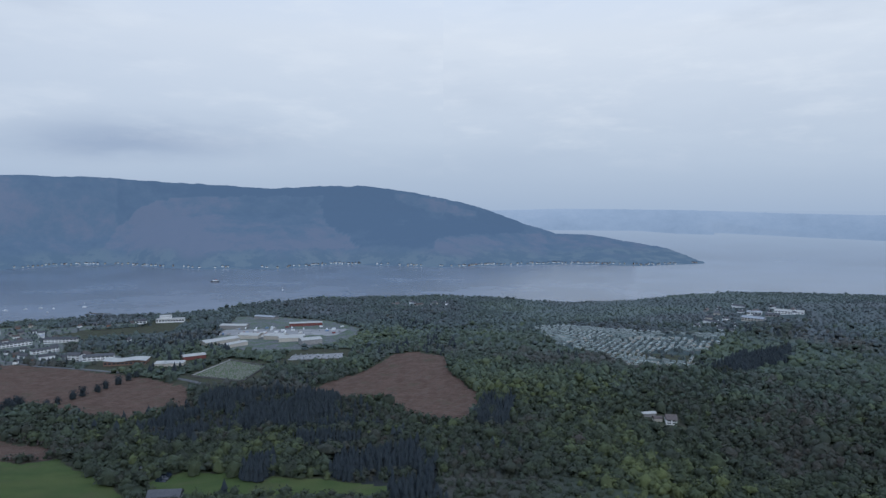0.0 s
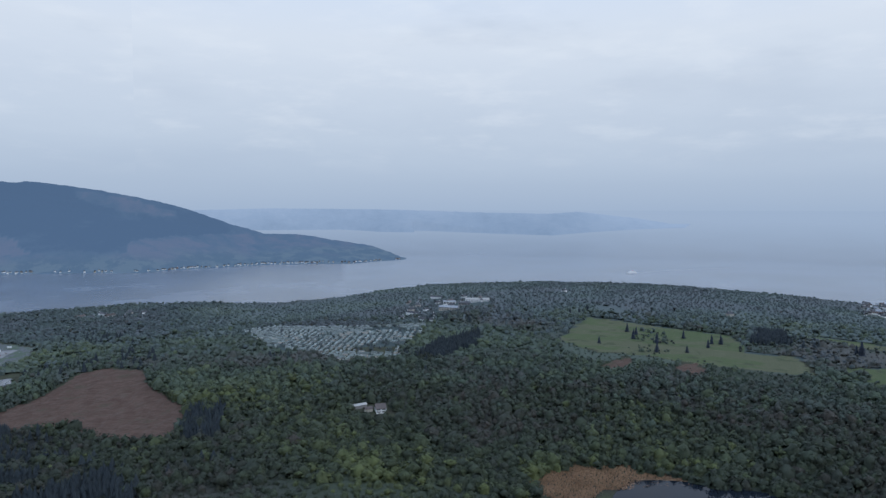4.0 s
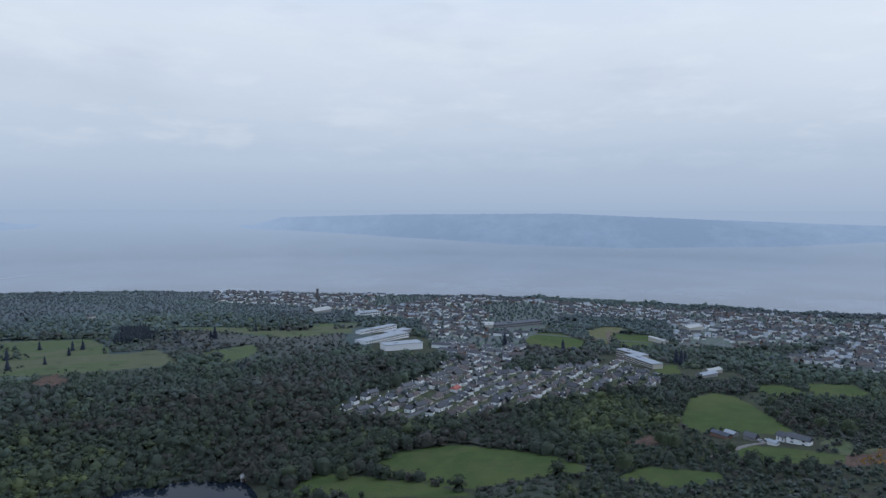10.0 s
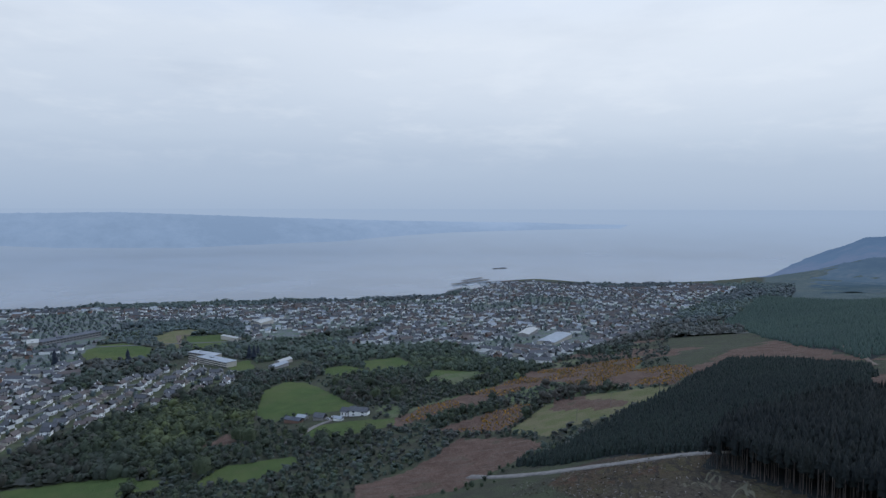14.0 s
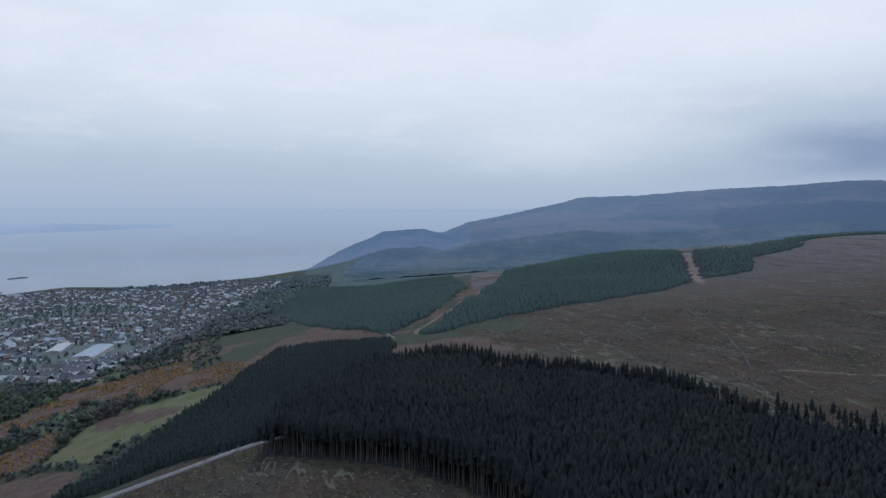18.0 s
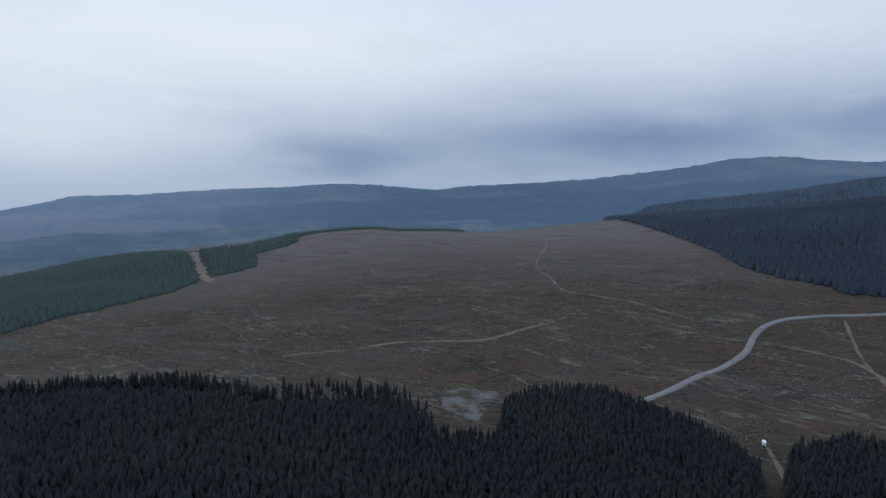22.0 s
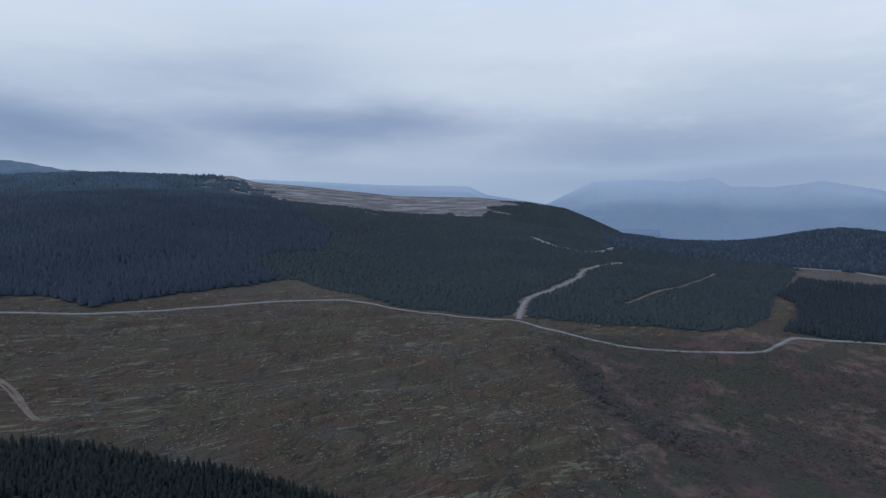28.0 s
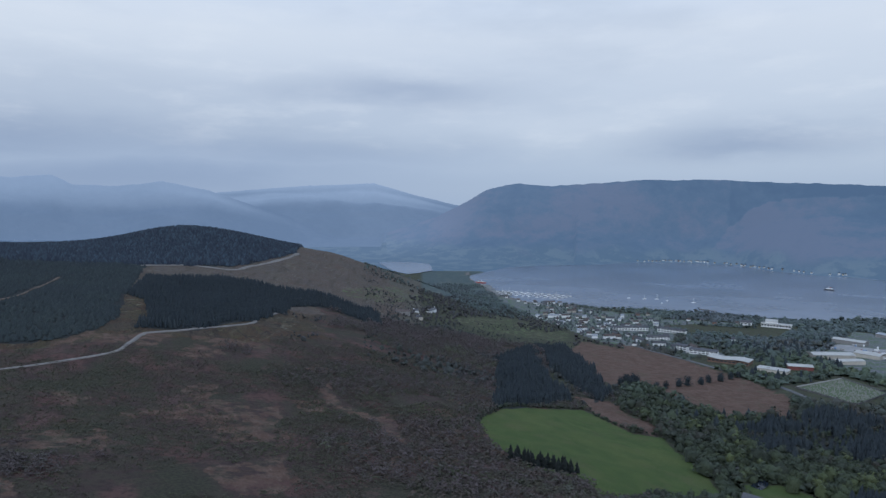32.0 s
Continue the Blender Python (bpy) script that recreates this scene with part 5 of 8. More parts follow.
x, y, b, r = x[keep], y[keep], b[keep], r[keep]
old = b + 4 * wobble(x, y, 120, 5) < 246
at = np.stack([x, y], 1)
h = np.where(old, rng.uniform(6.5, 9.5, len(x)), rng.uniform(3.2, 4.8, len(x)))
tint = np.clip(0.4 + 0.4 * wobble(x, y, 60, 6) + rng.normal(0, 0.15, len(x)), 0, 1)
# tint climbs with range, so haze is painted into the needles
plant("hill_spruce_forest", "old dark spruce forest on the western hill", "forest", at[old], h[old], TINY_SPRUCE, HAZED_NEEDLE, np.clip(0.5 * tint[old] + 0.7 * smooth(750, 2050, r[old] + 8 * (232 - b[old])), 0, 1), (1.2, 1.6))
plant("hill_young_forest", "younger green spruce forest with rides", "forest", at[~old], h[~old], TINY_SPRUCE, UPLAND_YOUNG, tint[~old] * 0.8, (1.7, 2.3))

# spruce stands of the lowland and the cone-shaped hill
x, y, b, r, rng = scatter(270, 62, 380, 1300, 3.8, 5)
stand = in_zone("dark_spruce", x, y, 9)
gap = (rough(x, y, 45, 71, 2) < -0.1) & (x > -300)
fill = stand & gap & (rng.uniform(0, 1, len(x)) < 0.42)
plant("stand_birches", "birch and willow filling the gaps of the spruce stands", "woodland", np.stack([x[fill], y[fill]], 1), rng.uniform(3, 7, int(fill.sum())), MID_BROAD, LEAF, rng.uniform(0.1, 0.6, int(fill.sum())), (1.0, 1.5))
keep = stand & (~gap | (rng.uniform(0, 1, len(x)) < 0.06))
x, y = x[keep], y[keep]
plant("lowland_spruce_stand", "dark spruce stand among fields", "forest", np.stack([x, y], 1), (rng.uniform(8, 13.5, len(x)) + 2.5 * wobble(x, y, 25, 9)) * np.where(x < -590, 0.62, 1), STAND_SPRUCE, STAND_NEEDLE, rng.uniform(0, 0.8, len(x)), (0.8, 1.2))
x, y, b, r, rng = scatter(272, 299, 1120, 1800, 6.2, 6)
keep = (r > np.interp(b, (272, 280, 286.8, 290.6, 293, 296.4, 298.3, 299), (1150, 1130, 1165, 1195, 1215, 1345, 1455, 1700)) + 14 * wobble(x, y, 40, 2))
x, y = x[keep], y[keep]
plant("cone_hill_forest", "dark forest capping the rounded hill", "forest", np.stack([x, y], 1), rng.uniform(6, 9, len(x)), TINY_SPRUCE, HAZED_NEEDLE, rng.uniform(0, 0.8, len(x)), (1.3, 1.8))

def wood_tone(x, y, b, r):
    return np.clip(0.30 + 0.40 * rough(x, y, 150, 21, 3), 0, 0.8)


understorey("wood_undergrowth", "dark undergrowth and lower branches of the mixed woodland", -34, 128.1, steps(330, 905, 0.008, 3, 6), 0.5,
            lambda x, y, b, r: ~open_ground(x, y) & ((r > np.where(b < 60, 505, 455)) | (b < 33) | (b > 79)) & ~((b > 86) & (b < 131)), lambda x, y, b, r: (2.2 + 1.2 * wobble(x, y, 55, 19)) * np.where(in_zone("golf", x * 1.08, y * 1.08), 0.5, 1), LEAF, wood_tone)
understorey("shoreward_undergrowth", "hazed grey-green undergrowth of the shoreward woods", -63, 140, steps(900, 2150, 0.009, 5, 14), 0.4,
            lambda x, y, b, r: ~open_ground(x, y) & on_land(b, r, 20) & ((b < 140) | (b > 326)) & (r > 1180), lambda x, y, b, r: (1.8 + 1.0 * wobble(x, y, 60, 19)) * np.where(in_zone("golf", x * 1.08, y * 1.08), 0.4, 1) * (1 - 0.4 * smooth(1250, 1450, r) * smooth(2, 9, b) * smooth(80, 70, b)), HAZED_LEAF, wood_tone)
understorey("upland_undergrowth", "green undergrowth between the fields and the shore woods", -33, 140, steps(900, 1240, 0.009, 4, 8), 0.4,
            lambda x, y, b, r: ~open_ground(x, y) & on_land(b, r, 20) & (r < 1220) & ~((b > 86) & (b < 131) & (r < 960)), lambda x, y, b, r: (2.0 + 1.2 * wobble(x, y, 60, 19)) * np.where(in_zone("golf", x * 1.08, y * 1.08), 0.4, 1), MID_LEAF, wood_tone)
# broadleaf woods of the lowland
x, y, b, r, rng = scatter(326, 128, 330, 900, 7.2, 7)
keep = ~open_ground(x, y) & ((r > np.where(b < 60, 505, 455)) | (b < 33) | (b > 79)) & (rough(x, y, 90, 14, 2) > -1.3) & ~((b > 96) & (b < 129) & (rough(x, y, 55, 83, 3) < -0.45))
x, y, b, r = x[keep], y[keep], b[keep], r[keep]
kind = np.clip(0.40 + 0.42 * rough(x, y, 150, 21, 3) + 0.06 * ((b < 40) | (b > 345)) - 0.16 * ((b > 322) & (b < 352)) + 0.3 * (rough(x, y, 50, 44, 2) > 0.7) + 0.35 * (rng.uniform(0, 1, len(x)) < 0.06) + rng.normal(0, 0.15, len(x)), 0, 1)
h = (rng.uniform(5.5, 11.5, len(x)) + 3.0 * wobble(x, y, 55, 19) + 5.0 * (rng.uniform(0, 1, len(x)) < 0.12)) * np.where(in_zone("golf", x * 1.08, y * 1.08), 0.55, 1) * np.where((b < 128) & (b > 92), 0.62, np.where((b < 128) & (b > 78), 0.8, 1.0)) * np.where(r < 470, 0.6, 1)
near = r < 600
at = np.stack([x, y], 1)
plant("broadleaf_wood", "mixed spring woodland, dull green with brighter crowns", "woodland", at[near], h[near], NEAR_BROAD, LEAF, kind[near], (1.05, 1.45))
back = ~near & (r + 60 * wobble(x, y, 60, 5) + rng.normal(0, 40, len(x)) > 760)
mid_wood = ~near & ~back
plant("middle_broadleaf_wood", "mixed spring woodland climbing from the small loch", "woodland", at[mid_wood], h[mid_wood], MID_BROAD, LEAF, kind[mid_wood] * 0.95, (1.1, 1.5))
# crowns farther back get the foliage with haze in its tone
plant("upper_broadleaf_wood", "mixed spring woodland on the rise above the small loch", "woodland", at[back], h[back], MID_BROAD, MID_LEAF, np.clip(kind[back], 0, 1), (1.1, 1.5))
x, y, b, r, rng = scatter(297, 140, 680, 2150, 10.2, 8)
keep = (~open_ground(x, y) | in_zone("golf", x, y) & (rough(x, y, 60, 61, 2) > np.where(b > 280, 0.15, 0.5))) & on_land(b, r) & ((r > 900) | (b > 280) & (b < 326)) & (rough(x, y, 140, 14, 2) > np.where((b > 280) & (b < 326), np.where(b < 304, 0.7, -0.5), -1.1))
x, y, b, r = x[keep], y[keep], b[keep], r[keep]
kind = np.clip(0.36 + 0.42 * rough(x, y, 150, 21, 3) + rng.normal(0, 0.16, len(x)), 0, 0.95)
west = (b > 280) & (b < 326)
h = (rng.uniform(4, 9.5, len(x)) + 2.2 * wobble(x, y, 60, 19)) * np.where(west, 0.7, 1 - 0.4 * smooth(1250, 1450, r) * smooth(2, 9, b) * smooth(80, 70, b)) * np.where(rng.uniform(0, 1, len(x)) < 0.06, 1.5, 1.0)
west_low = west & (b < 306)
h = np.where(west_low, h * 0.7, h) * np.where(in_zone("golf", x * 1.08, y * 1.08), 0.5, 1)
# dull: trees far enough off to take the hazed foliage colours
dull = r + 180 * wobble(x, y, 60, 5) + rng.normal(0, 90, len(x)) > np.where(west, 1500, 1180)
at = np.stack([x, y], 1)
plant("shoreward_wood", "hazed grey-green mixed woodland towards the shore", "woodland", at[dull], h[dull], FAR_BROAD, HAZED_LEAF, kind[dull], (1.3, 1.8))
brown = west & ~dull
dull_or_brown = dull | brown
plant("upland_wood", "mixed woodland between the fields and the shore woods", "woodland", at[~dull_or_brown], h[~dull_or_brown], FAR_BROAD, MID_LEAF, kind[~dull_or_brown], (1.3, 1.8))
plant("slope_wood", "brown-green birch wood below the rounded hill", "woodland", at[brown], h[brown], FAR_BROAD, SLOPE_LEAF, np.clip(kind[brown] * 0.9, 0, 1), (1.2, 1.7))
# dark conifers among the broadleaf trees
x, y, b, r, rng = scatter(326, 60, 430, 1350, 22, 41)
keep = ~open_ground(x, y) & on_land(b, r) & (rough(x, y, 110, 71, 2) > np.where(b > 180, 0.35, 0.75)) & ((r > 505) | (b > 180))
x, y = x[keep], y[keep]
plant("wood_conifers", "dark conifers standing among the broadleaf trees", "woodland", np.stack([x, y], 1), rng.uniform(9, 15, len(x)), SMALL_SPRUCE, STAND_NEEDLE, rng.uniform(0, 1, len(x)), (0.8, 1.2))
# garden and street trees among the houses
x, y, b, r, rng = scatter(318, 142, 560, 2350, 14, 9)
keep = (in_zone("town", x, y) | in_zone("village", x, y)) & on_land(b, r, 30) & ((rough(x, y, 170, 44, 2) < -0.36) | (rough(x, y, 60, 46, 2) > 0.1) & (rng.uniform(0, 1, len(x)) < 0.75) | (rng.uniform(0, 1, len(x)) < np.where(in_zone("village", x, y), 0.5, 0.22)))
keep |= in_zone("estate", x, y) & (rng.uniform(0, 1, len(x)) < 0.4)
keep |= in_zone("caravans", x, y) & ((rough(x, y, 45, 61, 2) < -0.45) | (rng.uniform(0, 1, len(x)) < 0.3))
for cx, cy, cr in CLEARINGS:
    keep &= np.hypot(x - cx, y - cy) > cr
keep &= ~in_zone("grass", x, y) & ~in_zone("pale", x, y)
x, y = x[keep], y[keep]
plant("garden_trees", "garden trees and hedges among the houses", "trees", np.stack([x, y], 1), rng.uniform(3.5, 8, len(x)), FAR_BROAD, HAZED_LEAF, rng.uniform(0.0, 0.7, len(x)), (0.9, 1.4))
# scrub on the north-western slope: bushes and birches in patches
def scrub_tone(x, y):
    return np.clip(0.40 + 0.30 * rough(x, y, 85, 33, 3) + 0.2 * wobble(x, y, 17, 36), 0, 0.85)


def scrub_free(x, y, b, r):
    return ~open_ground(x, y) & (b > SCRUB_EDGE(r) + 1) & (rough(x, y, 60, 12, 3) < 0.42)


x, y, b, r, rng = scatter(266, 328, 200, 720, 4.4, 10)
keep = scrub_free(x, y, b, r) & (rng.uniform(0, 1, len(x)) < np.interp(b, (266, 272, 290, 300, 328), (0.4, 0.45, 0.55, 0.9, 0.9)) * np.where((r > 560) & (b < 296), 0.0, 1)) & (b > SCRUB_EDGE(r) - 1)
x, y, b, r = x[keep], y[keep], b[keep], r[keep]
plant("hillside_scrub", "brown-green birch and willow scrub on the slope", "scrub", np.stack([x, y], 1), rng.uniform(0.7, 2.0, len(x)) * np.interp(b, (266, 286, 300, 312), (0.7, 0.8, 1.5, 2.2)), LOW_AIRY, SCRUB, np.clip(scrub_tone(x, y) + rng.normal(0, 0.12, len(x)), 0, 1), (1.1, 1.7))
x, y, b, r, rng = scatter(266, 312, 215, 590, 3.1, 23)
keep = ~open_ground(x, y) & (b > SCRUB_EDGE(r)) & (rough(x, y, 60, 12, 3) < 0.5) & (rng.uniform(0, 1, len(x)) < 0.8)
x, y = x[keep], y[keep]
LOW_TUFT = [broad_tree(RNG, 2, 5, wide=0.5, clear=0.0, stem=False, sides=0, leaf=0.24) for k in range(6)]
plant("heather_scrub", "low heather, bramble and sapling scrub on the slope", "scrub", np.stack([x, y], 1), rng.uniform(0.5, 1.3, len(x)), LOW_TUFT, SCRUB, np.clip(scrub_tone(x, y) + 0.12 + rng.normal(0, 0.12, len(x)), 0, 1), (1.2, 2.4))
x, y, b, r, rng = scatter(292, 329, 320, 1040, 6.6, 13)
keep = ~open_ground(x, y) & ((r < 760) | (b > 301) & (b < 320)) & (rough(x, y, 80, 17, 3) > np.interp(b, (294, 304, 312, 329), (0.6, 0.0, -0.5, -0.9)))
x, y, b, r = x[keep], y[keep], b[keep], r[keep]
plant("slope_birches", "bare brown birches and greening willows on the slope", "woodland", np.stack([x, y], 1), rng.uniform(2.8, 5.6, len(x)) * np.interp(r, (700, 900), (1, 1.5)), AIRY, TWIG, np.clip(0.36 + 0.34 * rough(x, y, 70, 34, 2) + rng.normal(0, 0.24, len(x)), 0, 1), (1.0, 1.5))
x, y, b, r, rng = scatter(86, 140, 300, 720, 3.2, 12)
keep = in_zone("gorse", x, y, 7) & (rough(x, y, 26, 15, 2) > -0.25)
x, y = x[keep], y[keep]
plant("gorse", "gorse bushes in orange-yellow bloom on the slope", "gorse", np.stack([x, y], 1), rng.uniform(0.6, 1.5, len(x)), BUSH, GORSE, rng.uniform(0.1, 1, len(x)), (0.9, 1.6))
# bushes on the open pasture
x, y, b, r, rng = scatter(88, 131, 380, 980, 6.4, 17)
keep = ~open_ground(x, y) & (rng.uniform(0, 1, len(x)) < np.interp(r, (500, 700), (0.85, 0.4)))
x, y = x[keep], y[keep]
plant("pasture_bushes", "low thorn bushes and saplings dotted over the pasture", "scrub", np.stack([x, y], 1), rng.uniform(1.6, 4.6, len(x)), BUSH, MID_LEAF, np.clip(0.30 + 0.3 * rough(x, y, 60, 21, 2) + rng.normal(0, 0.15, len(x)), 0, 0.9), (1.1, 1.7))
# bushes crowding the gully between moor and scrub
RG = np.random.default_rng(19)
gully = np.array(((-515, -22), (-487, -9), (-467, 1), (-435, 10), (-405, 17), (-380, 31), (-353, 42), (-335, 54)), float)
s = 7 * RG.uniform(0, 0.999, 520) ** 0.8
line = gully[s.astype(int)] + (gully[np.minimum(s.astype(int) + 1, 7)] - gully[s.astype(int)]) * (s % 1)[:, None] + RG.normal(0, 1, (520, 2)) * (2.5 + 1.1 * s)[:, None]
plant("gully_bushes", "bare grey-brown willow bushes crowding the gully", "scrub", line, RG.uniform(1.6, 3.6, 520), AIRY, TWIG, RG.uniform(0, 0.8, 520) ** 1.5, (1.1, 1.7))

# ---------- forest tracks ----------
def smooth_line(points, gap):
    """Points every gap metres along a rounded line through the given ones."""
    p = np.array(points, float)
    p = np.concatenate([[2 * p[0] - p[1]], p, [2 * p[-1] - p[-2]]])
    out = []
    for k in range(1, len(p) - 2):
        n = max(2, int(np.hypot(*(p[k + 1] - p[k])) / gap))
        s = (np.arange(n) / n)[:, None]
        out.append(0.5 * (2 * p[k] + (p[k + 1] - p[k - 1]) * s + (2 * p[k - 1] - 5 * p[k] + 4 * p[k + 1] - p[k + 2]) * s ** 2 + (3 * p[k] - p[k - 1] - 3 * p[k + 1] + p[k + 2]) * s ** 3))
    return np.concatenate(out + [p[-2:-1]])


def ribbon(name, label, points, width, material, lift=0.45, fray=0.25, category="track"):
    """A band of made ground that follows the land."""
    line = smooth_line(points, 5.0)
    way = np.gradient(line, axis=0)
    side = np.stack([-way[:, 1], way[:, 0]], 1) / np.hypot(way[:, 0], way[:, 1])[:, None]
    w = width * (1 + fray * wobble(line[:, 0], line[:, 1], 9, 3) * 0.6)
    across_line = np.array([-0.62, -0.5, -0.17, 0.17, 0.5, 0.62])
    drop = np.array([-1.2, 0, 0.1, 0.1, 0, -1.2])
    xy = line[:, None] + side[:, None] * (across_line[None, :, None] * w[:, None, None])
    z = ground(xy[:, :, 0], xy[:, :, 1]) + lift + drop
    co = np.concatenate([xy, z[:, :, None]], 2).reshape(-1, 3)
    i = np.arange((len(line) - 1) * 5)
    i = i // 5 * 6 + i % 5
    ob = new(name, big_mesh(name, co, np.stack([i, i + 6, i + 7, i + 1], 1), material, None, True, True))
    return tagged(ob, label, category, kind="structure")


EARTH = plain("bare_earth", (0.105, 0.075, 0.057), (0.158, 0.119, 0.091), 0.16, 0.95)
ribbon("track_south", "pale gravel forest track beside the young spruce", ((330, -150), (291, -167), (272, -178), (250, -190), (236, -203), (218, -216), (206, -228)), 5.0, GRAVEL)
ribbon("track_moor", "pale gravel forest track curving over the felled moor", ((-150, -312), (-184, -332), (-212, -347), (-247, -367), (-270, -384), (-292, -407), (-310, -420), (-330, -425), (-353, -424), (-381, -421), (-417, -421)), 3.9, GRAVEL)
ribbon("track_hill", "gravel track along the foot of the hill forest", ((-417, -421), (-436, -403), (-470, -374), (-510, -340), (-550, -310), (-592, -271), (-611, -229), (-608, -185), (-594, -130), (-592, -82), (-596, -54), (-570, -20), (-548, 12), (-538, 47), (-541, 89), (-551, 137), (-574, 157), (-600, 174)), 3.1, GRAVEL)
ribbon("track_north", "gravel track running on below the rounded hill", ((-600, 174), (-612, 190), (-627, 255), (-654, 297), (-704, 334), (-767, 387)), 3.6, GRAVEL)
ribbon("track_forest", "gravel track climbing into the green forest", ((-602, -53), (-640, -54), (-680, -51), (-746, -24), (-818, -2), (-877, 5), (-930, 32), (-984, 60)), 4.6, GRAVEL)
VERGE = plain("bracken_verge", (0.085, 0.056, 0.044), (0.150, 0.115, 0.092), 0.12, 0.95)
ribbon("verge_forest", "brown bracken verge beside the track into the forest", ((-612, -54), (-640, -54), (-680, -51), (-746, -24), (-818, -2), (-877, 5), (-930, 32), (-984, 60)), 13, VERGE, 0.12, 1.2, "verge")
ribbon("track_block", "gravel track behind the spruce block", ((40, -336), (28, -331), (14, -322), (2, -312)), 3.4, GRAVEL)
ribbon("track_ride", "pale track along the ride between plantations", ((300, -470), (311, -487), (322, -532), (339, -604), (383, -745), (454, -925)), 3.2, EARTH)
ribbon("track_gate", "short pale track at the corner of the plantation", ((420, -535), (395, -523), (350, -490), (310, -451)), 3.0, EARTH)
ribbon("scar_moor", "bare stony line down the felled dome", ((-391, -1006), (-333, -938), (-288, -831), (-235, -707), (-223, -627), (-209, -551), (-227, -520), (-251, -477), (-272, -440), (-287, -416)), 1.9, EARTH, 0.1, 2.2, "bare earth")
ribbon("scar_bank", "bare reddish bank beside the track", ((-300, -385), (-314, -364), (-320, -347), (-312, -312), (-287, -275), (-281, -262)), 2.4, EARTH, 0.05, 1.2, "bare earth")
ribbon("scar_ride", "bare earth ride through the spruce", ((128, -818), (143, -870), (160, -940), (178, -1010), (196, -1088)), 10, EARTH, 0.4, 1.3, "bare earth")
ribbon("ride_lower", "bare earth ride winding through the young forest", ((-953, 180), (-880, 150), (-808, 118), (-731, 70), (-692, 47)), 2.0, EARTH, 0.9, 1.5, "bare earth")
ribbon("ride_upper", "pale stony ride below the upper forest", ((-1200, -85), (-1106, -45), (-1061, 19), (-1120, 45), (-1200, 70), (-1322, 92)), 9.0, GRAVEL, 1.2, 0.9, "track")
ribbon("ride_cone", "pale track along the foot of the forest on the rounded hill", ((-1100, 320), (-1119, 405), (-1096, 463), (-1135, 520), (-1171, 576), (-1225, 640), (-1275, 691)), 6.0, GRAVEL, 1.0, 0.8, "track")
DRY_GRASS = plain("bleached_grass", (0.098, 0.086, 0.046), (0.140, 0.118, 0.068), 0.2, 0.95)
ribbon("scar_dry_grass", "band of bleached grass along the foot of the dome", ((24, -425), (-10, -427), (-44, -441), (-75, -439), (-109, -434), (-147, -452), (-180, -472)), 2.6, DRY_GRASS, -0.05, 3.0, "dry grass")
PEAT = plain("wet_peat", (0.026, 0.022, 0.019), (0.042, 0.035, 0.028), 0.3, 0.8)
for n, pts in enumerate((((-379, -290), (-347, -292), (-325, -271), (-296, -240), (-295, -208), (-284, -190)), ((-20, -590), (-44, -584), (-111, -563), (-182, -548)), ((115, -645), (90, -570), (61, -508), (37, -420)), ((-60, -500), (-130, -486), (-200, -492), (-250, -470)),
                         ((-120, -640), (-60, -655), (20, -690), (70, -740)), ((-330, -470), (-300, -520), (-285, -600), (-300, -680)))):
    ribbon("drain_%d" % (n + 1), "dark peaty drain across the felled moor", pts, 1.5, PEAT, 0.1, 1.4, "drain")
ribbon("scar_gully", "eroded gravel gully below the track", ((-367, -412), (-350, -386), (-326, -349), (-306, -307), (-280, -266)), 1.6, EARTH, 0.15, 1.4, "bare earth")
ribbon("scar_spruce_gap", "muddy track running down the gap in the spruce", ((-199, -266), (-190, -246), (-179, -225), (-161, -201)), 2.4, EARTH, 0.15, 0.8, "bare earth")

# ---------- buildings ----------
WHITE_WALL = plain("white_render", (0.80, 0.80, 0.79), (0.87, 0.87, 0.86), 0.4, 0.85, shade=0.14)
CREAM_WALL = plain("cream_render", (0.50, 0.46, 0.40), (0.60, 0.56, 0.49), 0.4, 0.85, shade=0.4)
GREY_WALL = plain("grey_harling", (0.30, 0.29, 0.28), (0.38, 0.37, 0.36), 0.4, 0.9, shade=0.4)
BRICK_WALL = plain("brown_brick", (0.22, 0.13, 0.10), (0.28, 0.18, 0.14), 0.5, 0.9, shade=0.3)
SLATE = plain("grey_slate", (0.088, 0.090, 0.098), (0.125, 0.127, 0.136), 0.7, 0.75, shade=0.45, bump=0.05)
TILE = plain("brown_roof_tile", (0.110, 0.090, 0.083), (0.148, 0.122, 0.112), 0.7, 0.85, shade=0.4, bump=0.05)
RED_TILE = plain("red_roof_tile", (0.36, 0.11, 0.085), (0.44, 0.15, 0.115), 0.7, 0.85, bump=0.05)
PALE_ROOF = plain("pale_sheet_roof", (0.335, 0.33, 0.305), (0.43, 0.42, 0.39), 0.15, 0.6)
GREY_ROOF = plain("grey_felt_roof", (0.26, 0.28, 0.30), (0.34, 0.36, 0.38), 0.15, 0.75)
LIGHT_ROOF = plain("light_membrane_roof", (0.27, 0.285, 0.30), (0.36, 0.375, 0.39), 0.15, 0.7)
DARK_ROOF = plain("dark_flat_roof", (0.06, 0.065, 0.08), (0.10, 0.105, 0.12), 0.15, 0.7)
BLUE_ROOF = plain("blue_sheet_roof", (0.14, 0.22, 0.34), (0.20, 0.29, 0.42), 0.2, 0.6)
RED_SHEET = plain("red_sheet_wall", (0.17, 0.06, 0.055), (0.22, 0.08, 0.07), 0.2, 0.7)
PANE = plain("window_glass", (0.035, 0.045, 0.055), (0.06, 0.07, 0.08), 0.4, 0.12, spec=0.6)
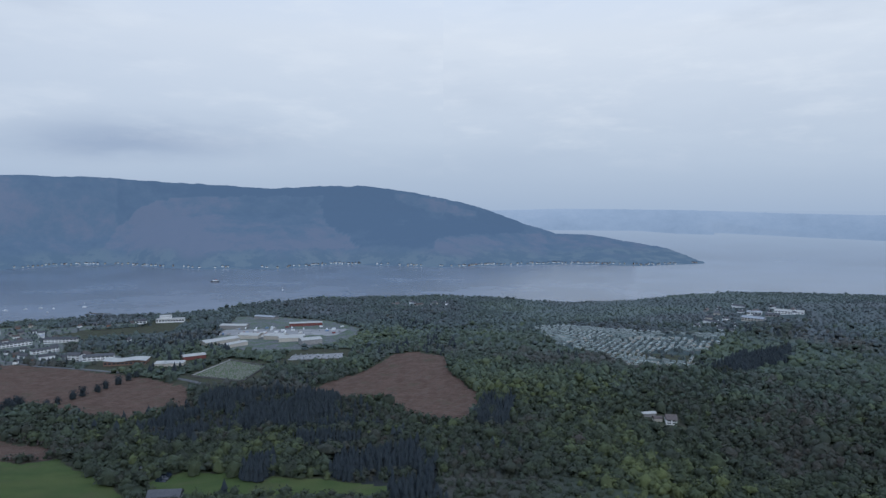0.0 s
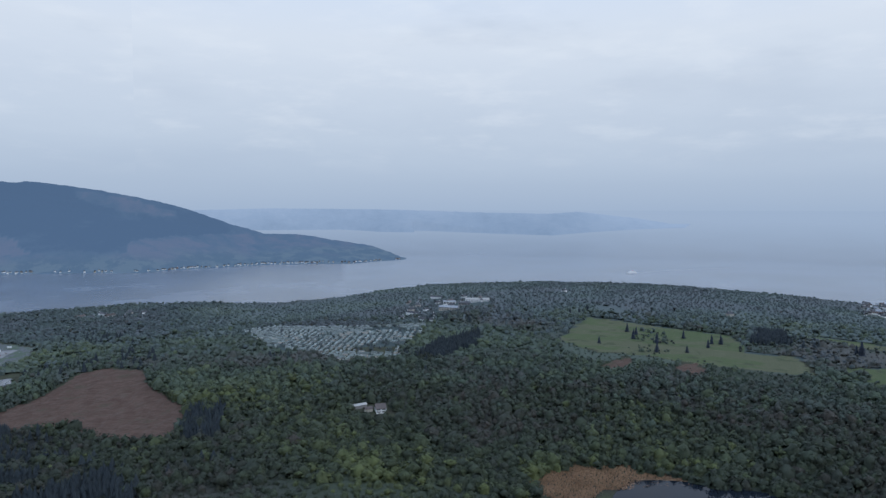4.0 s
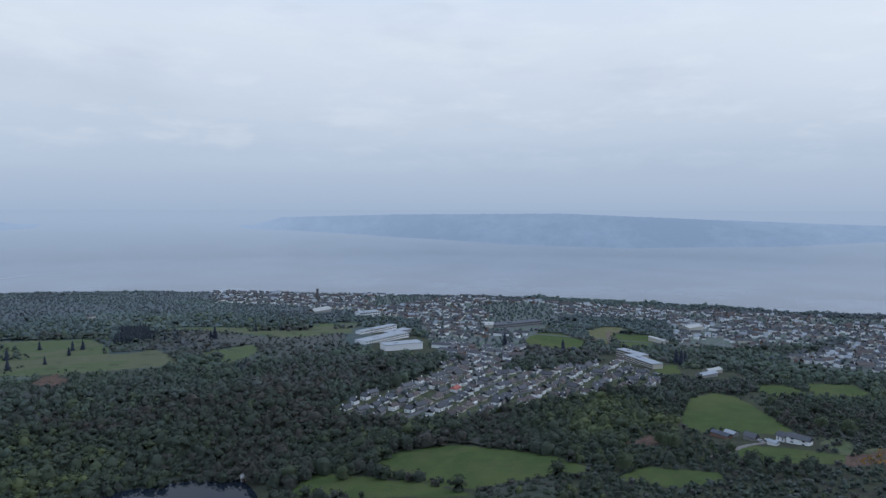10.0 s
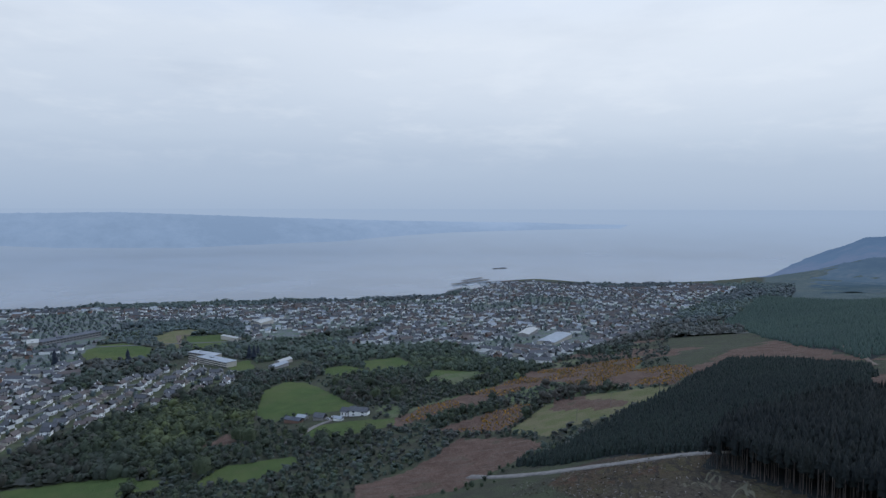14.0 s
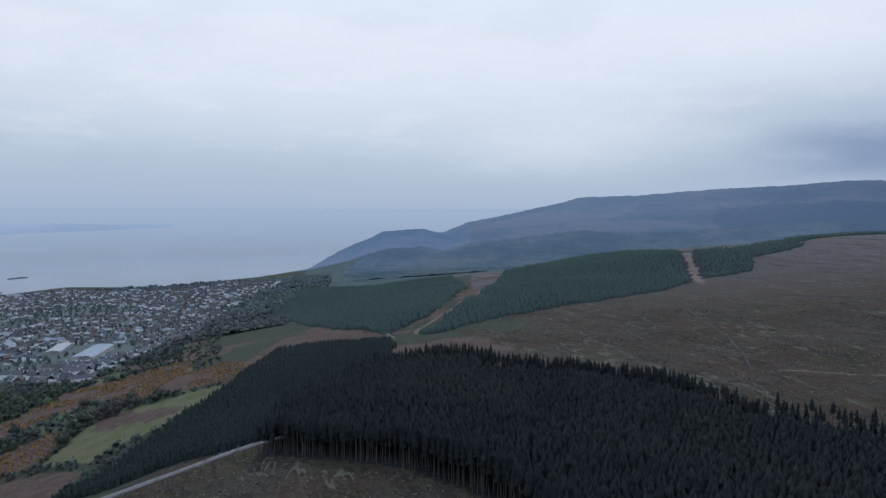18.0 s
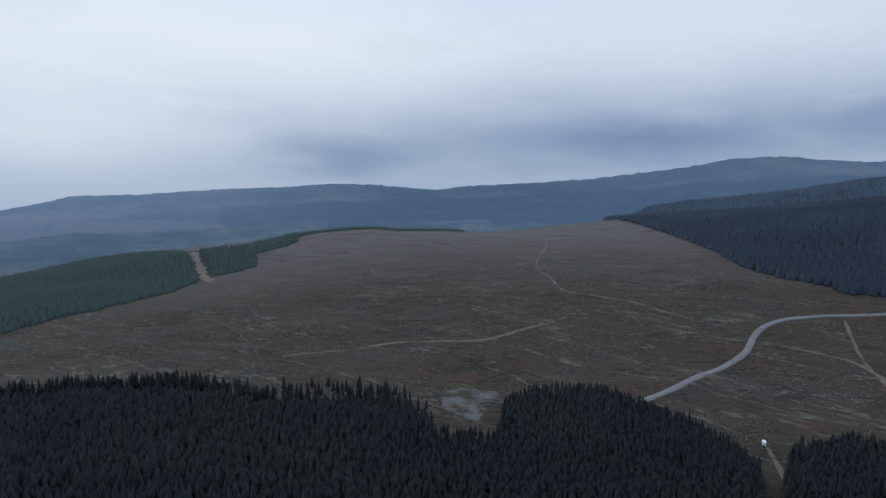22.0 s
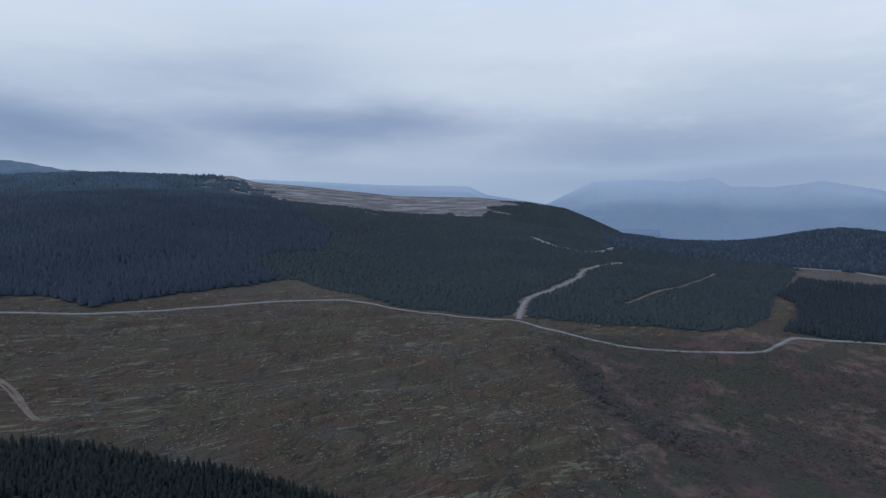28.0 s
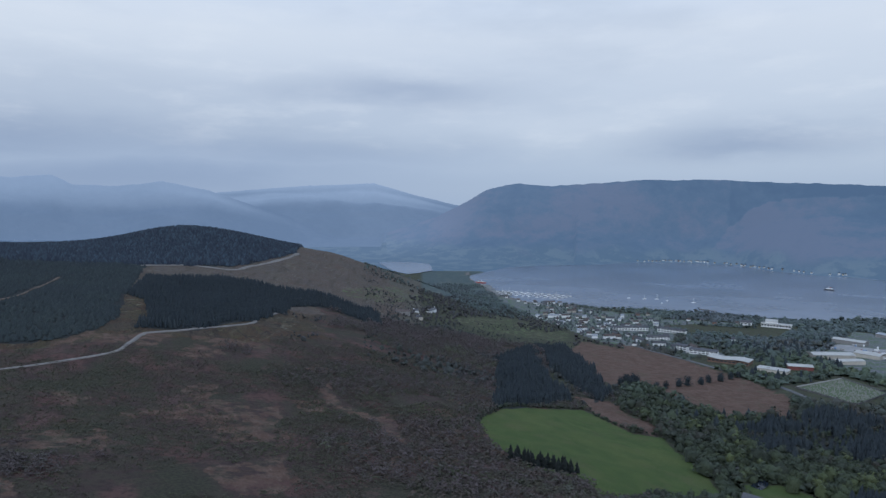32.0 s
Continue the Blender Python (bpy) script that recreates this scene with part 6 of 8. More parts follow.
DOOR_PAINT = plain("door_paint", (0.10, 0.06, 0.05), (0.14, 0.09, 0.07), 0.8, 0.6, shade=0.5)
CARAVAN_SHELL = plain("caravan_shell", (0.30, 0.36, 0.34), (0.46, 0.50, 0.47), 0.3, 0.5, shade=0.6)
CARAVAN_ROOF = plain("caravan_roof", (0.17, 0.22, 0.21), (0.34, 0.39, 0.37), 0.06, 0.5, shade=0.75)
STONE = plain("harbour_stone", (0.10, 0.10, 0.10), (0.16, 0.155, 0.15), 0.2, 0.9)
STEEL = plain("ship_paint_dark", (0.05, 0.055, 0.07), (0.09, 0.09, 0.10), 0.2, 0.6)
SHIP_WHITE = plain("ship_paint_white", (0.68, 0.68, 0.67), (0.76, 0.76, 0.75), 0.2, 0.5)
SHIP_RED = plain("ship_paint_red", (0.30, 0.06, 0.05), (0.36, 0.09, 0.07), 0.2, 0.6)
RUBBER = plain("tyre_rubber", (0.03, 0.03, 0.03), (0.05, 0.05, 0.05), 2, 0.9)
CAR_PAINT = plain("car_paint", (0.55, 0.56, 0.58), (0.60, 0.61, 0.63), 0.5, 0.35, shade=0.9)


class Solid:
    """Collects boxes, prisms and sheets into one mesh."""

    def __init__(self):
        self.co, self.faces = [], []

    def add(self, co, faces):
        n = len(self.co)
        self.co += [tuple(c) for c in co]
        self.faces += [tuple(i + n for i in f) for f in faces]
        return self

    def box(self, x0, x1, y0, y1, z0, z1, taper=0.0):
        t = taper
        return self.add([(x0, y0, z0), (x1, y0, z0), (x1, y1, z0), (x0, y1, z0), (x0 + t, y0 + t, z1), (x1 - t, y0 + t, z1), (x1 - t, y1 - t, z1), (x0 + t, y1 - t, z1)],
                        [(3, 2, 1, 0), (4, 5, 6, 7), (0, 1, 5, 4), (1, 2, 6, 5), (2, 3, 7, 6), (3, 0, 4, 7)])

    def gabled(self, w, d, z0, h, rise):
        """Walls of a house with gable ends, ridge along x."""
        a, b = w / 2, d / 2
        return self.add([(-a, -b, z0), (a, -b, z0), (a, b, z0), (-a, b, z0), (-a, -b, h), (a, -b, h), (a, b, h), (-a, b, h), (-a, 0, h + rise), (a, 0, h + rise)],
                        [(3, 2, 1, 0), (0, 1, 5, 4), (2, 3, 7, 6), (1, 2, 6, 9, 5), (3, 0, 4, 8, 7), (4, 5, 9, 8), (6, 7, 8, 9)])

    def pitched(self, w, d, h, rise, over=0.4, thick=0.22, hip=0.0):
        """Two roof slopes with thickness; hip draws the ridge in."""
        a, b = w / 2 + over, d / 2 + over
        low = h - rise * over / (d / 2)
        r = a - hip
        up = [(-a, -b, low), (a, -b, low), (a, b, low), (-a, b, low), (-r, 0, h + rise), (r, 0, h + rise)]
        co = up + [(x, y, z - thick) for x, y, z in up]
        co = [(x, y, z + thick) for x, y, z in co]
        return self.add(co, [(0, 1, 5, 4), (2, 3, 4, 5), (1, 2, 5), (3, 0, 4), (7, 6, 10, 11), (9, 8, 11, 10), (8, 7, 11), (6, 9, 10), (0, 6, 7, 1), (1, 7, 8, 2), (2, 8, 9, 3), (3, 9, 6, 0)])

    def vault(self, w, d, h, rise, thick=0.3, n=8, wave=False):
        """A roof curved across its depth, or waved along its length."""
        top = []
        for k in range(n + 1):
            s = k / n
            if wave:
                top.append((-w / 2 + w * s, h + rise * (0.5 + 0.5 * math.cos(s * 7.5 + 0.6)) * (1 - 0.3 * s)))
            else:
                top.append((-d / 2 + d * s, h + rise * math.sin(math.pi * s)))
        co = []
        for u, z in top:
            for side in (-1, 1):
                for dz in (0, thick):
                    co.append((u, side * d / 2, z + dz) if wave else (side * w / 2, u, z + dz))
        faces = []
        for k in range(n):
            i, j = 4 * k, 4 * k + 4
            faces += [(i + 1, j + 1, j + 3, i + 3), (i, i + 2, j + 2, j), (i, j, j + 1, i + 1), (i + 2, i + 3, j + 3, j + 2)]
        return self.add(co, faces + [(0, 1, 3, 2), (4 * n, 4 * n + 2, 4 * n + 3, 4 * n + 1)])

    def tube(self, x, y, z0, z1, r0, r1, n=8):
        co = [(x + math.cos(6.2832 * k / n) * r, y + math.sin(6.2832 * k / n) * r, z) for z, r in ((z0, r0), (z1, r1)) for k in range(n)]
        return self.add(co, [tuple(range(n - 1, -1, -1)), tuple(range(n, 2 * n))] + [(k, (k + 1) % n, n + (k + 1) % n, n + k) for k in range(n)])

    def mesh(self, name, material):
        me = bpy.data.meshes.new(name)
        me.from_pydata(self.co, [], self.faces)
        me.update()
        me.materials.append(material)
        return me


def put(ob, x, y, z, turn=0.0):
    ob.matrix_basis = pose(x, y, z, 0, 0, turn)
    return ob


def base_height(x, y, reach=6.0):
    return float(np.min(ground(np.array([x, x - reach, x + reach, x, x]), np.array([y, y, y, y - reach, y + reach]))))


WINDOW = Solid().box(-0.65, 0.65, -0.05, 0.05, 0, 1.25).mesh("window", PANE)


def house(label, w, d, h, rise, wall, roof, windows=True, hip=0.0, chimneys=1, storeys=2, group="houses of the town", porch=False):
    root = thing("house", label, "house", group)
    shell = Solid().gabled(w, d, -4.0, h, rise if not hip else 0.05)
    if porch:
        shell.box(-w * 0.12, w * 0.12, -d / 2 - 1.6, -d / 2 + 0.1, -4, 2.4)
    part("wall", shell.mesh("wall", wall), wall, root)
    top = Solid().pitched(w, d, h, rise, 0.4, 0.22, hip)
    top.box(-w / 2 + hip * 0.98, w / 2 - hip * 0.98, -0.12, 0.12, h + rise + 0.1, h + rise + 0.32)
    cover = part("roof", top.mesh("roof", roof), roof, root)
    for k in range(chimneys):
        s = Solid()
        cx = (w / 2 - 0.7 - hip * 0.8) * (1 if k == 0 else -1)
        s.box(cx - 0.5, cx + 0.5, -0.35, 0.35, h + rise - 1.0, h + rise + 1.2).box(cx - 0.58, cx + 0.58, -0.43, 0.43, h + rise + 1.2, h + rise + 1.34)
        s.tube(cx - 0.22, 0, h + rise + 1.34, h + rise + 1.7, 0.13, 0.11, 6).tube(cx + 0.22, 0, h + rise + 1.34, h + rise + 1.7, 0.13, 0.11, 6)
        part("chimney", s.mesh("chimney", wall), wall, cover)
    if windows:
        for face in (-1, 1):
            for level in range(storeys):
                for k in (-0.3, 0.3) if w < 11 else (-0.36, -0.12, 0.12, 0.36):
                    o = part("window", WINDOW, PANE, root)
                    o.matrix_basis = pose(k * w, face * (d / 2 + 0.03), 0.9 + level * 2.6, 0, 0, 0)
        o = part("door", Solid().box(-0.5, 0.5, -d / 2 - (1.66 if porch else 0.06), -d / 2 - (1.6 if porch else 0), 0, 2.05).mesh("door", DOOR_PAINT), DOOR_PAINT, root)
    return root


def rows_of(use, turn, row_gap, gap, seed, jitter=0.2, pick=None):
    """Places along rows turned by an angle inside a zone."""
    rng = np.random.default_rng(seed)
    c, s = math.cos(radians(turn)), math.sin(radians(turn))
    k, j = np.meshgrid(np.arange(-int(1400 / row_gap), int(1400 / row_gap)), np.arange(-int(1400 / gap), int(1400 / gap)))
    u = (j + rng.uniform(-jitter, jitter, j.shape)) * gap
    v = (k + rng.uniform(-jitter, jitter, k.shape) * 0.4) * row_gap
    out = np.stack([(u * c - v * s).ravel(), (u * s + v * c).ravel(), (k % 2).ravel()], 1)
    middle = np.mean(np.concatenate([np.array(z) for z in ZONES[use]]), 0)
    out[:, :2] += middle
    keep = in_zone(use, out[:, 0], out[:, 1])
    if pick is not None:
        keep &= pick(out[:, 0], out[:, 1])
    return out[keep], rng


def free(x, y):
    ok = np.ones(np.shape(x), bool)
    for cx, cy, r in CLEARINGS:
        ok &= np.hypot(x - cx, y - cy) > r
    for use in ("grass", "pale", "yard"):
        ok &= ~in_zone(use, x, y)
    return ok


# the estate nearest to the hill: bungalows and two-storey houses along its streets
ESTATE_KINDS = [
    house("white two-storey house with brown tiled roof on the estate", 9.5, 7, 4.8, 2.5, WHITE_WALL, TILE, group="houses of the estate", porch=True),
    house("white bungalow with grey tiled roof on the estate", 11, 7.5, 2.7, 2.5, WHITE_WALL, SLATE, storeys=1, group="houses of the estate"),
    house("cream bungalow with hipped brown roof on the estate", 10.5, 7.8, 2.7, 2.4, CREAM_WALL, TILE, storeys=1, hip=3.0, group="houses of the estate"),
    house("grey semi-detached pair of houses on the estate", 12.5, 7.2, 4.9, 2.5, GREY_WALL, SLATE, chimneys=2, group="houses of the estate"),
    house("white gabled house with dark roof on the estate", 8.2, 7.4, 4.2, 2.9, WHITE_WALL, SLATE, group="houses of the estate", porch=True)]
RED_HOUSE = house("white house with a bright red tiled roof", 11.5, 8.5, 3.6, 2.8, WHITE_WALL, RED_TILE, hip=1.5, group="houses of the estate")
put(RED_HOUSE, 702, 158, base_height(702, 158), -18)
spots, rng = rows_of("estate", -16, 23.5, 15.5, 3, 0.24, lambda x, y: np.hypot(x - 702, y - 158) > 13)
used = set()
for k, (x, y, odd) in enumerate(spots):
    which = int(rng.integers(0, len(ESTATE_KINDS)))
    turn = -16 + (180 if odd else 0) + rng.normal(0, 9) + 14 * wobble(x, y, 90, 6) + (90 if rng.uniform() < 0.3 else 0)
    home = ESTATE_KINDS[which] if which not in used else copy_thing(ESTATE_KINDS[which], Matrix())
    used.add(which)
    put(home, x, y, base_height(x, y) + 0.2, turn)

# the town along the firth
TOWN_KINDS = [
    house("white rendered town house with grey slate roof", 10, 8, 5.2, 3.0, WHITE_WALL, SLATE, False),
    house("white cottage with steep slate roof in the town", 9, 7, 3.4, 3.0, WHITE_WALL, SLATE, False),
    house("cream villa with slate roof in the town", 12, 10, 5.8, 3.4, CREAM_WALL, SLATE, False, hip=2.5, chimneys=2),
    house("grey terrace block with brown tiled roof", 24, 8, 5.2, 2.6, GREY_WALL, TILE, False, chimneys=2),
    house("white terrace block with grey roof", 30, 8, 5.2, 2.6, WHITE_WALL, SLATE, False, chimneys=2),
    house("brown brick house with tiled roof in the town", 10, 8, 5.0, 2.8, BRICK_WALL, TILE, False)]


class Homes:
    """Houses too far and too many to tell apart, joined: walls and roofs."""

    def __init__(self):
        self.walls, self.roofs, self.wall_mat, self.roof_mat = Solid(), Solid(), [], []

    def add(self, x, y, turn, rng):
        w, d, h = (7 + 3.5 * rng.uniform(), 6.2 + rng.uniform(), 2.8 + 2.6 * rng.uniform()) if rng.uniform() < 0.86 else (15 + 10 * rng.uniform(), 7, 5.0)
        rise = 2.4 + rng.uniform()
        m = pose(x, y, base_height(x, y) + 0.2, 0, 0, turn)
        for solid, piece, mats, choice in ((self.walls, Solid().gabled(w, d, -4, h, rise), self.wall_mat, rng.choice(4, p=(0.70, 0.13, 0.11, 0.06))),
                                           (self.roofs, Solid().pitched(w, d, h, rise).box(w / 2 - 1.2, w / 2 - 0.2, -0.4, 0.4, h + rise - 0.8, h + rise + 1.2), self.roof_mat, rng.choice(3, p=(0.5, 0.35, 0.15)))):
            solid.add([m @ Vector(p) for p in piece.co], piece.faces)
            mats += [int(choice)] * len(piece.faces)

    def finish(self, name, label):
        for solid, mats, kinds, what in ((self.walls, self.wall_mat, (WHITE_WALL, CREAM_WALL, GREY_WALL, BRICK_WALL), "walls"), (self.roofs, self.roof_mat, (SLATE, TILE, GREY_ROOF), "roofs")):
            me = solid.mesh(name + "_" + what, kinds[0])
            for m in kinds[1:]:
                me.materials.append(m)
            me.polygons.foreach_set("material_index", np.array(mats, np.int32))
            tagged(new(name + "_" + what, me), what + " of " + label, "houses", kind="stuff")


TOWN_SECTORS = ((82, 29, 14, lambda x, y: (y > 420)), (70, 28, 13.5, lambda x, y: (y <= 420) & (y > 60)), (98, 29, 14, lambda x, y: (y <= 60) & (y > -330)),
                (118, 28, 13.5, lambda x, y: (y <= -330) & (y > -760)), (62, 28, 13.5, lambda x, y: y <= -760))
homes = []
for sector, (turn, row_gap, gap, test) in enumerate(TOWN_SECTORS):
    spots, rng = rows_of("town", turn, row_gap, gap, 20 + sector, 0.3, lambda x, y: free(x, y) & test(x, y) & (rough(x, y, 170, 44, 2) > -0.42))
    for x, y, odd in spots:
        side = rng.choice((-1, 1)) * 9
        x, y = x - math.sin(radians(turn)) * side * 0.4, y + math.cos(radians(turn)) * side * 0.4
        if on_land(np.degrees(np.arctan2(x, y)) % 360, np.hypot(x, y), 22) and rng.uniform() > 0.16:
            homes.append((x, y, turn + (180 if odd else 0) + rng.normal(0, 16) + 25 * wobble(x, y, 220, 8) + (90 if rng.uniform() < 0.38 else 0)))
homes.sort(key=lambda q: math.hypot(q[0], q[1]))
rng = np.random.default_rng(77)
used, town_rest = set(), Homes()
for n, (x, y, turn) in enumerate(homes):
    if n >= 130:
        town_rest.add(x, y, turn, rng)
        continue
    which = int(rng.choice(6, p=(0.32, 0.22, 0.12, 0.12, 0.12, 0.10)))
    home = TOWN_KINDS[which] if which not in used else copy_thing(TOWN_KINDS[which], Matrix())
    used.add(which)
    put(home, x, y, base_height(x, y) + 0.2, turn)
town_rest.finish("town_houses", "the many farther houses of the town")
# the village at the loch head and scattered homes
spots, rng = rows_of("village", 48, 36, 22, 31, 0.3, lambda x, y: free(x, y) & (rough(x, y, 120, 3, 2) > -0.4))
village = Homes()
for x, y, odd in spots:
    if on_land(np.degrees(np.arctan2(x, y)) % 360, np.hypot(x, y), 25) and rng.uniform() < 0.64:
        village.add(x, y, 48 + rng.normal(0, 12) + (90 if rng.uniform() < 0.25 else 0), rng)
village.finish("village_houses", "the houses of the village at the loch head")
SCATTERED = ((602, 1337), (625, 1325), (648, 1310), (672, 1283), (560, 1352), (540, 1260), (-887, 676), (-910, 722), (-924, 769), (-860, 690), (-96, 1640), (-60, 1650), (-30, 1625), (-75, 1690),
             (-20, 1680), (10, 1660), (-120, 1670), (520, 1180), (500, 1230), (1010, 905), (905, 1290), (568, 1425), (600, 1436), (639, 1428), (599, 1262), (675, 1355), (690, 1303), (496, 1246), (480, 1120), (520, 1290), (455, 1180))
for k, (x, y) in enumerate(SCATTERED):
    home = copy_thing(TOWN_KINDS[(k * 3) % 5], Matrix())
    tagged(home, group="scattered houses")
    put(home, x, y, base_height(x, y) + 0.2, 37.0 * k)
# a line of white houses along the far shore
rng = np.random.default_rng(8)
far_homes = Homes()
for b in np.arange(-33, 21.2, 0.17):
    if rng.uniform() < 0.22 + 0.4 * (wobble(b * 20, 0, 60, 2) > 0.1):
        continue
    b = b + rng.uniform(-0.12, 0.12)
    x, y = plan(b, float(shore_range(b, SHORE_FAR)) + rng.uniform(16, 48))
    far_homes.add(x, y, 90 - b + rng.normal(0, 8), rng)
far_homes.finish("far_shore_houses", "the white houses along the far shore")


# ---------- larger buildings ----------
def front(a, c, depth):
    """Middle, turn and width of a building whose front runs from a to c, as seen from the hill, and goes back by depth."""
    ax, ay, cx, cy = *a, *c
    w = math.hypot(cx - ax, cy - ay)
    nx, ny = -(cy - ay) / w, (cx - ax) / w
    if nx * ax + ny * ay < 0:
        nx, ny = -nx, -ny
        return (ax + cx) / 2 + nx * depth / 2, (ay + cy) / 2 + ny * depth / 2, math.degrees(math.atan2(ay - cy, ax - cx)), w
    return (ax + cx) / 2 + nx * depth / 2, (ay + cy) / 2 + ny * depth / 2, math.degrees(math.atan2(cy - ay, cx - ax)), w


def block(name, label, a, c, depth, h, wall, roof, shape="flat", rise=1.5, bands=0, category="building", group="", glass=0.36):
    """A large building: walls, roof and, storey by storey, its windows."""
    x, y, turn, w = front(a, c, depth)
    root = thing(name, label, category, group)
    walls = Solid()
    if shape == "pitch":
        walls.gabled(w, depth, -5, h, rise)
    else:
        walls.box(-w / 2, w / 2, -depth / 2, depth / 2, -5, h)
    part("wall", walls.mesh("wall", wall), wall, root)
    top = Solid()
    if shape == "pitch":
        top.pitched(w, depth, h, rise, 0.5, 0.25)
    elif shape == "vault":
        top.vault(w + 0.8, depth + 0.8, h, rise)
    elif shape == "wave":
        top.vault(w + 2, depth + 2, h, rise, 0.5, 14, True)
    else:
        top.box(-w / 2 - 0.4, w / 2 + 0.4, -depth / 2 - 0.4, depth / 2 + 0.4, h + 0.003, h + 0.5).box(-w * 0.2, -w * 0.1, -1.5, 1.5, h + 0.5, h + 1.6)
    part("roof", top.mesh("roof", roof), roof, root)
    for level in range(bands):
        z = (level + 0.35) * h / bands
        n = max(2, int(w / 5.5))
        for face in (-1, 1):
            me = Solid().box(-w / n * glass, w / n * glass, -0.05, 0.05, 0, h / bands * 0.45).mesh("window", PANE)
            for k in range(n):
                o = part("window", me, PANE, root)
                o.matrix_basis = pose(-w / 2 + (k + 0.5) * w / n, face * (depth / 2 + 0.03), z)
    put(root, x, y, base_height(x, y, 8) + 0.5, turn)
    return root


block("school_block", "long white two-storey school block with grey flat roof", (1025, 391), (1105, 355), 13, 6.5, WHITE_WALL, LIGHT_ROOF, bands=2, category="school")
block("school_wing", "white school wing with stepped grey roof", (946, 353), (1036, 312), 24, 6, WHITE_WALL, LIGHT_ROOF, bands=2, category="school")
block("school_hall", "white windowless school sports hall with grey roof", (905, 308), (941, 262), 24, 9, WHITE_WALL, LIGHT_ROOF, category="school")
block("school_annexe", "grey roofed link building of the school", (1040, 345), (1085, 322), 18, 5, GREY_WALL, LIGHT_ROOF, category="school")
block("primary_school", "long grey school with dark flat roof", (1205, 195), (1275, 118), 22, 7, GREY_WALL, DARK_ROOF, bands=2, category="school")
block("primary_school_wing", "low school wing with white roof", (1200, 200), (1235, 205), 16, 6, CREAM_WALL, PALE_ROOF, category="school")
block("office_block", "white office building with bands of glass and flat roofs", (935, -26), (884, -60), 16, 7.5, CREAM_WALL, GREY_ROOF, bands=3, category="office", glass=0.46)
block("office_wing", "upper white office wing with pale flat roof", (975, -16), (938, -48), 14, 9, CREAM_WALL, LIGHT_ROOF, bands=3, category="office", glass=0.46)
block("sports_stand", "white roofed stand beside the running track", (1150, -70), (1115, -92), 9, 6, CREAM_WALL, PALE_ROOF, "pitch", 1.0)
block("sports_hall", "large hall with white sheet roof", (1296, -152), (1330, -180), 22, 7, CREAM_WALL, PALE_ROOF, "pitch", 3)
block("tool_shed", "long shed with grey sheet roof", (848, -116), (868, -136), 11, 4, GREY_WALL, GREY_ROOF, "pitch", 2)
block("store_shed", "low shed with white sheet roof", (880, -128), (897, -146), 11, 4, CREAM_WALL, PALE_ROOF, "pitch", 2)
block("domed_hall", "hall with a white domed roof", (1252, 578), (1296, 560), 22, 4, GREY_WALL, PALE_ROOF, "vault", 5)
block("white_hall", "white hall with grey roof near the domed hall", (1240, 475), (1275, 445), 22, 9, WHITE_WALL, GREY_ROOF, bands=2)
block("supermarket", "long low supermarket with pale roof", (790, -488), (838, -548), 26, 6, CREAM_WALL, GREY_ROOF, "vault", 1.5)
block("depot", "depot with wide pale sheet roof", (905, -512), (945, -552), 18, 6, GREY_WALL, PALE_ROOF, "pitch", 2)
block("waterfront_hall", "white waterfront hall near the piers", (1770, -800), (1800, -850), 24, 10, WHITE_WALL, GREY_ROOF, "pitch", 3)
church = thing("church", "old stone church with a tall square tower", "church")
part("wall", Solid().gabled(24, 11, -4, 9, 6).mesh("wall", STONE), STONE, church)
part("roof", Solid().pitched(24, 11, 9, 6).mesh("roof", SLATE), SLATE, church)
tower = part("tower", Solid().box(-17.5, -12.02, -2.7, 2.7, -4, 27).mesh("tower", STONE), STONE, church)
part("parapet", Solid().box(-17.8, -16.8, -3, 3, 27, 29).box(-12.7, -11.7, -3, 3, 27, 29).box(-16.8, -12.7, -3, -2.2, 27, 28.4).box(-16.8, -12.7, 2.2, 3, 27, 28.4).mesh("parapet", STONE), STONE, tower)
put(church, 1555, 709, base_height(1555, 709), 20)

# the business park and the yards beside it
SHEDS = "sheds of the business park"
block("industrial_shed", "large pale industrial shed with shallow roof", (-380, 1055), (-338, 1098), 24, 7, CREAM_WALL, PALE_ROOF, "pitch", 2.5, group=SHEDS)
block("industrial_shed", "pale sheet roofed shed at the edge of the trees", (-432, 1278), (-381, 1276), 22, 7, GREY_WALL, PALE_ROOF, "pitch", 2, group=SHEDS)
block("industrial_shed", "low cream shed with pale roof", (-340, 1036), (-316, 1068), 16, 5, CREAM_WALL, PALE_ROOF, "pitch", 1.5, group=SHEDS)
block("industrial_shed", "pale shed with rounded roof", (-352, 1132), (-316, 1128), 26, 6, CREAM_WALL, PALE_ROOF, "vault", 2, group=SHEDS)
block("industrial_shed", "pale shed with rounded roof", (-304, 1118), (-270, 1112), 26, 6, CREAM_WALL, PALE_ROOF, "vault", 2, group=SHEDS)
block("industrial_shed", "broad pale shed with rounded roof", (-270, 1085), (-232, 1094), 28, 6, CREAM_WALL, PALE_ROOF, "vault", 2.5, group=SHEDS)
block("industrial_shed", "tall pale shed with open front", (-223, 1047), (-194, 1062), 24, 8, GREY_WALL, PALE_ROOF, "pitch", 2, group=SHEDS)
block("industrial_shed", "grey shed by the shore woods", (-414, 1448), (-366, 1432), 18, 6, GREY_WALL, GREY_ROOF, "pitch", 2, group=SHEDS)
block("industrial_shed", "long white shed in the yard", (-300, 1290), (-238, 1304), 16, 6, RED_SHEET, PALE_ROOF, "pitch", 1.5, group=SHEDS)
block("industrial_shed", "white flat roofed shed", (-398, 905), (-360, 911), 18, 4, CREAM_WALL, PALE_ROOF, group=SHEDS)
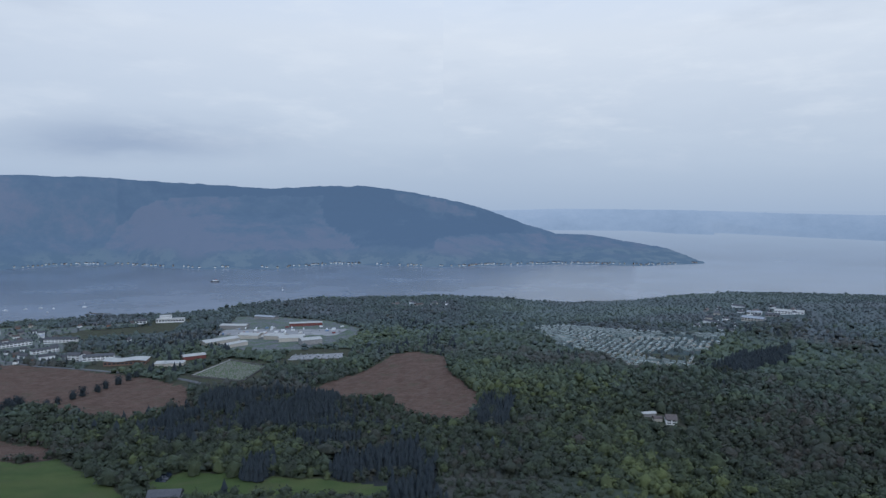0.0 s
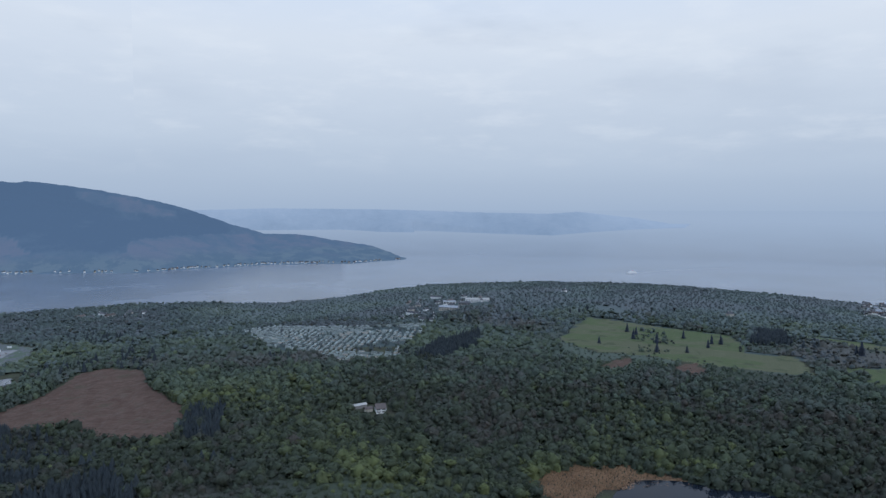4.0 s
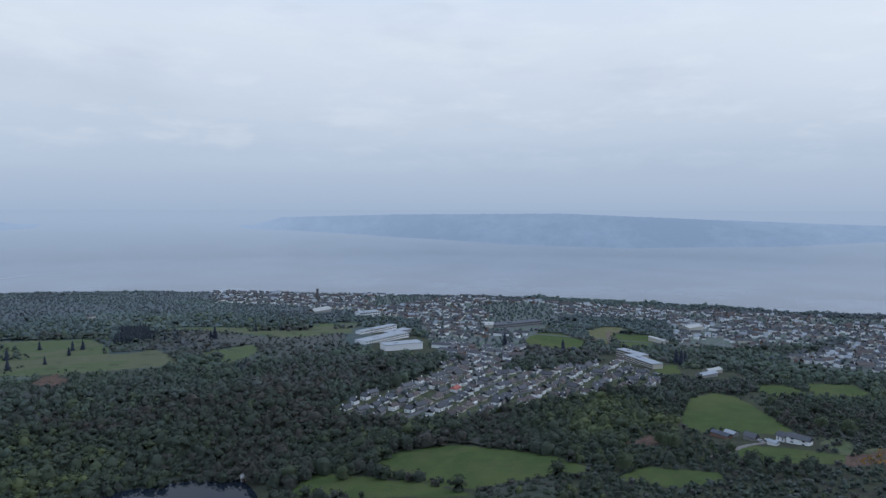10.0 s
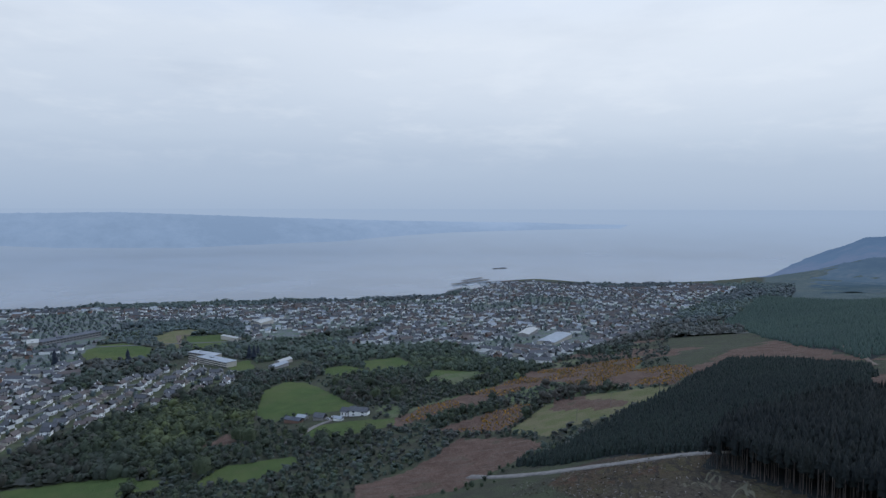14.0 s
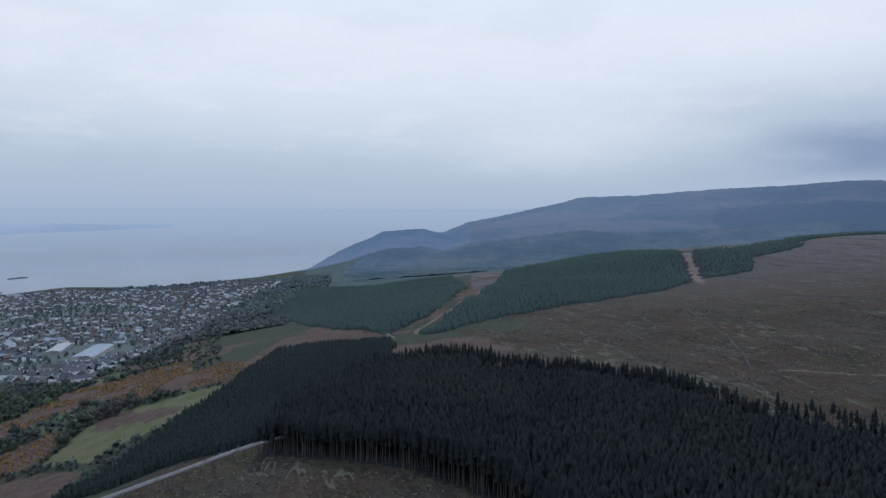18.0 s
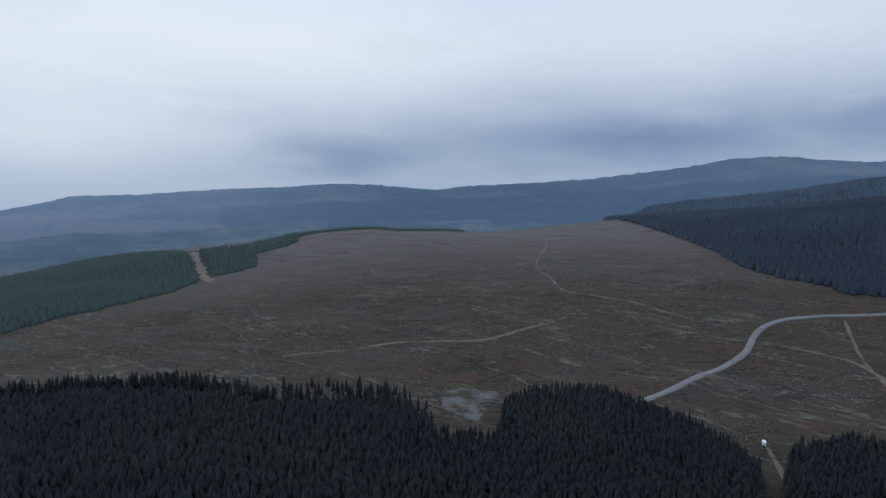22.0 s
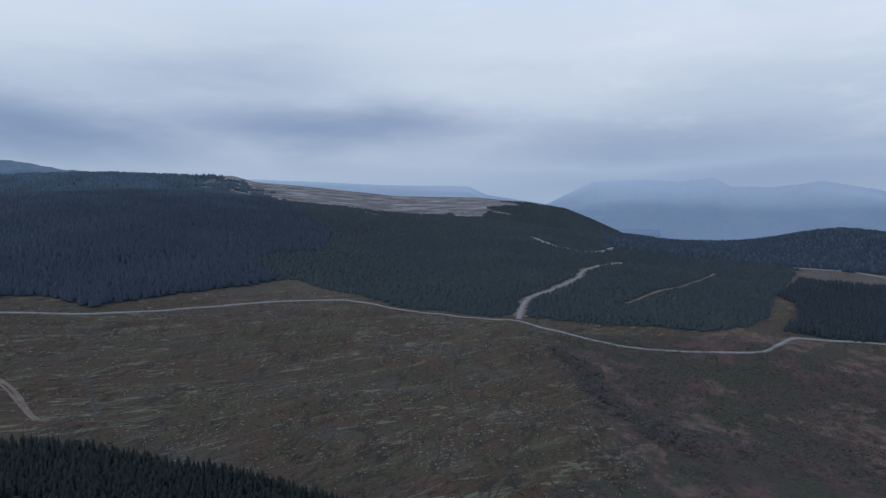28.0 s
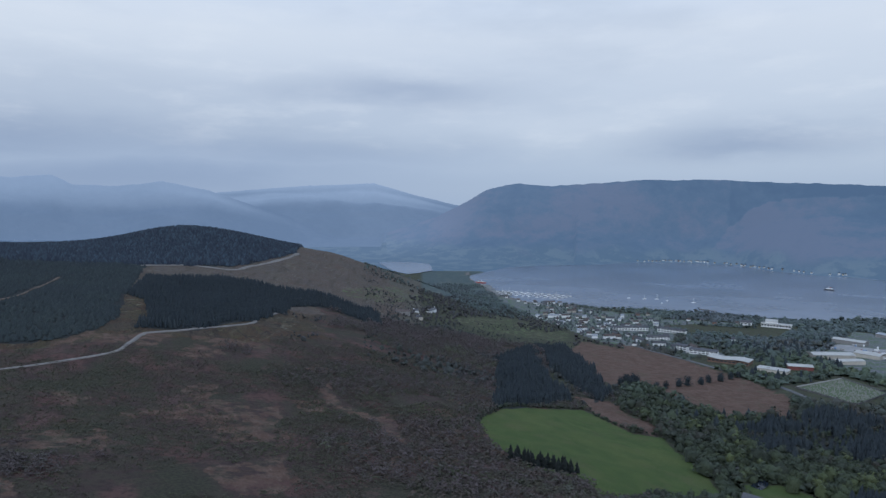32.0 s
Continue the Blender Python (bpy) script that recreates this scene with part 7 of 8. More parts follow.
block("industrial_shed", "red and white shed with grey roof", (-372, 945), (-346, 962), 16, 5, RED_SHEET, PALE_ROOF, "pitch", 2, group=SHEDS)
block("health_centre", "low building with a waving white roof and stone walls", (-474, 918), (-419, 928), 24, 5, BRICK_WALL, PALE_ROOF, "wave", 2.4, 1)
FLATS = "white housing blocks of the village"
block("housing_block", "long white housing block with stepped roof line", (-760, 1085), (-713, 1145), 9, 7, WHITE_WALL, SLATE, "pitch", 2.5, 2, "housing", FLATS)
block("housing_block", "long white housing block", (-694, 1146), (-640, 1152), 9, 7, WHITE_WALL, SLATE, "pitch", 2.5, 2, "housing", FLATS)
block("housing_block", "short white housing block", (-640, 1026), (-616, 1058), 9, 6, WHITE_WALL, SLATE, "pitch", 2.5, 2, "housing", FLATS)
block("housing_block", "tall white gabled house block", (-549, 962), (-531, 961), 10, 9, WHITE_WALL, SLATE, "pitch", 3, 3, "housing", FLATS)
block("housing_block", "white house row with grey roofs", (-524, 957), (-485, 971), 11, 6, WHITE_WALL, SLATE, "pitch", 2.6, 2, "housing", FLATS)
block("yacht_works", "white stepped works building on the shore", (-612, 1408), (-557, 1422), 16, 7, WHITE_WALL, PALE_ROOF, bands=1)
block("yacht_works_office", "white gabled office of the works", (-648, 1392), (-628, 1398), 12, 6, WHITE_WALL, SLATE, "pitch", 4, 1)
block("yacht_works_tower", "tall white centre of the works building", (-606, 1414), (-584, 1420), 14, 12, WHITE_WALL, PALE_ROOF, "pitch", 3)
block("holiday_centre", "white holiday centre with pale roofs among trees", (645, 1287), (690, 1262), 18, 5.5, WHITE_WALL, PALE_ROOF, "pitch", 3, 2)
block("holiday_lodge", "low white lodge with flat roof beside the holiday centre", (602, 1310), (626, 1297), 20, 6, WHITE_WALL, LIGHT_ROOF, bands=1)
block("holiday_annexe", "grey annexe with slate roof below the holiday centre", (618, 1268), (640, 1255), 11, 4.5, GREY_WALL, SLATE, "pitch", 2.5, 1)
block("holiday_hall", "tall pale holiday hall", (560, 1240), (590, 1215), 18, 6, CREAM_WALL, GREY_ROOF, "pitch", 3, 2)
# farm on the green knoll
block("farmhouse", "white two-storey farmhouse with dark slate roof", (548, -136), (538, -149), 7, 4.8, WHITE_WALL, SLATE, "pitch", 2.6, 2, "house", glass=0.13)
block("farmhouse_wing", "white gabled back wing of the farmhouse", (553, -130), (549, -135), 8, 4.6, WHITE_WALL, SLATE, "pitch", 2.8, 1, "house", glass=0.13)
block("barn", "grey stone barn with slate roof", (556, -107), (550, -114), 7, 3.2, GREY_WALL, SLATE, "pitch", 2.8, category="barn")
block("byre", "low byre with grey sheet roof", (569, -95), (563, -101), 6, 2.8, GREY_WALL, GREY_ROOF, "pitch", 1.4, category="barn")
block("cart_shed", "open cart shed with dark roof", (565, -84), (555, -95), 7, 3, BRICK_WALL, DARK_ROOF, "pitch", 1.6, category="barn")
block("outhouse", "small white outhouse beside the farm", (541, -121), (536, -126), 5, 2.8, WHITE_WALL, GREY_ROOF, "pitch", 1.2, category="barn")
# cottage in the wood
block("wood_cottage", "white gabled cottage with brown roof in a wood clearing", (216, 632), (226, 630), 14, 4.6, WHITE_WALL, TILE, "pitch", 3.4, 2, "house")
block("wood_barn", "barn with a white sheet roof in a wood clearing", (200, 654), (214, 656), 6, 3.2, GREY_WALL, PALE_ROOF, "pitch", 1.2, category="barn")
block("wood_stable", "yellowish stable range beside the cottage", (207, 640), (215, 640), 6, 3.2, CREAM_WALL, TILE, "pitch", 1.6, category="barn")
block("lane_house", "house with purple-grey slate roof below the hill", (-186, 408), (-166, 410), 9, 4, GREY_WALL, SLATE, "pitch", 2.8, 1, "house")

# ---------- holiday park: static caravans in close rows ----------
def caravan(label, shell, cap):
    root = thing("static_caravan", label, "caravan", "static caravans of the holiday park")
    part("body", Solid().box(-4.4, 4.4, -1.6, 1.6, 0.35, 2.7).mesh("body", shell), shell, root)
    part("roof", Solid().pitched(8.8, 3.2, 2.72, 0.45, 0.15, 0.08).mesh("roof", cap), cap, root)
    part("skirt", Solid().box(-4.2, 4.2, -1.45, 1.45, -2.5, 0.35).mesh("skirt", GREY_WALL), GREY_WALL, root)
    part("window", Solid().box(-3.8, 3.8, -1.64, -1.6, 1.3, 2.1).mesh("window", PANE), PANE, root)
    return root


VANS = [caravan("pale green static caravan with low roof", CARAVAN_SHELL, CARAVAN_ROOF), caravan("cream static caravan with grey-green roof", CREAM_WALL, CARAVAN_ROOF)]
spots, rng = rows_of("caravans", 62, 10.0, 13.0, 5, 0.36, lambda x, y: rough(x, y, 45, 61, 2) > -0.55)
order = np.argsort(np.hypot(spots[:, 0], spots[:, 1]))
rest = Solid()
for n, k in enumerate(order):
    x, y, odd = spots[k]
    turn = 62 + 75 * (wobble(x, y, 60, 4) > 0.1) + rng.normal(0, 16)
    if n < 290:
        van = VANS[n % 2] if n < 2 else copy_thing(VANS[int(rng.uniform() < 0.3)], Matrix())
        put(van, x, y, float(ground(x, y)) + 0.35, float(turn))
    else:
        m = pose(x, y, float(ground(x, y)) + 0.35, 0, 0, float(turn))
        for a, c, e, f, z0, z1, t in ((-4.4, 4.4, -1.6, 1.6, 0.2, 2.7, 0.0), (-4.5, 4.5, -1.7, 1.7, 2.7, 3.1, 0.8)):
            s = Solid().box(a, c, e, f, z0, z1, t)
            rest.add([m @ Vector(p) for p in s.co], s.faces)
tagged(new("caravan_rows", rest.mesh("caravan_rows", CARAVAN_SHELL)), "farther rows of pale green static caravans", "caravans", kind="stuff")

# ---------- the small loch, its reeds and boathouse ----------
edge = smooth_line(((292, 398), (330, 420), (372, 412), (404, 392), (438, 356), (464, 318), (472, 284), (466, 250), (448, 222), (410, 215), (360, 250), (315, 310), (285, 360), (292, 398)), 5.0)
tarn = Solid()
tarn.add([(x, y, TARN_LEVEL) for x, y in edge[:-1]], [tuple(range(len(edge) - 1))])
tagged(new("small_loch", tarn.mesh("small_loch", TARN_WATER)), "still dark water of a small loch", "water", kind="structure")
zone("reed_edge", (262, 432), (285, 452), (335, 452), (376, 438), (408, 402), (402, 388), (362, 402), (328, 408), (300, 396), (280, 400))
x, y, b, r, rng = scatter(25, 60, 430, 620, 1.7, 14)
keep = in_zone("reed_edge", x, y, 4)
x, y = x[keep], y[keep]
plant("reed_bed", "tan bed of dead reeds at the edge of the small loch", "reeds", np.stack([x, y], 1), rng.uniform(1.2, 2.0, len(x)), BUSH, REED, np.clip(0.5 + 0.5 * wobble(x, y, 12, 3), 0, 1), (0.9, 1.4))
hut = thing("boathouse", "small boathouse with a pale roof at the water's edge", "boathouse")
part("wall", Solid().gabled(7, 4.5, -2, 2.3, 1.5).mesh("wall", GREY_WALL), GREY_WALL, hut)
part("roof", Solid().pitched(7, 4.5, 2.3, 1.5, 0.3, 0.12).mesh("roof", PALE_ROOF), PALE_ROOF, hut)
part("door", Solid().box(-3.56, -3.5, -1.2, 1.2, -0.5, 2.0).mesh("door", DOOR_PAINT), DOOR_PAINT, hut)
put(hut, 474, 283, TARN_LEVEL + 0.6, 35)
for k, (x, y) in enumerate(((-225, 474), (-197, 459))):
    pool = smooth_line(((x - 3, y - 11), (x + 2, y - 13), (x + 4, y - 3), (x + 3, y + 8), (x - 2, y + 12), (x - 5, y + 4), (x - 3, y - 11)), 3.0)
    z = float(ground(x, y)) + 0.8
    s = Solid().add([(px, py, z) for px, py in pool[:-1]], [tuple(range(len(pool) - 1))])
    tagged(new("pond_%d" % (k + 1), s.mesh("pond", TARN_WATER)), "small pool beside the burn among trees", "water", kind="structure")


# ---------- single trees ----------
def tree_thing(name, label, category, maker, leaf, group, height, tint):
    co, tri, stems = maker
    root = thing(name, label, category, group)
    for piece, faces, mat in (("trunk", tri[:stems], BARK), ("crown", tri[stems:], leaf)):
        used_co, back = np.unique(faces, return_inverse=True)
        me = big_mesh(piece, co[used_co] * height, back.reshape(-1, 3), mat, {"tint": np.full(len(used_co), tint)})
        part(piece, me, mat, root)
    return root


def row_of_trees(kinds, places, seed):
    rng = np.random.default_rng(seed)
    for k, (x, y) in enumerate(places):
        which = int(rng.integers(0, len(kinds)))
        t = kinds[which][0] if not kinds[which][1] else copy_thing(kinds[which][0], Matrix())
        kinds[which][1] = True
        s = rng.uniform(0.8, 1.2)
        t.matrix_basis = pose(x, y, float(ground(x, y)), 0, 0, rng.uniform(0, 360)) @ Matrix.Diagonal((s, s, s, 1))


R2 = np.random.default_rng(5)
FIRS = [[tree_thing("spruce_tree", "dark spruce standing in the green field", "tree", cone_tree(R2, 8, 9, 0.05, 0.27), NEEDLE, "spruce copse in the field", 8.5, 0.5), False] for k in range(3)]
row_of_trees(FIRS, [(-282 + 1.1 * k + R2.uniform(-1.5, 1.5), 304 + 0.7 * k + R2.uniform(-6, 6)) for k in range(28)], 1)
ROUND = [[tree_thing("round_tree", "dark rounded tree in a field-boundary row", "tree", broad_tree(R2, 16, 18, 0.36, 0.02, leaf=0.04), STAND_NEEDLE, "row of round trees", 11, 0.6), False] for k in range(3)]
row_of_trees(ROUND, [(-432 + 40 * k / 11 + R2.uniform(-2, 2), 645 + 195 * k / 11 + R2.uniform(-3, 3)) for k in range(12)], 2)
row_of_trees(ROUND, [(-455 + R2.uniform(-14, 14), 690 + R2.uniform(-16, 16)) for k in range(8)], 7)
LINKS = [[tree_thing("golf_conifer", "single dark conifer on the golf course", "tree", cone_tree(R2, 8, 9, 0.05, 0.22), HAZED_NEEDLE, "golf course trees", 14, 0.2), False] for k in range(3)]
row_of_trees(LINKS, ((655, 711), (660, 716), (716, 824), (780, 714), (770, 722), (903, 591), (908, 586), (700, 760), (690, 800), (740, 700), (762, 770), (690, 690), (625, 800), (840, 700), (985, 560), (720, 850)), 3)
TALL = [[tree_thing("tall_conifer", "pair of tall dark conifers near the offices", "tree", cone_tree(R2, 9, 9, 0.04, 0.24), HAZED_NEEDLE, "tall conifers", 19, 0.1), False] for k in range(2)]
row_of_trees(TALL, ((950, -95), (960, -108), (935, -100), (1010, 150), (985, 60), (905, 585)), 4)
FIELD_OAK = [[tree_thing("field_tree", "full-crowned broadleaf tree at a field edge", "tree", broad_tree(R2, 18, 24, 0.45, 0.08, leaf=0.035), LEAF, "field trees", 13, t), False] for t in (0.35, 0.6, 0.8)]
row_of_trees(FIELD_OAK, ((527, -51), (540, -44), (726, -4), (620, -160), (640, -170), (660, -185), (600, -175), (583, -190), (700, -160), (495, -60), (480, -100), (470, -15), (505, 20), (470, 195), (505, 215), (560, 120),
                         (548, 150), (430, 95), (455, 30), (-255, 560), (-240, 540), (-225, 520), (-200, 500), (-300, 560), (-180, 470), (-150, 465), (-110, 470), (60, 690), (48, 640), (300, 470), (330, 465)), 5)
# hedges and rough growth along field edges
line = []
for pts in (((426, 75), (454, 25), (449, 2), (470, -20), (486, -40)), ((484, 185), (470, 160), (445, 100)), ((-455, 643), (-400, 610), (-351, 590), (-300, 555), (-263, 521)), ((640, -60), (700, -80), (765, -110), (760, -130)),
            ((510, -170), (545, -195), (560, -225), (540, -250)), ((-367, 351), (-410, 428), (-415, 491), (-399, 535)), ((600, -270), (660, -330), (735, -290)), ((-302, 516), (-340, 505), (-380, 520))):
    p = smooth_line(pts, 2.6)
    line.append(p + R2.normal(0, 1.3, p.shape))
line = np.concatenate(line)
plant("hedgerows", "uneven hedges and bushes along the field edges", "hedge", line, R2.uniform(2.0, 4.6, len(line)), BUSH, LEAF, R2.uniform(0.1, 0.6, len(line)), (0.9, 1.5))

# ---------- felled moor: stumps, logs and brash ----------
WOOD_GREY = plain("weathered_wood", (0.135, 0.120, 0.108), (0.235, 0.21, 0.19), 0.8, 0.9)
x, y, b, r, rng = scatter(118, 276, 200, 720, 3.6, 15)
keep = (r > across(BLOCK_EDGE, b) + 3) | (r < across(BLOCK_NEAR, b) - 3) & (b < 160)
keep &= (r < across(HILL_FOREST, np.clip(b, 204, 288)) - 12) & ~in_zone("young_spruce", x, y) & ((b > 152) | (r < 320)) & (rough(x, y, 26, 6, 3) + 0.6 * np.sin((x * 0.5 - y * 0.87) * 0.42 + 2 * wobble(x, y, 60, 9)) > 0.05) & (rng.uniform(0, 1, len(x)) < np.interp(r, (250, 450, 720), (0.9, 0.6, 0.35)))
x, y = x[keep], y[keep]
z = ground(x, y)
a = np.radians(-24 + rng.normal(0, 55, len(x)))
long = rng.uniform(0.3, 1.1, len(x)) * np.where(rng.uniform(0, 1, len(x)) < 0.35, 0.25, 1)
wide = rng.uniform(0.05, 0.11, len(x))
tall = np.where(long < 0.35, rng.uniform(0.3, 0.6, len(x)), rng.uniform(0.1, 0.3, len(x)))
unit = np.array([(-1, -1, -0.5), (1, -1, -0.5), (1, 1, -0.5), (-1, 1, -0.5), (-1, -0.8, 1), (1, -0.8, 1), (1, 0.8, 1), (-1, 0.8, 1)], float)
ux, uy, uz = unit[None, :, 0] * long[:, None], unit[None, :, 1] * wide[:, None], unit[None, :, 2] * tall[:, None]
co = np.stack([ux * np.cos(a)[:, None] - uy * np.sin(a)[:, None] + x[:, None], ux * np.sin(a)[:, None] + uy * np.cos(a)[:, None] + y[:, None], uz + z[:, None] + 0.1], 2).reshape(-1, 3)
quad = np.array([(4, 5, 6, 7), (0, 1, 5, 4), (1, 2, 6, 5), (2, 3, 7, 6), (3, 0, 4, 7)])
me = big_mesh("brash", co, (quad[None] + 8 * np.arange(len(x))[:, None, None]).reshape(-1, 4), WOOD_GREY, None, True)
tagged(new("brash", me), "bleached stumps, logs and brash left on the felled moor", "brash", kind="stuff")
# heather and rush tussocks
x, y, b, r, rng = scatter(118, 285, 210, 640, 3.4, 16)
keep = (r > across(BLOCK_EDGE, np.minimum(b, 270)) + 3) | (r < across(BLOCK_NEAR, b) - 3) & (b < 160) | (b > 270)
keep &= (r < across(HILL_FOREST, np.clip(b, 204, 288)) - 10) & ~in_zone("young_spruce", x, y) & ((b > 152) | (r < 320)) & (rough(x, y, 34, 26, 3) > 0.1) & (rng.uniform(0, 1, len(x)) < 0.48)
x, y = x[keep], y[keep]
TUSSOCK = leaves("moor_tussock", ((0.050, 0.038, 0.030), (0.062, 0.050, 0.036), (0.075, 0.070, 0.038), (0.090, 0.082, 0.050)), shadow=(0.030, 0.025, 0.021), glint=(0.11, 0.10, 0.07))
TUFT = [broad_tree(RNG, 2, 5, wide=0.5, clear=0.0, stem=False, sides=0, leaf=0.22) for k in range(6)]
plant("moor_tussocks", "heather and rush tussocks on the felled moor", "heath", np.stack([x, y], 1), rng.uniform(0.5, 1.3, len(x)), TUFT, TUSSOCK, np.clip(0.5 + 0.5 * rough(x, y, 50, 35, 2), 0, 1), (1.2, 2.6))

# ---------- roads, lanes and the burial ground ----------
ribbon("lane_wood", "grey lane winding between bracken hill and spruce", ((-60, 660), (-35, 647), (-13, 628), (9, 622), (20, 604), (16, 578), (3, 544)), 4.0, GRAVEL)
ribbon("road_village", "tarmac road past the bracken fields", ((-700, 1000), (-658, 978), (-581, 935), (-512, 908), (-451, 883), (-380, 852), (-327, 826), (-280, 790)), 6.0, TARMAC, category="road")
ribbon("road_holiday_park", "pale access road of the holiday park", ((215, 925), (242, 906), (263, 862), (290, 838), (321, 862), (352, 898), (400, 930)), 5.0, CONCRETE, category="road")
ribbon("lane_farm", "farm lane and yard", ((500, -75), (517, -90), (535, -105), (548, -126), (556, -140)), 4.0, GRAVEL)
ribbon("path_loch", "path along the foot of the wood above the small loch", ((310, 515), (326, 500), (370, 462), (429, 424), (476, 362)), 3.0, EARTH, category="path")
for n, pts in enumerate((((605, 251), (668, 222), (742, 196), (814, 168), (870, 160)), ((592, 196), (654, 164), (726, 130), (790, 90)), ((640, 120), (700, 90), (760, 50)), ((687, 140), (760, 152), (860, 150), (968, 146), (1145, 163), (1394, 205)),
                         ((780, 205), (800, 150), (815, 90), (822, 40)), ((1120, 470), (1130, 330), (1150, 163), (1140, 60), (1110, -120), (1080, -240)), ((1420, 700), (1440, 420), (1460, 160), (1470, -120), (1440, -420)),
                         ((860, -60), (820, -110), (860, -180), (930, -300), (960, -480), (1050, -700)), ((1050, -240), (1180, -420), (1400, -600), (1650, -760), (1760, -860)))):
    ribbon("street_%d" % (n + 1), "grey tarmac street among houses", pts, 5.5, TARMAC, 0.5, 0.1, "road")
ribbon("shore_road", "road along the sea front", ((1640, 760), (1720, 520), (1760, 250), (1755, 0), (1730, -260), (1690, -520), (1690, -690), (1790, -860)), 7, TARMAC, 0.6, 0.1, "road")
ribbon("yard_park", "grey concrete yard of the business park", ((-420, 1230), (-330, 1215), (-240, 1200), (-180, 1190)), 70, CONCRETE, 0.7, 0.3, "yard")
ribbon("yard_cars", "grey parking yard", ((-218, 945), (-180, 950), (-145, 955)), 30, CONCRETE, 0.7, 0.2, "yard")
ribbon("playing_track", "reddish running track round the sports field", ((1225, -5), (1130, -8), (1042, -14), (1034, -45), (1048, -82), (1130, -92), (1215, -94), (1228, -50), (1225, -5)), 7, EARTH, 0.5, 0.1, "running track")
graves = thing("burial_ground", "walled green burial ground with rows of stones", "cemetery")
GRAVE_GRASS = plain("mown_grass", (0.075, 0.098, 0.055), (0.095, 0.120, 0.068), 0.15, 0.95)
corner = [(-322, 842), (-303, 938), (-240, 893), (-246, 806)]


def inner(u, v):
    (ax, ay), (bx, by), (cx, cy), (dx, dy) = corner
    return (ax * (1 - u) * (1 - v) + bx * (1 - u) * v + cx * u * v + dx * u * (1 - v), ay * (1 - u) * (1 - v) + by * (1 - u) * v + cy * u * v + dy * u * (1 - v))


lawn = Solid()
n = 12
grid = [inner(i / n, j / n) for i in range(n + 1) for j in range(n + 1)]
lawn.add([(x, y, float(ground(x, y)) + 0.6) for x, y in grid], [(i * (n + 1) + j, (i + 1) * (n + 1) + j, (i + 1) * (n + 1) + j + 1, i * (n + 1) + j + 1) for i in range(n) for j in range(n)])
part("lawn", lawn.mesh("lawn", GRAVE_GRASS), GRAVE_GRASS, graves)
for k in range(4):
    (ax, ay), (bx, by) = corner[k], corner[(k + 1) % 4]
    wall, m = Solid(), 10
    for q in range(m):
        px, py, qx, qy = ax + (bx - ax) * q / m, ay + (by - ay) * q / m, ax + (bx - ax) * (q + 1) / m, ay + (by - ay) * (q + 1) / m
        z0, z1 = float(ground(px, py)), float(ground(qx, qy))
        ex, ey = (qy - py) / math.hypot(qx - px, qy - py) * 0.3, -(qx - px) / math.hypot(qx - px, qy - py) * 0.3
        wall.add([(px - ex, py - ey, z0 - 1), (px + ex, py + ey, z0 - 1), (qx + ex, qy + ey, z1 - 1), (qx - ex, qy - ey, z1 - 1), (px - ex, py - ey, z0 + 2.2), (px + ex, py + ey, z0 + 2.2), (qx + ex, qy + ey, z1 + 2.2), (qx - ex, qy - ey, z1 + 2.2)],
                 [(4, 5, 6, 7), (0, 1, 5, 4), (1, 2, 6, 5), (2, 3, 7, 6), (3, 0, 4, 7)])
    part("boundary_wall", wall.mesh("boundary_wall", GREY_WALL if k == 0 else STONE), STONE, graves)
stones = Solid()
for i in range(3, 40, 2):
    for j in range(2, 58):
        x, y = inner(i / 42, j / 60)
        if R2.uniform() < 0.4:
            z = float(ground(x, y)) + 0.55
            stones.box(x - 0.45, x + 0.45, y - 0.12, y + 0.12, z, z + R2.uniform(0.8, 1.5), 0.03)
tagged(part("headstones", stones.mesh("headstones", GREY_WALL), GREY_WALL, graves), kind="stuff")

# ---------- piers, harbour and boats ----------
def pier(label, a, c, width, deck=3.2):
    root = thing("pier", label, "pier", "piers of the town")
    ax, ay, cx, cy = *a, *c
    w = math.hypot(cx - ax, cy - ay)
    part("deck", Solid().box(-w / 2, w / 2, -width / 2, width / 2, deck - 0.8, deck).mesh("deck", STONE), STONE, root)
    part("kerb", Solid().box(-w / 2, w / 2, -width / 2 - 0.3, -width / 2 - 0.003, deck - 1.2, deck + 0.5).mesh("kerb", STONE), STONE, root)
    pile = Solid().tube(0, 0, -6, deck - 0.8, 0.5, 0.45, 8).mesh("pile", STEEL)
    for k in range(int(w / 9)):
        for side in (-1, 1):
            o = part("pile", pile, STEEL, root)
            o.matrix_basis = pose(-w / 2 + 3 + 9 * k, side * (width / 2 - 1), 0)
    put(root, (ax + cx) / 2, (ay + cy) / 2, 0, math.degrees(math.atan2(cy - ay, cx - ax)))


pier("dark timber pier on piles in the harbour", (1960, -830), (2045, -995), 16, 4.2)
pier("long dark breakwater pier", (1800, -748), (1880, -850), 14, 4.0)
pier("outer dark pier by the harbour point", (2040, -900), (2105, -1000), 14, 4.6)
pier("short dark jetty of the boat works", (-812, 1530), (-768, 1522), 10, 6.0)
ISLE = Solid()
for k in range(14):
    u = R2.uniform(-38, 38)
    s = R2.uniform(5, 14)
    ISLE.box(u - s, u + s, R2.uniform(-9, 0), R2.uniform(2, 9), -3, R2.uniform(1, 4), s * 0.3)
put(tagged(new("skerry", ISLE.mesh("skerry", STONE)), "low dark rocks in the firth", "rock"), 2427, -1239, 0, 100)


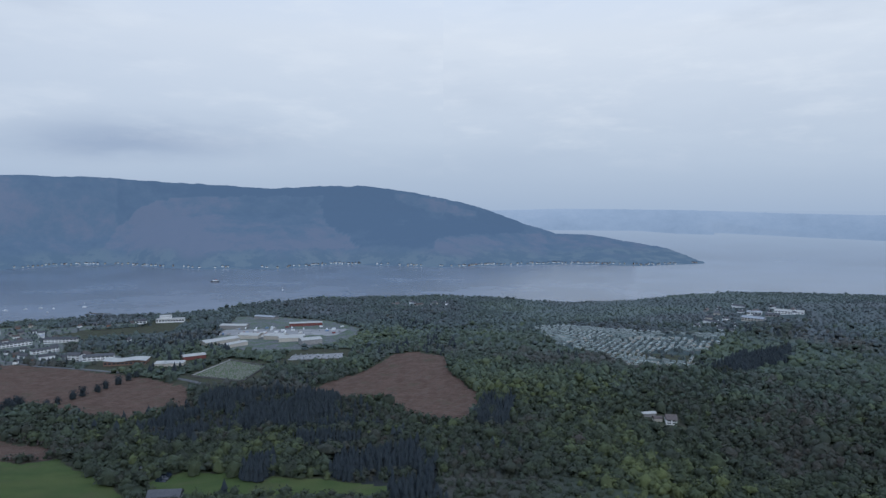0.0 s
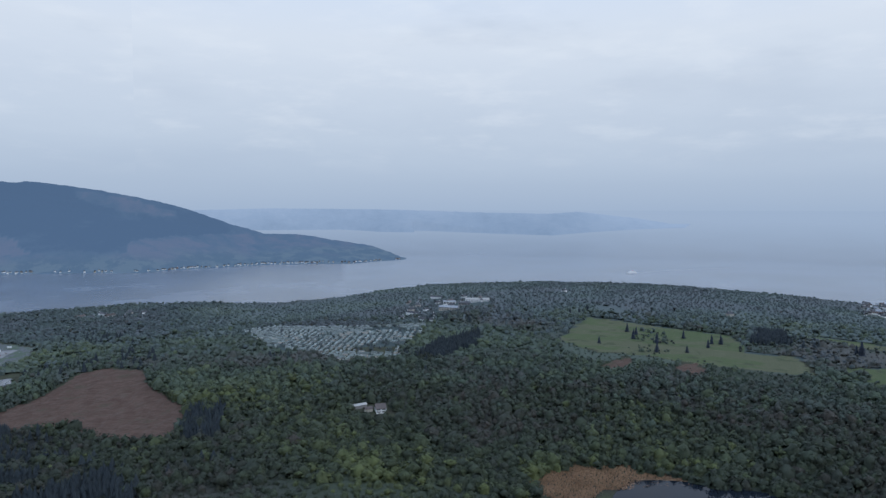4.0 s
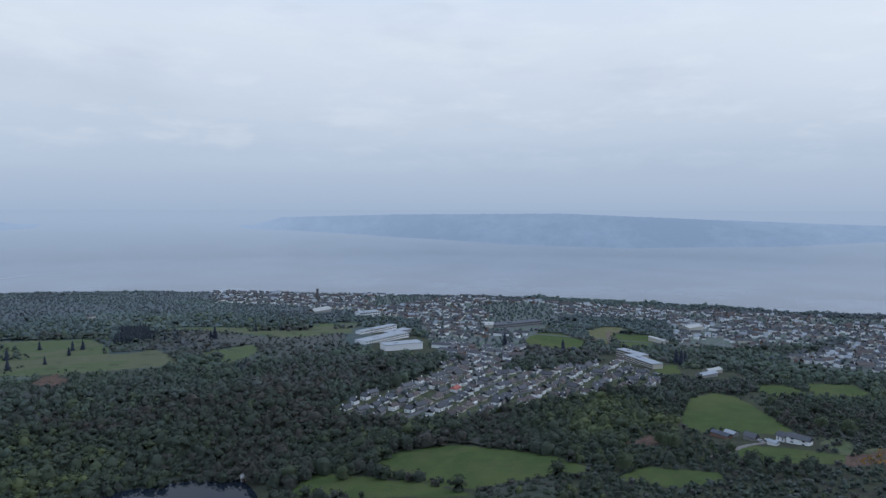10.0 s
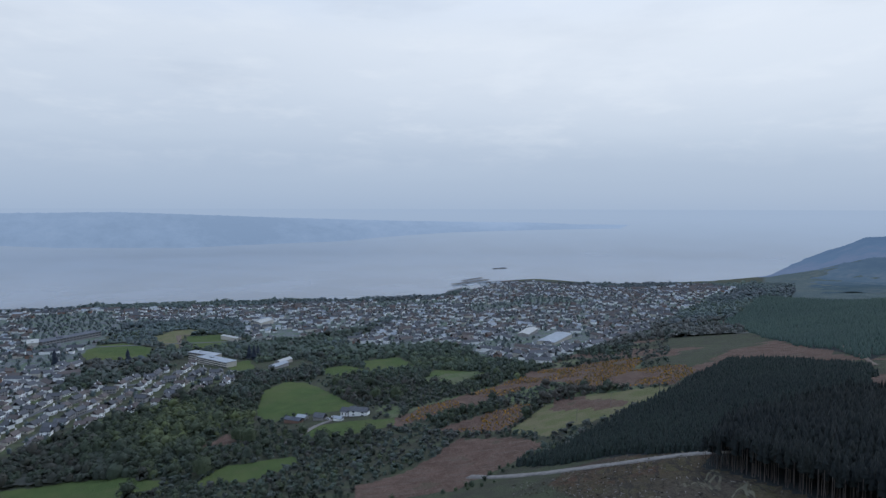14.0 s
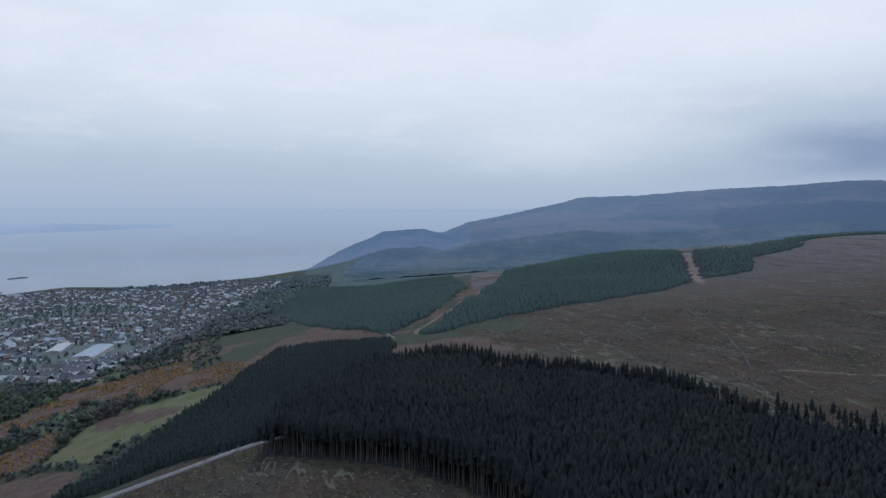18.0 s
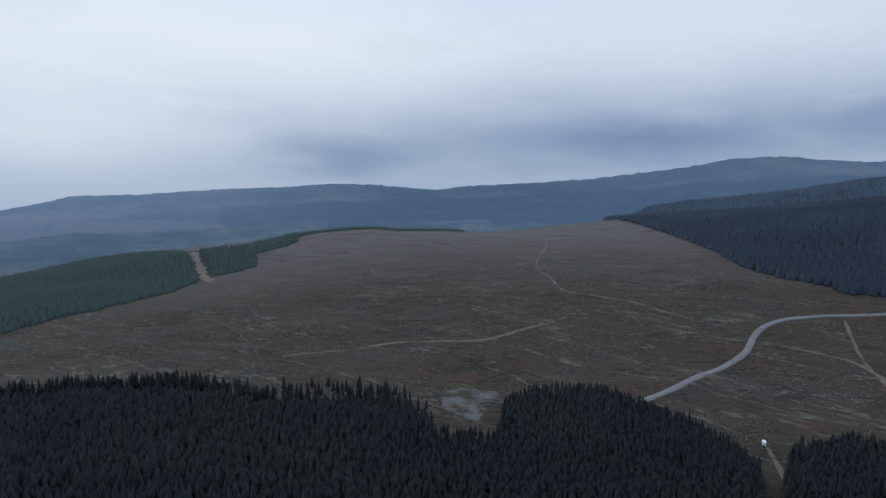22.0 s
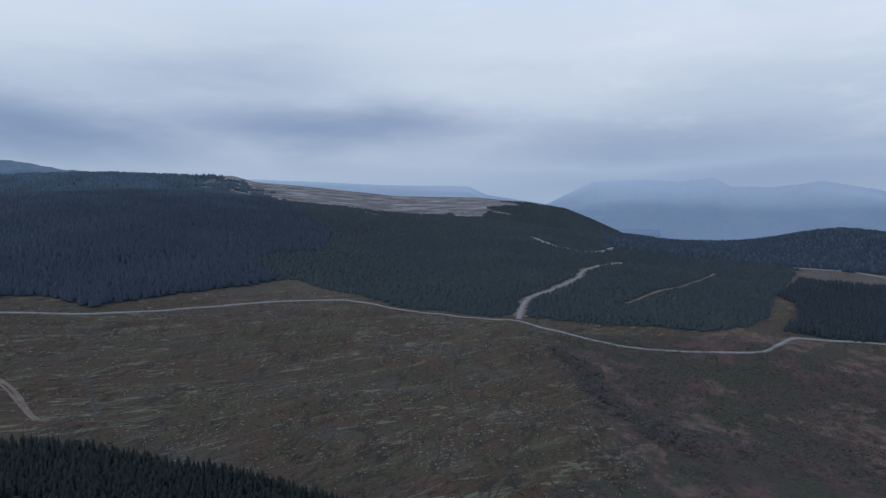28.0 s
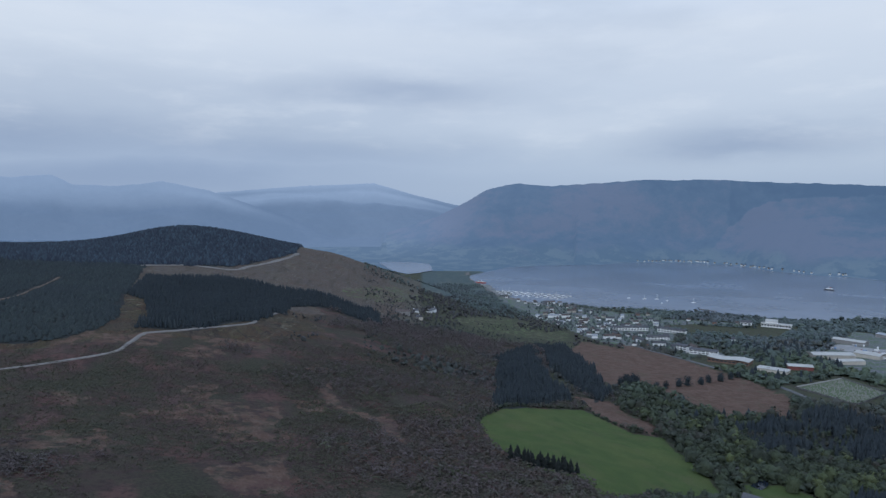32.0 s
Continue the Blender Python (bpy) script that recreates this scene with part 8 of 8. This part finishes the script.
def ship(name, label, long, beam, hull, turn, x, y, decks=2):
    root = thing(name, label, "ship")
    a, b = long / 2, beam / 2
    body = Solid().add([(-a, -b, -2), (a * 0.7, -b, -2), (a * 0.95, 0, -2), (a * 0.7, b, -2), (-a, b, -2), (-a, -b, 3), (a * 0.75, -b, 3), (a, 0, 4.2), (a * 0.75, b, 3), (-a, b, 3)],
                       [(4, 3, 2, 1, 0), (5, 6, 7, 8, 9), (0, 1, 6, 5), (1, 2, 7, 6), (2, 3, 8, 7), (3, 4, 9, 8), (4, 0, 5, 9)])
    part("hull", body.mesh("hull", hull), hull, root)
    for k in range(decks):
        s = Solid().box(-a * (0.75 - 0.15 * k), a * (0.45 - 0.15 * k), -b * (0.85 - 0.1 * k), b * (0.85 - 0.1 * k), 3 + 2.6 * k, 5.6 + 2.6 * k)
        deckhouse = part("deckhouse", s.mesh("deckhouse", SHIP_WHITE), SHIP_WHITE, root)
        part("window", Solid().box(-a * (0.7 - 0.15 * k), a * (0.4 - 0.15 * k), -b * (0.85 - 0.1 * k) - 0.05, -b * (0.85 - 0.1 * k), 4.2 + 2.6 * k, 5.0 + 2.6 * k).mesh("window", PANE), PANE, deckhouse)
    top = 3 + 2.6 * decks
    part("funnel", Solid().tube(-a * 0.3, 0, top, top + 3.5, 1.2, 1.0, 10).mesh("funnel", SHIP_RED), SHIP_RED, root)
    part("mast", Solid().tube(a * 0.05, 0, top, top + 6, 0.25, 0.12, 6).mesh("mast", SHIP_WHITE), SHIP_WHITE, root)
    put(root, x, y, 0, turn)


ship("ferry", "white car ferry under way in the firth", 46, 12, SHIP_WHITE, 180, 1738, 2036)
ship("ferry", "white and red car ferry leaving the slip", 46, 13, SHIP_RED, 155, 1462, 1659)
ship("workboat", "grey vessel at anchor in the loch", 30, 7, STEEL, 178, -772, 2243, 1)
ship("moored_ship", "dark red vessel at the head of the loch", 40, 9, SHIP_RED, 10, -1600, 1550, 1)
FOAM = plain("wake_foam", (0.42, 0.45, 0.49), (0.55, 0.58, 0.61), 0.05, 0.9)
wake = smooth_line(((1768, 2038), (1880, 2056), (1984, 2064), (2130, 2060), (2288, 2045)), 20)
s = Solid()
s.add([(x, y + k * 3 * (1 - i / len(wake) * 0.6), 0.12) for i, (x, y) in enumerate(wake) for k in (-1, 1)], [(2 * i, 2 * i + 2, 2 * i + 3, 2 * i + 1) for i in range(len(wake) - 1)])
tagged(new("wake", s.mesh("wake", FOAM)), "pale wake drawn out behind the ferry", "wake", kind="structure")


def yacht(label):
    root = thing("yacht", label, "boat", "moored boats in the loch")
    part("hull", Solid().add([(-5, -1.4, -0.5), (2, -1.5, -0.5), (5.2, 0, -0.3), (2, 1.5, -0.5), (-5, 1.4, -0.5), (-5, -1.7, 1), (2, -1.8, 1), (6, 0, 1.3), (2, 1.8, 1), (-5, 1.7, 1)],
                             [(4, 3, 2, 1, 0), (5, 6, 7, 8, 9), (0, 1, 6, 5), (1, 2, 7, 6), (2, 3, 8, 7), (3, 4, 9, 8), (4, 0, 5, 9)]).mesh("hull", SHIP_WHITE), SHIP_WHITE, root)
    part("cabin", Solid().box(-2.5, 2, -1.1, 1.1, 1.003, 2.0, 0.2).mesh("cabin", SHIP_WHITE), SHIP_WHITE, root)
    part("mast", Solid().tube(0.5, 0, 2, 13, 0.12, 0.06, 6).mesh("mast", SHIP_WHITE), SHIP_WHITE, root)
    return root


Y = yacht("small white yacht moored on the loch")
spots = [(-1024, 1622), (-998, 1641), (-961, 1632), (-945, 1579), (-488, 2015), (-900, 1660), (-1060, 1600)]
for k in range(44):
    u, v = k % 11, k // 11
    spots.append((-1400 + 21 * u + 5 * v + R2.uniform(-2, 2), 1428 + 6 * u - 24 * v + R2.uniform(-2, 2) + 18))
for k, (x, y) in enumerate(spots):
    b, r = math.degrees(math.atan2(x, y)) % 360, math.hypot(x, y)
    if r < float(shore_range(b, SHORE_NEAR)) + 22:
        continue
    put(Y if k == 0 else copy_thing(Y, Matrix()), x, y, 0, R2.uniform(0, 360) if k < 7 else 74 + 180 * (k % 2))
for k in range(3):
    root = thing("pontoon", "long floating pontoon of the marina", "pontoon", "marina pontoons")
    part("deck", Solid().box(-110, 110, -1.3, 1.3, -0.4, 0.6).mesh("deck", PALE_ROOF), PALE_ROOF, root)
    put(root, -1300 + 6 * k, 1486 - 24 * k, 0, 16)


# ---------- vehicles and poles ----------
def car(label):
    root = thing("car", label, "car", "parked cars")
    part("body", Solid().box(-2.1, 2.1, -0.86, 0.86, 0.35, 0.95, 0.06).mesh("body", CAR_PAINT), CAR_PAINT, root)
    cabin = part("cabin", Solid().box(-1.5, 0.9, -0.78, 0.78, 0.95, 1.48, 0.28).mesh("cabin", PANE), PANE, root)
    part("car_roof", Solid().box(-1.2, 0.6, -0.5, 0.5, 1.48, 1.52).mesh("car_roof", CAR_PAINT), CAR_PAINT, cabin)
    wheel = Solid().add([(math.cos(6.2832 * k / 8) * 0.33, s, math.sin(6.2832 * k / 8) * 0.33 + 0.33) for s in (-0.12, 0.12) for k in range(8)], [tuple(range(8)), tuple(range(15, 7, -1))] + [(k, 8 + k, 8 + (k + 1) % 8, (k + 1) % 8) for k in range(8)]).mesh("wheel", RUBBER)
    for sx in (-1.3, 1.3):
        for sy in (-0.78, 0.78):
            o = part("wheel", wheel, RUBBER, root)
            o.matrix_basis = pose(sx, sy, 0)
    return root


CAR = car("parked car beside buildings and yards")
spots = [(-215 + 8.5 * (k % 9) + R2.uniform(-1, 1), 925 + 11 * (k // 9) + R2.uniform(-1, 1), 80, 1.2) for k in range(36)] + [(850 - 5 * k, -62 - 3.4 * k, 30, 0.75) for k in range(9)]
spots += [(x + R2.uniform(-3, 3), y + R2.uniform(-3, 3), R2.uniform(0, 360), 0.7) for x, y in ((660, 226), (700, 210), (735, 198), (650, 168), (690, 148), (720, 134), (700, 92), (745, 62), (640, 235), (600, 190), (780, 180), (800, 140))]
spots += [(-300 + 12 * k + R2.uniform(-4, 4), 1190 + R2.uniform(-22, 22), R2.uniform(0, 180), 1.3) for k in range(9)] + [(548, -118, 40, 0.6), (552, -124, 60, 0.6)]
for k, (x, y, turn, lift) in enumerate(spots):
    put(CAR if k == 0 else copy_thing(CAR, Matrix()), x, y, float(ground(x, y)) + lift, turn)
def container(label, paint):
    root = thing("storage_container", label, "container", "containers in the yards")
    shell = Solid().box(-3.03, 3.03, -1.22, 1.22, 0.1, 2.6)
    for k in range(9):
        shell.box(-2.8 + 0.66 * k, -2.5 + 0.66 * k, -1.27, -1.222, 0.25, 2.45).box(-2.8 + 0.66 * k, -2.5 + 0.66 * k, 1.222, 1.27, 0.25, 2.45)
    part("shell", shell.mesh("shell", paint), paint, root)
    for side in (-1, 1):
        part("door", Solid().box(3.034, 3.1, min(0, side * 1.15) + 0.02, max(0, side * 1.15) - 0.02, 0.2, 2.5).mesh("door", paint), paint, root)
    return root


BOXES = [[container("white storage container in the yard", SHIP_WHITE), False], [container("rust-red storage container in the yard", RED_SHEET), False], [container("blue storage container in the yard", BLUE_ROOF), False], [container("grey storage container in the yard", GREY_WALL), False]]
for k in range(64):
    which = (0, 0, 0, 3, 1, 2, 0, 3)[k % 8]
    box = BOXES[which][0] if not BOXES[which][1] else copy_thing(BOXES[which][0], Matrix())
    BOXES[which][1] = True
    x, y = (-400 + R2.uniform(0, 215), 1195 + R2.uniform(-25, 75)) if k < 48 else (-350 + R2.uniform(0, 130), 1150 + R2.uniform(-12, 15))
    put(box, x, y, float(ground(x, y)) + 0.75, 10 + 90 * R2.integers(0, 2) + R2.normal(0, 5))
van = thing("van", "white van parked at the gap in the spruce", "van")
part("body", Solid().box(-2.3, 1.9, -0.85, 0.85, 0.35, 1.9, 0.12).mesh("body", SHIP_WHITE), SHIP_WHITE, van)
part("bonnet", Solid().box(1.9, 2.5, -0.82, 0.82, 0.35, 1.05, 0.1).mesh("bonnet", SHIP_WHITE), SHIP_WHITE, van)
part("windscreen", Solid().box(1.82, 1.93, -0.7, 0.7, 1.15, 1.7).mesh("windscreen", PANE), PANE, van)
for sx in (-1.5, 1.5):
    for sy in (-0.8, 0.8):
        o = part("wheel", bpy.data.meshes["wheel"], RUBBER, van)
        o.matrix_basis = pose(sx, sy, 0)
put(van, -199, -268, float(ground(-199, -268)) + 0.1, -122)
POLE = thing("power_pole", "weathered wooden pole with a cross-arm on the slope", "pole", "power line on the slope")
part("post", Solid().tube(0, 0, -1.5, 9.5, 0.16, 0.11, 8).mesh("post", WOOD_GREY), WOOD_GREY, POLE)
part("crossarm", Solid().box(-1.1, 1.1, 0.12, 0.24, 8.6, 8.8).mesh("crossarm", WOOD_GREY), WOOD_GREY, POLE)
for k, (x, y) in enumerate(((375, -250), (381, -282), (360, -209), (388, -330))):
    put(POLE if k == 0 else copy_thing(POLE, Matrix()), x, y, float(ground(x, y)), 20)
